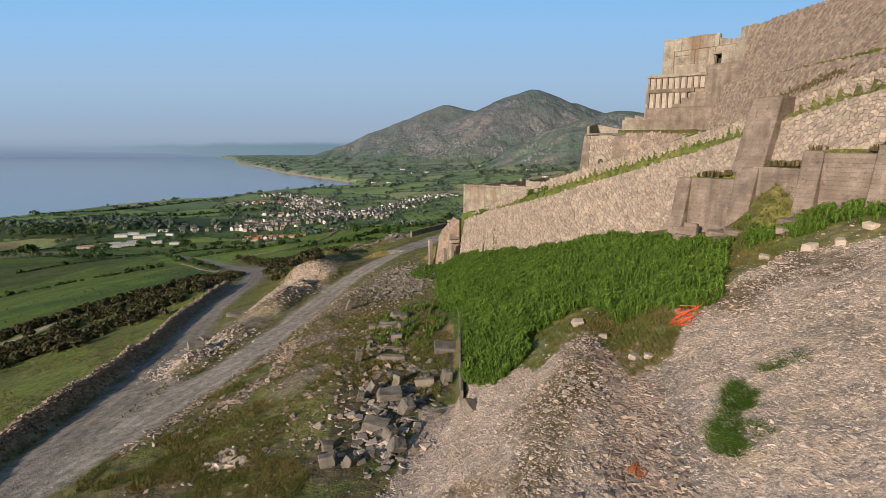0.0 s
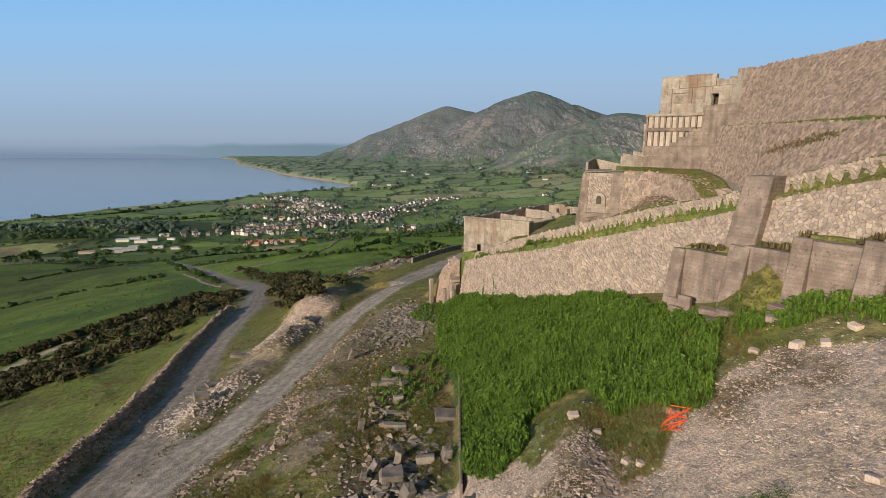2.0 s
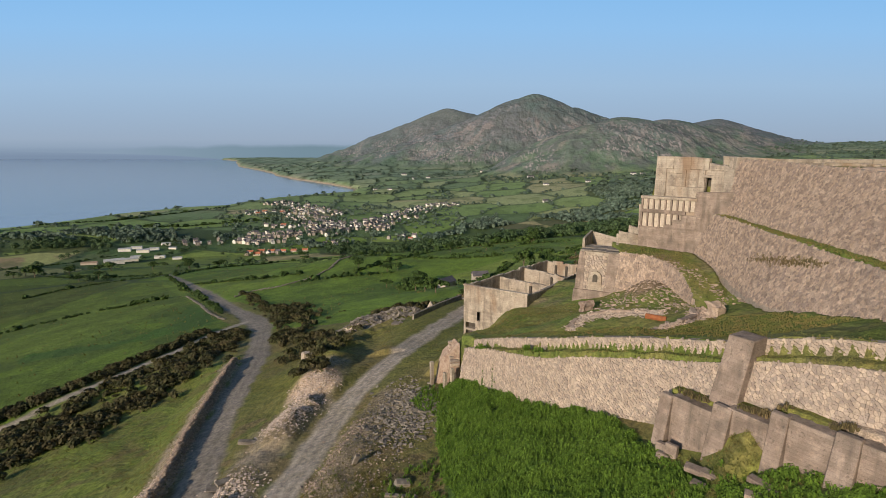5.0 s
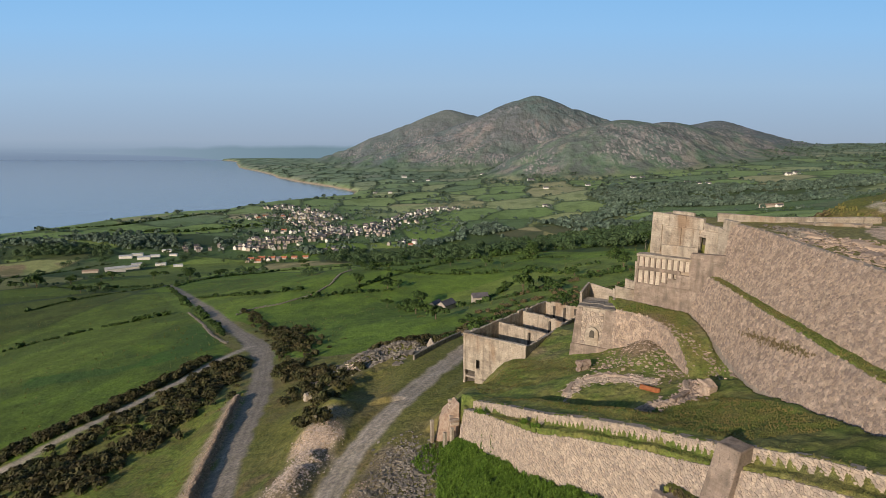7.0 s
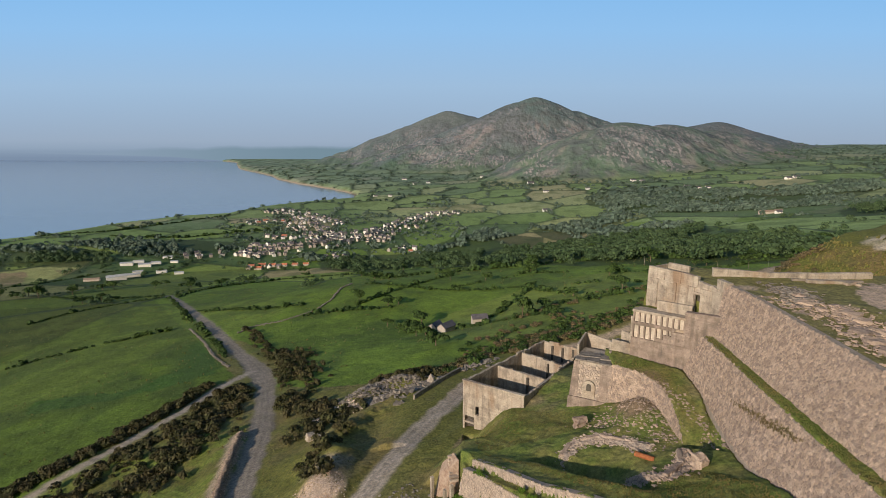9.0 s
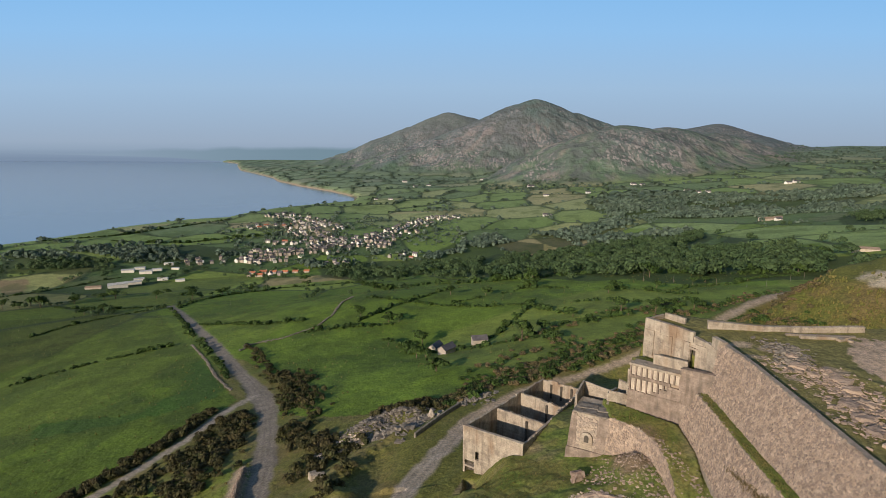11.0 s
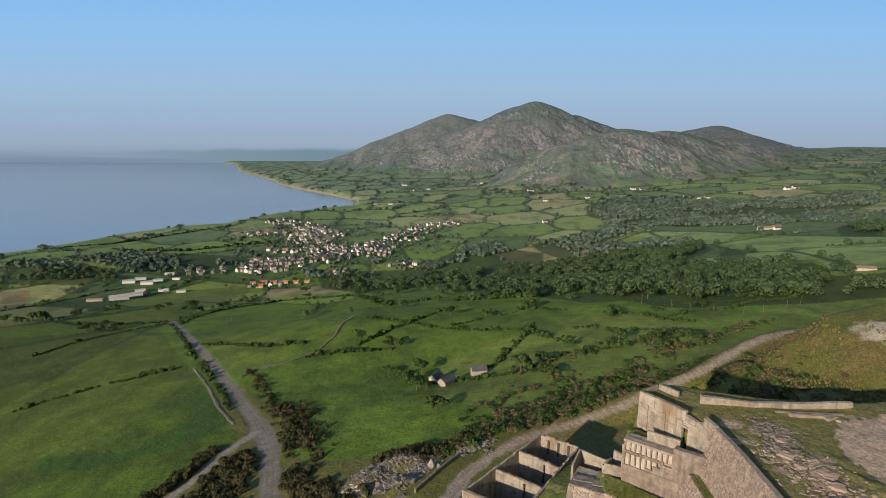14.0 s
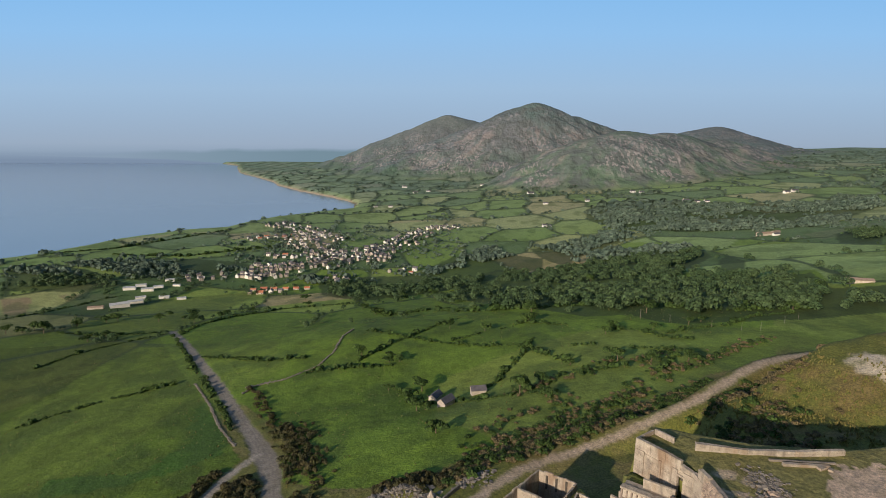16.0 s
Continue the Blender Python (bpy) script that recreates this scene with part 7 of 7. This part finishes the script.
def spill(name, xs, ys, sizes, material, label, category="rubble", lift=0.16):
    pieces = []
    kind = srng.integers(0, 8, len(xs))
    tip = srng.uniform(-0.5, 0.5, (8, 2))
    for k in range(8):
        v, f = rock(100 + k)
        rot = np.array((Matrix.Rotation(tip[k, 0], 3, "X") @ Matrix.Rotation(tip[k, 1], 3, "Y")))
        m = kind == k
        if m.any():
            pieces.append(strew((v @ rot.T, f), xs[m], ys[m], sizes[m], srng, 0.0, srng.uniform(0.45, 1.0, m.sum()), height(xs[m], ys[m]) + sizes[m] * lift))
    return stuff(name, pieces, material, label, category)


def scree_ok(x, y):
    return (y < 34 - 0.12 * x + np.maximum(0, x - 13) * 0.62 + 1.5 * wobble(x, y, 4, 3))


x, y = srng.uniform(-5, 34, 90000), srng.uniform(10, 46, 90000)
sx, sy = x - CONC_A[0], y - CONC_A[1]
k = scree_ok(x, y) & (x > np.interp(y, [10, 22, 30, 36], [-5, -3.6, 0.2, 3])) & (np.abs(x) < 0.9 * y + 2) & (sx * 0.849 + sy * 0.528 < -2.0) & ~inside(x, y, BRACKEN) & ~((grassed(x, y)) & (srng.uniform(0, 1, len(x)) < 0.93)) & ~((x > 14.5) & (y > 20) & (srng.uniform(0, 1, len(x)) < 0.45 + 0.9 * fractal(x, y, 3.0, 3, 640)))
x, y = x[k][:40000], y[k][:40000]
size = 0.05 + 0.035 * srng.pareto(2.4, len(x)).clip(0, 4.0)
spill("scree", x, y, size, M_RUBBLE, "loose pinkish-grey scree of broken granite", "scree", 0.12)
x, y = along([(9.0, 28.3), (9.1, 25.1), (8.5, 21.9), (7.1, 17.4), (6.0, 12)], 0.0028, srng, 0.75)
spill("scree", x, y, srng.uniform(0, 1, len(x)) ** 3.5 * 0.26 + 0.045, M_STONE_GREY, "coarser grey stones lying in the gully", "scree", 0.15)
for line, gap, sp, lo, hi, m, lab in (([(-27.6, 52), (-26.6, 58), (-26.2, 62)], 0.006, 1.9, 0.06, 0.36, M_RUBBLE, "heap of pale broken stone between the tracks"), ([(-24.6, 73.5), (-23.4, 78), (-22.2, 82)], 0.004, 1.5, 0.06, 0.34, M_RUBBLE, "ridge of tipped pale rubble beside the track"),
                                      ([(-23.8, 85.6), (-20.4, 87.2)], 0.002, 1.3, 0.06, 0.32, M_RUBBLE, "exposed stony face of an earth mound"), ([(-15.5, 50), (-15.0, 60), (-12.0, 72)], 0.035, 1.0, 0.06, 0.35, M_STONE_GREY, "stones strewn along the verge of the track"),
                                      ([(-7, 66), (-4, 72), (-6, 80)], 0.010, 2.4, 0.12, 0.6, M_SLAB, "grey rubble heap below the wall end"), ([(-9, 45), (-10, 58), (-7, 63)], 0.022, 2.6, 0.05, 0.28, M_STONE_GREY, "broken stones over the ruined foundations"),
                                      ([(-3.4, 26), (-3.2, 33), (-2.4, 40)], 0.024, 1.2, 0.08, 0.55, M_SLAB, "grey rubble among fallen foundation blocks"), ([(-21.4, 33), (-17.3, 48), (-15.8, 58)], 0.04, 0.6, 0.05, 0.35, M_STONE_GREY, "pale stones along the edge of the track"), ([(-13, 26), (-8.5, 33), (-9, 44)], 0.03, 2.6, 0.05, 0.32, M_STONE_GREY, "loose stones scattered through the rough grass"), ([(-6.2, 33), (-4.2, 30.4), (-2.4, 26.6)], 0.09, 1.3, 0.15, 0.6, M_RUBBLE, "pale angular stones among the fallen blocks"), ([(-5.4, 37), (-4.6, 44), (-5.0, 52)], 0.03, 1.5, 0.08, 0.5, M_STONE_GREY, "broken masonry between the old footings"), ([(-15.4, 52), (-13.4, 43), (-16.5, 38), (-18.8, 34.5)], 0.03, 0.6, 0.06, 0.45, M_STONE_GREY, "pale stones weathering out of the cut bank"), ([(-32.6, 15), (-34.0, 27), (-36.0, 42), (-37.8, 56), (-40, 68)], 0.012, 0.9, 0.05, 0.3, M_RUBBLE, "pale stones tumbled down the road bank"), ([(-12.8, 29.8), (-12.6, 28.4)], 0.02, 0.5, 0.15, 0.6, M_RUBBLE, "small heap of stones in the grass"),
                                      ([(-25, 134), (-19, 142), (-13, 145), (-9, 145)], 0.012, 2.6, 0.15, 1.0, M_SLAB, "heap of grey broken stone above the lane"), ([(-15, 128), (-11, 133), (-7, 139)], 0.014, 2.6, 0.2, 1.7, M_SLAB, "dark tumbled slabs behind the lane wall"), ([(-32, 128), (-27, 131), (-22, 130)], 0.02, 1.6, 0.15, 1.0, M_RUBBLE, "pale broken stone among gorse on the mound"), ([(5, 139.5), (9, 142.5), (13, 145)], 0.06, 1.5, 0.3, 1.3, M_SLAB, "boulders along the upper bank of the lane"),
                                      ([(56, 90), (58, 86), (53, 79)], 0.02, 1.3, 0.1, 0.8, M_SLAB, "heap of dark broken stone on the top yard"), ([(53, 80), (57, 74), (55, 67), (52.5, 58)], 0.014, 2.3, 0.08, 0.62, M_STONE_GREY, "tumbled boulders along the edge of the top yard"), ([(24.5, 84), (29, 80), (33, 75), (31, 71)], 0.06, 1.3, 0.12, 0.5, M_STONE_GREY, "fallen masonry at the foot of the tower"),
                                      ([(18, 74.2), (20, 76.8), (24.2, 77.2), (27.2, 74.8), (29.2, 71)], 0.010, 0.6, 0.12, 0.55, M_STONE, "stones fallen from the ruined enclosure"), ([(25.0, 65.0), (28.0, 61.6), (31.3, 64.6), (32.8, 68)], 0.012, 0.55, 0.12, 0.6, M_STONE_GREY, "tumbled stones of the lower enclosure wall"), ([(29, 86), (32, 83.5), (34, 79)], 0.02, 1.5, 0.08, 0.4, M_STONE_GREY, "stony brown spoil against the revetment"), ([(27, 62), (32, 65)], 0.03, 0.9, 0.15, 0.6, M_STONE_GREY, "collapsed stones of a small ruin"), ([(35, 84), (38, 74), (37.5, 66)], 0.10, 0.7, 0.15, 0.5, M_STONE_GREY, "stones fallen from the revetment"), ([(-110, 285), (-96, 288)], 0.3, 1.0, 0.5, 1.2, M_SLAB, "stone heap by the field gate")):
    x, y = along(line, gap, srng, sp)
    spill("rubble", x, y, srng.uniform(0, 1, len(x)) ** 2.2 * (hi - lo) + lo, m, lab)

# the broken-down wall along the lane
x, y = along(ROAD_WALL, 0.014, srng, 0.0)
t = srng.normal(0, 0.6, len(x))
x = x + t
prof = np.exp(-(t / 0.6) ** 2)
pieces = []
size = srng.uniform(0, 1, len(x)) ** 1.8 * 0.3 + 0.1
lift = srng.uniform(0, 1, len(x)) * 0.5 * prof * (1 + 0.3 * fractal(x, y, 5, 2, 800))
kind = srng.integers(0, 6, len(x))
for k in range(6):
    m = kind == k
    pieces.append(strew(rock(200 + k), x[m], y[m], size[m], srng, 0.0, None, height(x[m], y[m]) + lift[m]))
lane_wall = stuff("lane_wall_stones", pieces, M_STONE_GREY, "tumbledown dry-stone wall along the lane", "wall")
bm = bmesh.new()
rows = [(ax, ay) for ax, ay in ROAD_WALL]
for (ax, ay), (bx, by) in zip(rows, rows[1:]):
    n = max(2, int(math.dist((ax, ay), (bx, by)) / 2))
    for i in range(n):
        p, q = (ax + (bx - ax) * i / n, ay + (by - ay) * i / n), (ax + (bx - ax) * (i + 1) / n, ay + (by - ay) * (i + 1) / n)
        gp, gq = float(height(*p)), float(height(*q))
        solid(bm, [(p[0] - 0.5, p[1], gp - 0.4), (q[0] - 0.5, q[1], gq - 0.4), (q[0] + 0.5, q[1], gq - 0.4), (p[0] + 0.5, p[1], gp - 0.4)], [(p[0] - 0.25, p[1], gp + 0.2), (q[0] - 0.25, q[1], gq + 0.2), (q[0] + 0.25, q[1], gq + 0.2), (p[0] + 0.25, p[1], gp + 0.2)])
tagged(part("wall_lane_core", bm, M_CORE, kind="structure"), "earth and stone core of the lane wall", "wall")

# stone field walls
for line, hgt in (([(-109, 274), (-106, 285), (-91, 289), (-75, 305), (-70, 327), (-70, 359), (-66, 378)], 1.1), ([(-149, 305), (-123, 265), (-103, 230), (-86, 205)], 0.6)):
    x, y = along(line, 0.25, srng, 0.25)
    size = srng.uniform(0.4, 0.9, len(x))
    stuff("field_wall", [strew(rock(300), x, y, size, srng, 0.0, None, height(x, y) + srng.uniform(0, hgt * 0.6, len(x)))], M_SLAB, "low grey stone wall dividing the pastures", "wall")


def block(x, y, size, turn, tilt, label, category, material, name, lift=0.5, group=""):
    bm = bmesh.new()
    bmesh.ops.create_cube(bm, size=1.0, matrix=Matrix.Diagonal((*size, 1)))
    r = random.Random(round(x * 31 + y * 17))
    if name in ("foundation_block", "boulder", "rock_outcrop"):
        for v in bm.verts:
            v.co = Vector((v.co.x * r.uniform(0.82, 1.08), v.co.y * r.uniform(0.82, 1.08), v.co.z * r.uniform(0.78, 1.1)))
    rugged = name == "rock_outcrop"
    worn(bm, min(size) * 0.09, min(size) * (0.2 if rugged else 0.08), 3 if rugged else 2, x + y)
    for v in bm.verts:
        v.co += noise.noise_vector(v.co * 4.5 + Vector((y, x, 0))) * min(size) * (0.17 if rugged else 0.07)
    ob = part(name, bm, material)
    ob.matrix_world = pose(x, y, float(height(x, y)) + size[2] * (lift - 0.12), tilt, tilt * 0.6, turn)
    return tagged(ob, label, category, group)


for i, (x, y, sx, sy, sz, turn, tilt) in enumerate(((-3.6, 34.2, 1.9, 1.4, 0.9, 12, 6), (-4.0, 30.2, 1.9, 1.1, 0.8, -8, 12), (-2.3, 32.0, 0.9, 1.0, 1.3, 30, 20), (-1.3, 36.2, 1.6, 0.8, 0.7, 5, -4), (0.3, 36.4, 0.9, 0.9, 1.1, 15, 8), (-3.0, 28.6, 0.9, 0.8, 0.9, 50, 18), (-2.5, 27.2, 1.1, 0.9, 0.9, 20, 30),
                                                    (-4.9, 35.4, 0.7, 0.6, 1.4, 40, 24), (-3.2, 36.4, 0.8, 0.7, 1.2, 70, 10), (-6.2, 26.6, 1.1, 0.8, 0.7, 10, -14), (-4.9, 26.2, 0.7, 0.6, 0.7, 60, 18), (-6.6, 28.6, 0.8, 0.6, 0.6, 25, 10), (-5.6, 34.6, 0.6, 0.6, 0.7, 5, 16),
                                                    (-4.2, 47.5, 1.2, 0.7, 0.9, 8, 4), (-4.3, 44.6, 2.0, 0.6, 0.5, 4, 2), (-4.0, 42.0, 2.4, 0.7, 0.5, -3, 3), (-3.8, 50.6, 1.1, 0.8, 0.7, 30, 10), (-4.6, 54.6, 1.9, 1.1, 0.9, 14, 12), (0.2, 42.6, 2.2, 1.6, 0.7, 4, 10), (1.6, 27.6, 1.1, 1.0, 0.4, 40, 26), (-6.8, 41.6, 0.6, 0.5, 1.6, 12, 14), (-10.6, 59.8, 0.7, 0.5, 1.8, 30, 24))):
    block(x, y, (0.88 * sx, 0.88 * sy, 0.85 * sz), turn, tilt, "fallen grey concrete foundation block among weeds" if i % 3 else "tilted square-cut granite block in rubble", "block", M_SLAB, "foundation_block", 0.5, "fallen blocks of the ruined foundations")
for i, (x, y, s) in enumerate(((8.1, 31.4, 0.7), (10.0, 27.0, 0.6), (10.4, 26.2, 0.5), (17, 19.4, 0.55), (9.3, 30.2, 0.5), (21.5, 31.5, 0.8), (22.6, 30.6, 0.7), (24.5, 31, 0.7), (19.6, 32.6, 0.6))):
    block(x, y, (s, s * 0.8, s * 0.55), 40 * i, 9, "pale angular boulder lying on the scree", "boulder", M_RUBBLE, "boulder", 0.5, "boulders on the scree")
for x, y, size, turn in ((20.6, 40.3, (1.7, 0.9, 0.45), -40), (21.2, 39.2, (1.3, 0.8, 0.4), -52), (23.6, 36.2, (2.2, 0.7, 0.4), -60), (22.6, 35.4, (1.4, 0.8, 0.4), -30), (20.0, 38.6, (1.0, 0.7, 0.4), -48)):
    block(x, y, size, turn, 5, "broken concrete slab lying below the buttressed wall", "slab", M_CONC, "concrete_slab", 0.6, "slabs below the buttresses")
for x, y, size, turn in ((-28.6, 61.6, (2.4, 1.2, 0.35), 20), (-28.0, 62.4, (2.0, 1.0, 0.3), 50), (-29.0, 60.2, (1.8, 0.9, 0.3), -10), (-26.8, 56.2, (1.6, 1.2, 0.6), 30), (-28.4, 72.6, (3.0, 0.7, 0.5), 4)):
    block(x, y, size, turn, 9, "dark broken concrete slab on the rubble heap", "slab", M_SLAB, "concrete_slab", 0.9, "slabs on the rubble heap")
for x, y, size, turn, tilt in ((-29.6, 114.8, (3.4, 1.2, 1.5), 22, 4), (-31.2, 116.5, (1.8, 1.4, 1.8), 40, 8), (-28.2, 113.6, (3.0, 0.5, 0.4), 22, 3)):
    block(x, y, size, turn, tilt, "pale concrete remnant on a gorse-covered mound", "ruin", M_CONC_PALE, "concrete_remnant", 0.5, "remnants on the mound")

for x, y, size, turn in ((57.8, 74.4, (3.4, 2.6, 1.2), -58), (57.0, 71.4, (3.0, 2.2, 1.1), -30), (54.6, 79.4, (2.6, 2.0, 1.2), -40), (54.0, 67.4, (3.0, 2.4, 1.2), -70), (52.8, 63.4, (2.8, 2.2, 1.2), -20), (52.0, 60.0, (2.4, 2.4, 1.3), -66), (56.6, 84.0, (2.2, 1.6, 1.3), -20), (56.4, 67.6, (2.4, 1.6, 1.0), -50), (51.2, 56.4, (2.8, 2.0, 1.2), -80), (55.2, 76.6, (1.8, 1.5, 1.0), 10)):
    block(x, y, [0.8 * v for v in size], turn, 5, "flat weathered granite outcrop in the top yard", "rock", M_STONE_GREY, "rock_outcrop", 0.14, "outcrops of the top yard")
for x, y, size, turn in ((67.4, 92.2, (8.5, 0.7, 0.6), -3), (69.8, 91.4, (1.6, 0.9, 0.5), 20), (71.2, 91.0, (1.1, 0.8, 0.4), 50)):
    block(x, y, size, turn, 3, "broken concrete beam lying before the yard wall", "beam", M_CONC_PALE, "concrete_beam", 0.5, "concrete beams of the top yard")

# ruined wall end with brick piers and stair
ruin = empty("ruined_pier", 0.6, 81.5, 2, "ruined brick and concrete wall end with slender piers", "ruin")
bm = bmesh.new()
solid(bm, [(-1.7, 81.4, 1.0), (0.4, 80.0, 1.0), (2.6, 80.4, 1.0), (1.6, 83.6, 1.0), (-0.9, 83.8, 1.0)], [(-0.7, 82.2, 5.6), (0.7, 81.1, 6.8), (2.5, 81.0, 8.6), (1.7, 83.0, 8.8), (-0.2, 83.4, 6.6)])
part("pier_body", worn(bm, 0.12, 0.16, 4), M_BRICK, ruin, "crumbling red brick core")
for px, py, h in ((-1.9, 80.9, 4.6), (0.2, 78.9, 3.6), (1.3, 79.2, 4.2)):
    bm = bmesh.new()
    box(bm, (px, py, 1.0 + h / 2), (0.55, 0.55, h), 30)
    part("pier", worn(bm, 0.05, 0.06, 2, px), M_CONC_PALE, ruin)
for k in range(7):
    bm = bmesh.new()
    box(bm, (1.7 - 0.05 * k, 80.2 + 0.45 * k, 5.4 + 0.45 * k), (1.5, 0.5, 0.4), 20)
    part("step", worn(bm, 0.06, 0.06, 1, k), M_STONE, ruin)
# low wall on the far side of the lane
parapet = empty("lane_parapet", -1, 130, -1, "low dark concrete wall beside the lane", "wall", kind="structure")
pts = [(-7.0, 121.5), (-4.4, 125.2), (-1.6, 129.4), (1.4, 133.4), (4.6, 137.6)]
for a, b in zip(pts, pts[1:]):
    bm = bmesh.new()
    ga, gb = float(height(*a)), float(height(*b))
    bar_between(bm, a, b, 0.5, min(ga, gb) - 1.0, ga + 1.2, gb + 1.2)
    part("wall_length", worn(bm, 0.05, 0.05, 2, a[0]), M_SLAB, parapet)
block(-3.6, 136.4, (0.4, 2.2, 2.6), 30, 24, "leaning triangular concrete slab at the wall end", "slab", M_CONC_PALE, "leaning_slab")

# small ruin below the tower
pit = empty("ruined_pit", 29, 70, 16, "low ruined stone enclosure with grass inside", "ruin")
for line, rise in (([(18.0, 74.6), (19.9, 77.0), (24.2, 77.4), (27.2, 75.0), (29.2, 71.2)], 0.35), ([(25.0, 65.4), (26.5, 62.9), (28.0, 61.4)], 0.35), ([(28.0, 61.4), (31.3, 64.6), (32.6, 68.0)], 0.6)):
    for a, b in zip(line, line[1:]):
        bm = bmesh.new()
        ga, gb = float(height(*a)), float(height(*b))
        bar_between(bm, a, b, 0.7, min(ga, gb) - 1.0, ga + rise, gb + rise * 0.8)
        part("wall_length", worn(bm, 0.1, 0.22, 3, a[0]), M_STONE_GREY, pit)
bm = bmesh.new()
box(bm, (32.8, 63.4, float(height(32.8, 63.4)) + 0.7), (1.8, 1.6, 1.9), 30)
part("end_pier", worn(bm, 0.2, 0.5, 4), M_STONE_GREY, pit)
bm = bmesh.new()
bmesh.ops.create_cone(bm, cap_ends=True, segments=14, radius1=0.36, radius2=0.36, depth=2.6, matrix=pose(27.9, 68.9, float(height(27.9, 68.9)) + 0.5, 90, 0, 55))
tagged(part("rusty_tank", bm, M_RUST), "short orange-rusted iron cylinder lying in the ruin", "tank")
bm = bmesh.new()
box(bm, (22.8, 84.0, float(height(22.8, 84.0)) + 0.6), (2.2, 1.6, 1.8), 20)
tagged(part("brickwork_lump", worn(bm, 0.25, 0.55, 4), M_BRICK), "collapsed lump of red brickwork below the tower", "brickwork")

# orange barrier netting on the scree, and a second scrap in the gully


def netting(x0, y0, turn, length, width, seed, label, material):
    root = empty("barrier_netting", x0, y0, float(height(x0, y0)), label, "netting")
    r = random.Random(seed)
    ca, sa = math.cos(radians(turn)), math.sin(radians(turn))

    def place(u, v):
        x, y = x0 + u * ca - v * sa, y0 + u * sa + v * ca
        return Vector((x, y, float(height(x, y)) + 0.12 + 0.08 * math.sin(u * 5 + v * 4)))
    for k in range(7):
        v = -width / 2 + width * k / 6 + r.uniform(-0.05, 0.05)
        bm = bmesh.new()
        for i in range(10):
            p, q = place(-length / 2 + length * i / 10, v + 0.12 * math.sin(i + k)), place(-length / 2 + length * (i + 1) / 10, v + 0.12 * math.sin(i + 1 + k))
            solid(bm, [p + Vector(o) for o in ((0, -0.05, 0), (0, 0.05, 0), (0, 0, 0.05))], [q + Vector(o) for o in ((0, -0.05, 0), (0, 0.05, 0), (0, 0, 0.05))])
        part("strand", bm, material, root)
    for i in range(6):
        u = -length / 2 + length * i / 5
        bm = bmesh.new()
        p, q = place(u, -width / 2), place(u + r.uniform(-0.3, 0.3), width / 2)
        solid(bm, [p + Vector(o) for o in ((-0.06, 0, 0), (0.06, 0, 0), (0, 0, 0.06))], [q + Vector(o) for o in ((-0.06, 0, 0), (0.06, 0, 0), (0, 0, 0.06))])
        part("cross_strand", bm, material, root)


netting(13.0, 28.2, 55, 2.0, 1.0, 1, "crumpled orange plastic barrier netting on the scree", M_ORANGE)
netting(7.1, 18.0, 120, 0.6, 0.35, 2, "scrap of rusty red netting in the gully", M_RUST)

# timbers and beams on the top yard and in the old foundations
for x, y, l, turn in ((66, 93.6, 9, -4), (70, 93.2, 7, -2), (-5.5, 51.5, 3.6, 8), (-5.0, 52.4, 2.6, -4)):
    block(x, y, (l, 0.45, 0.4), turn, 2, "long weathered beam lying on the ground", "beam", M_TIMBER, "beam", 0.5, "old beams")

# breakwater at the old quarry pier
bm = bmesh.new()
bar_between(bm, (-647, 1134), (-643, 1204), 7, SEA - 6, SEA + 2.5, SEA + 5)
tagged(part("breakwater", worn(bm, 0.8, 0.6, 2), M_SLAB), "dark stone pier jutting into the bay", "pier")

# thin concrete edge that holds the bracken above the old foundations
bm = bmesh.new()
for (a, b) in (((1.2, 29.5), (1.25, 35)), ((1.25, 35), (1.4, 41)), ((1.4, 41), (1.55, 47))):
    bar_between(bm, a, b, 0.16, 1.5, 6.58 + 0.452 * a[0] - 0.05 * a[1] + 0.25, 6.58 + 0.452 * b[0] - 0.05 * b[1] + 0.2)
tagged(part("wall_edge", worn(bm, 0.03, 0.04, 2), M_CONC, kind="structure"), "thin pale concrete edging below the bracken", "wall")
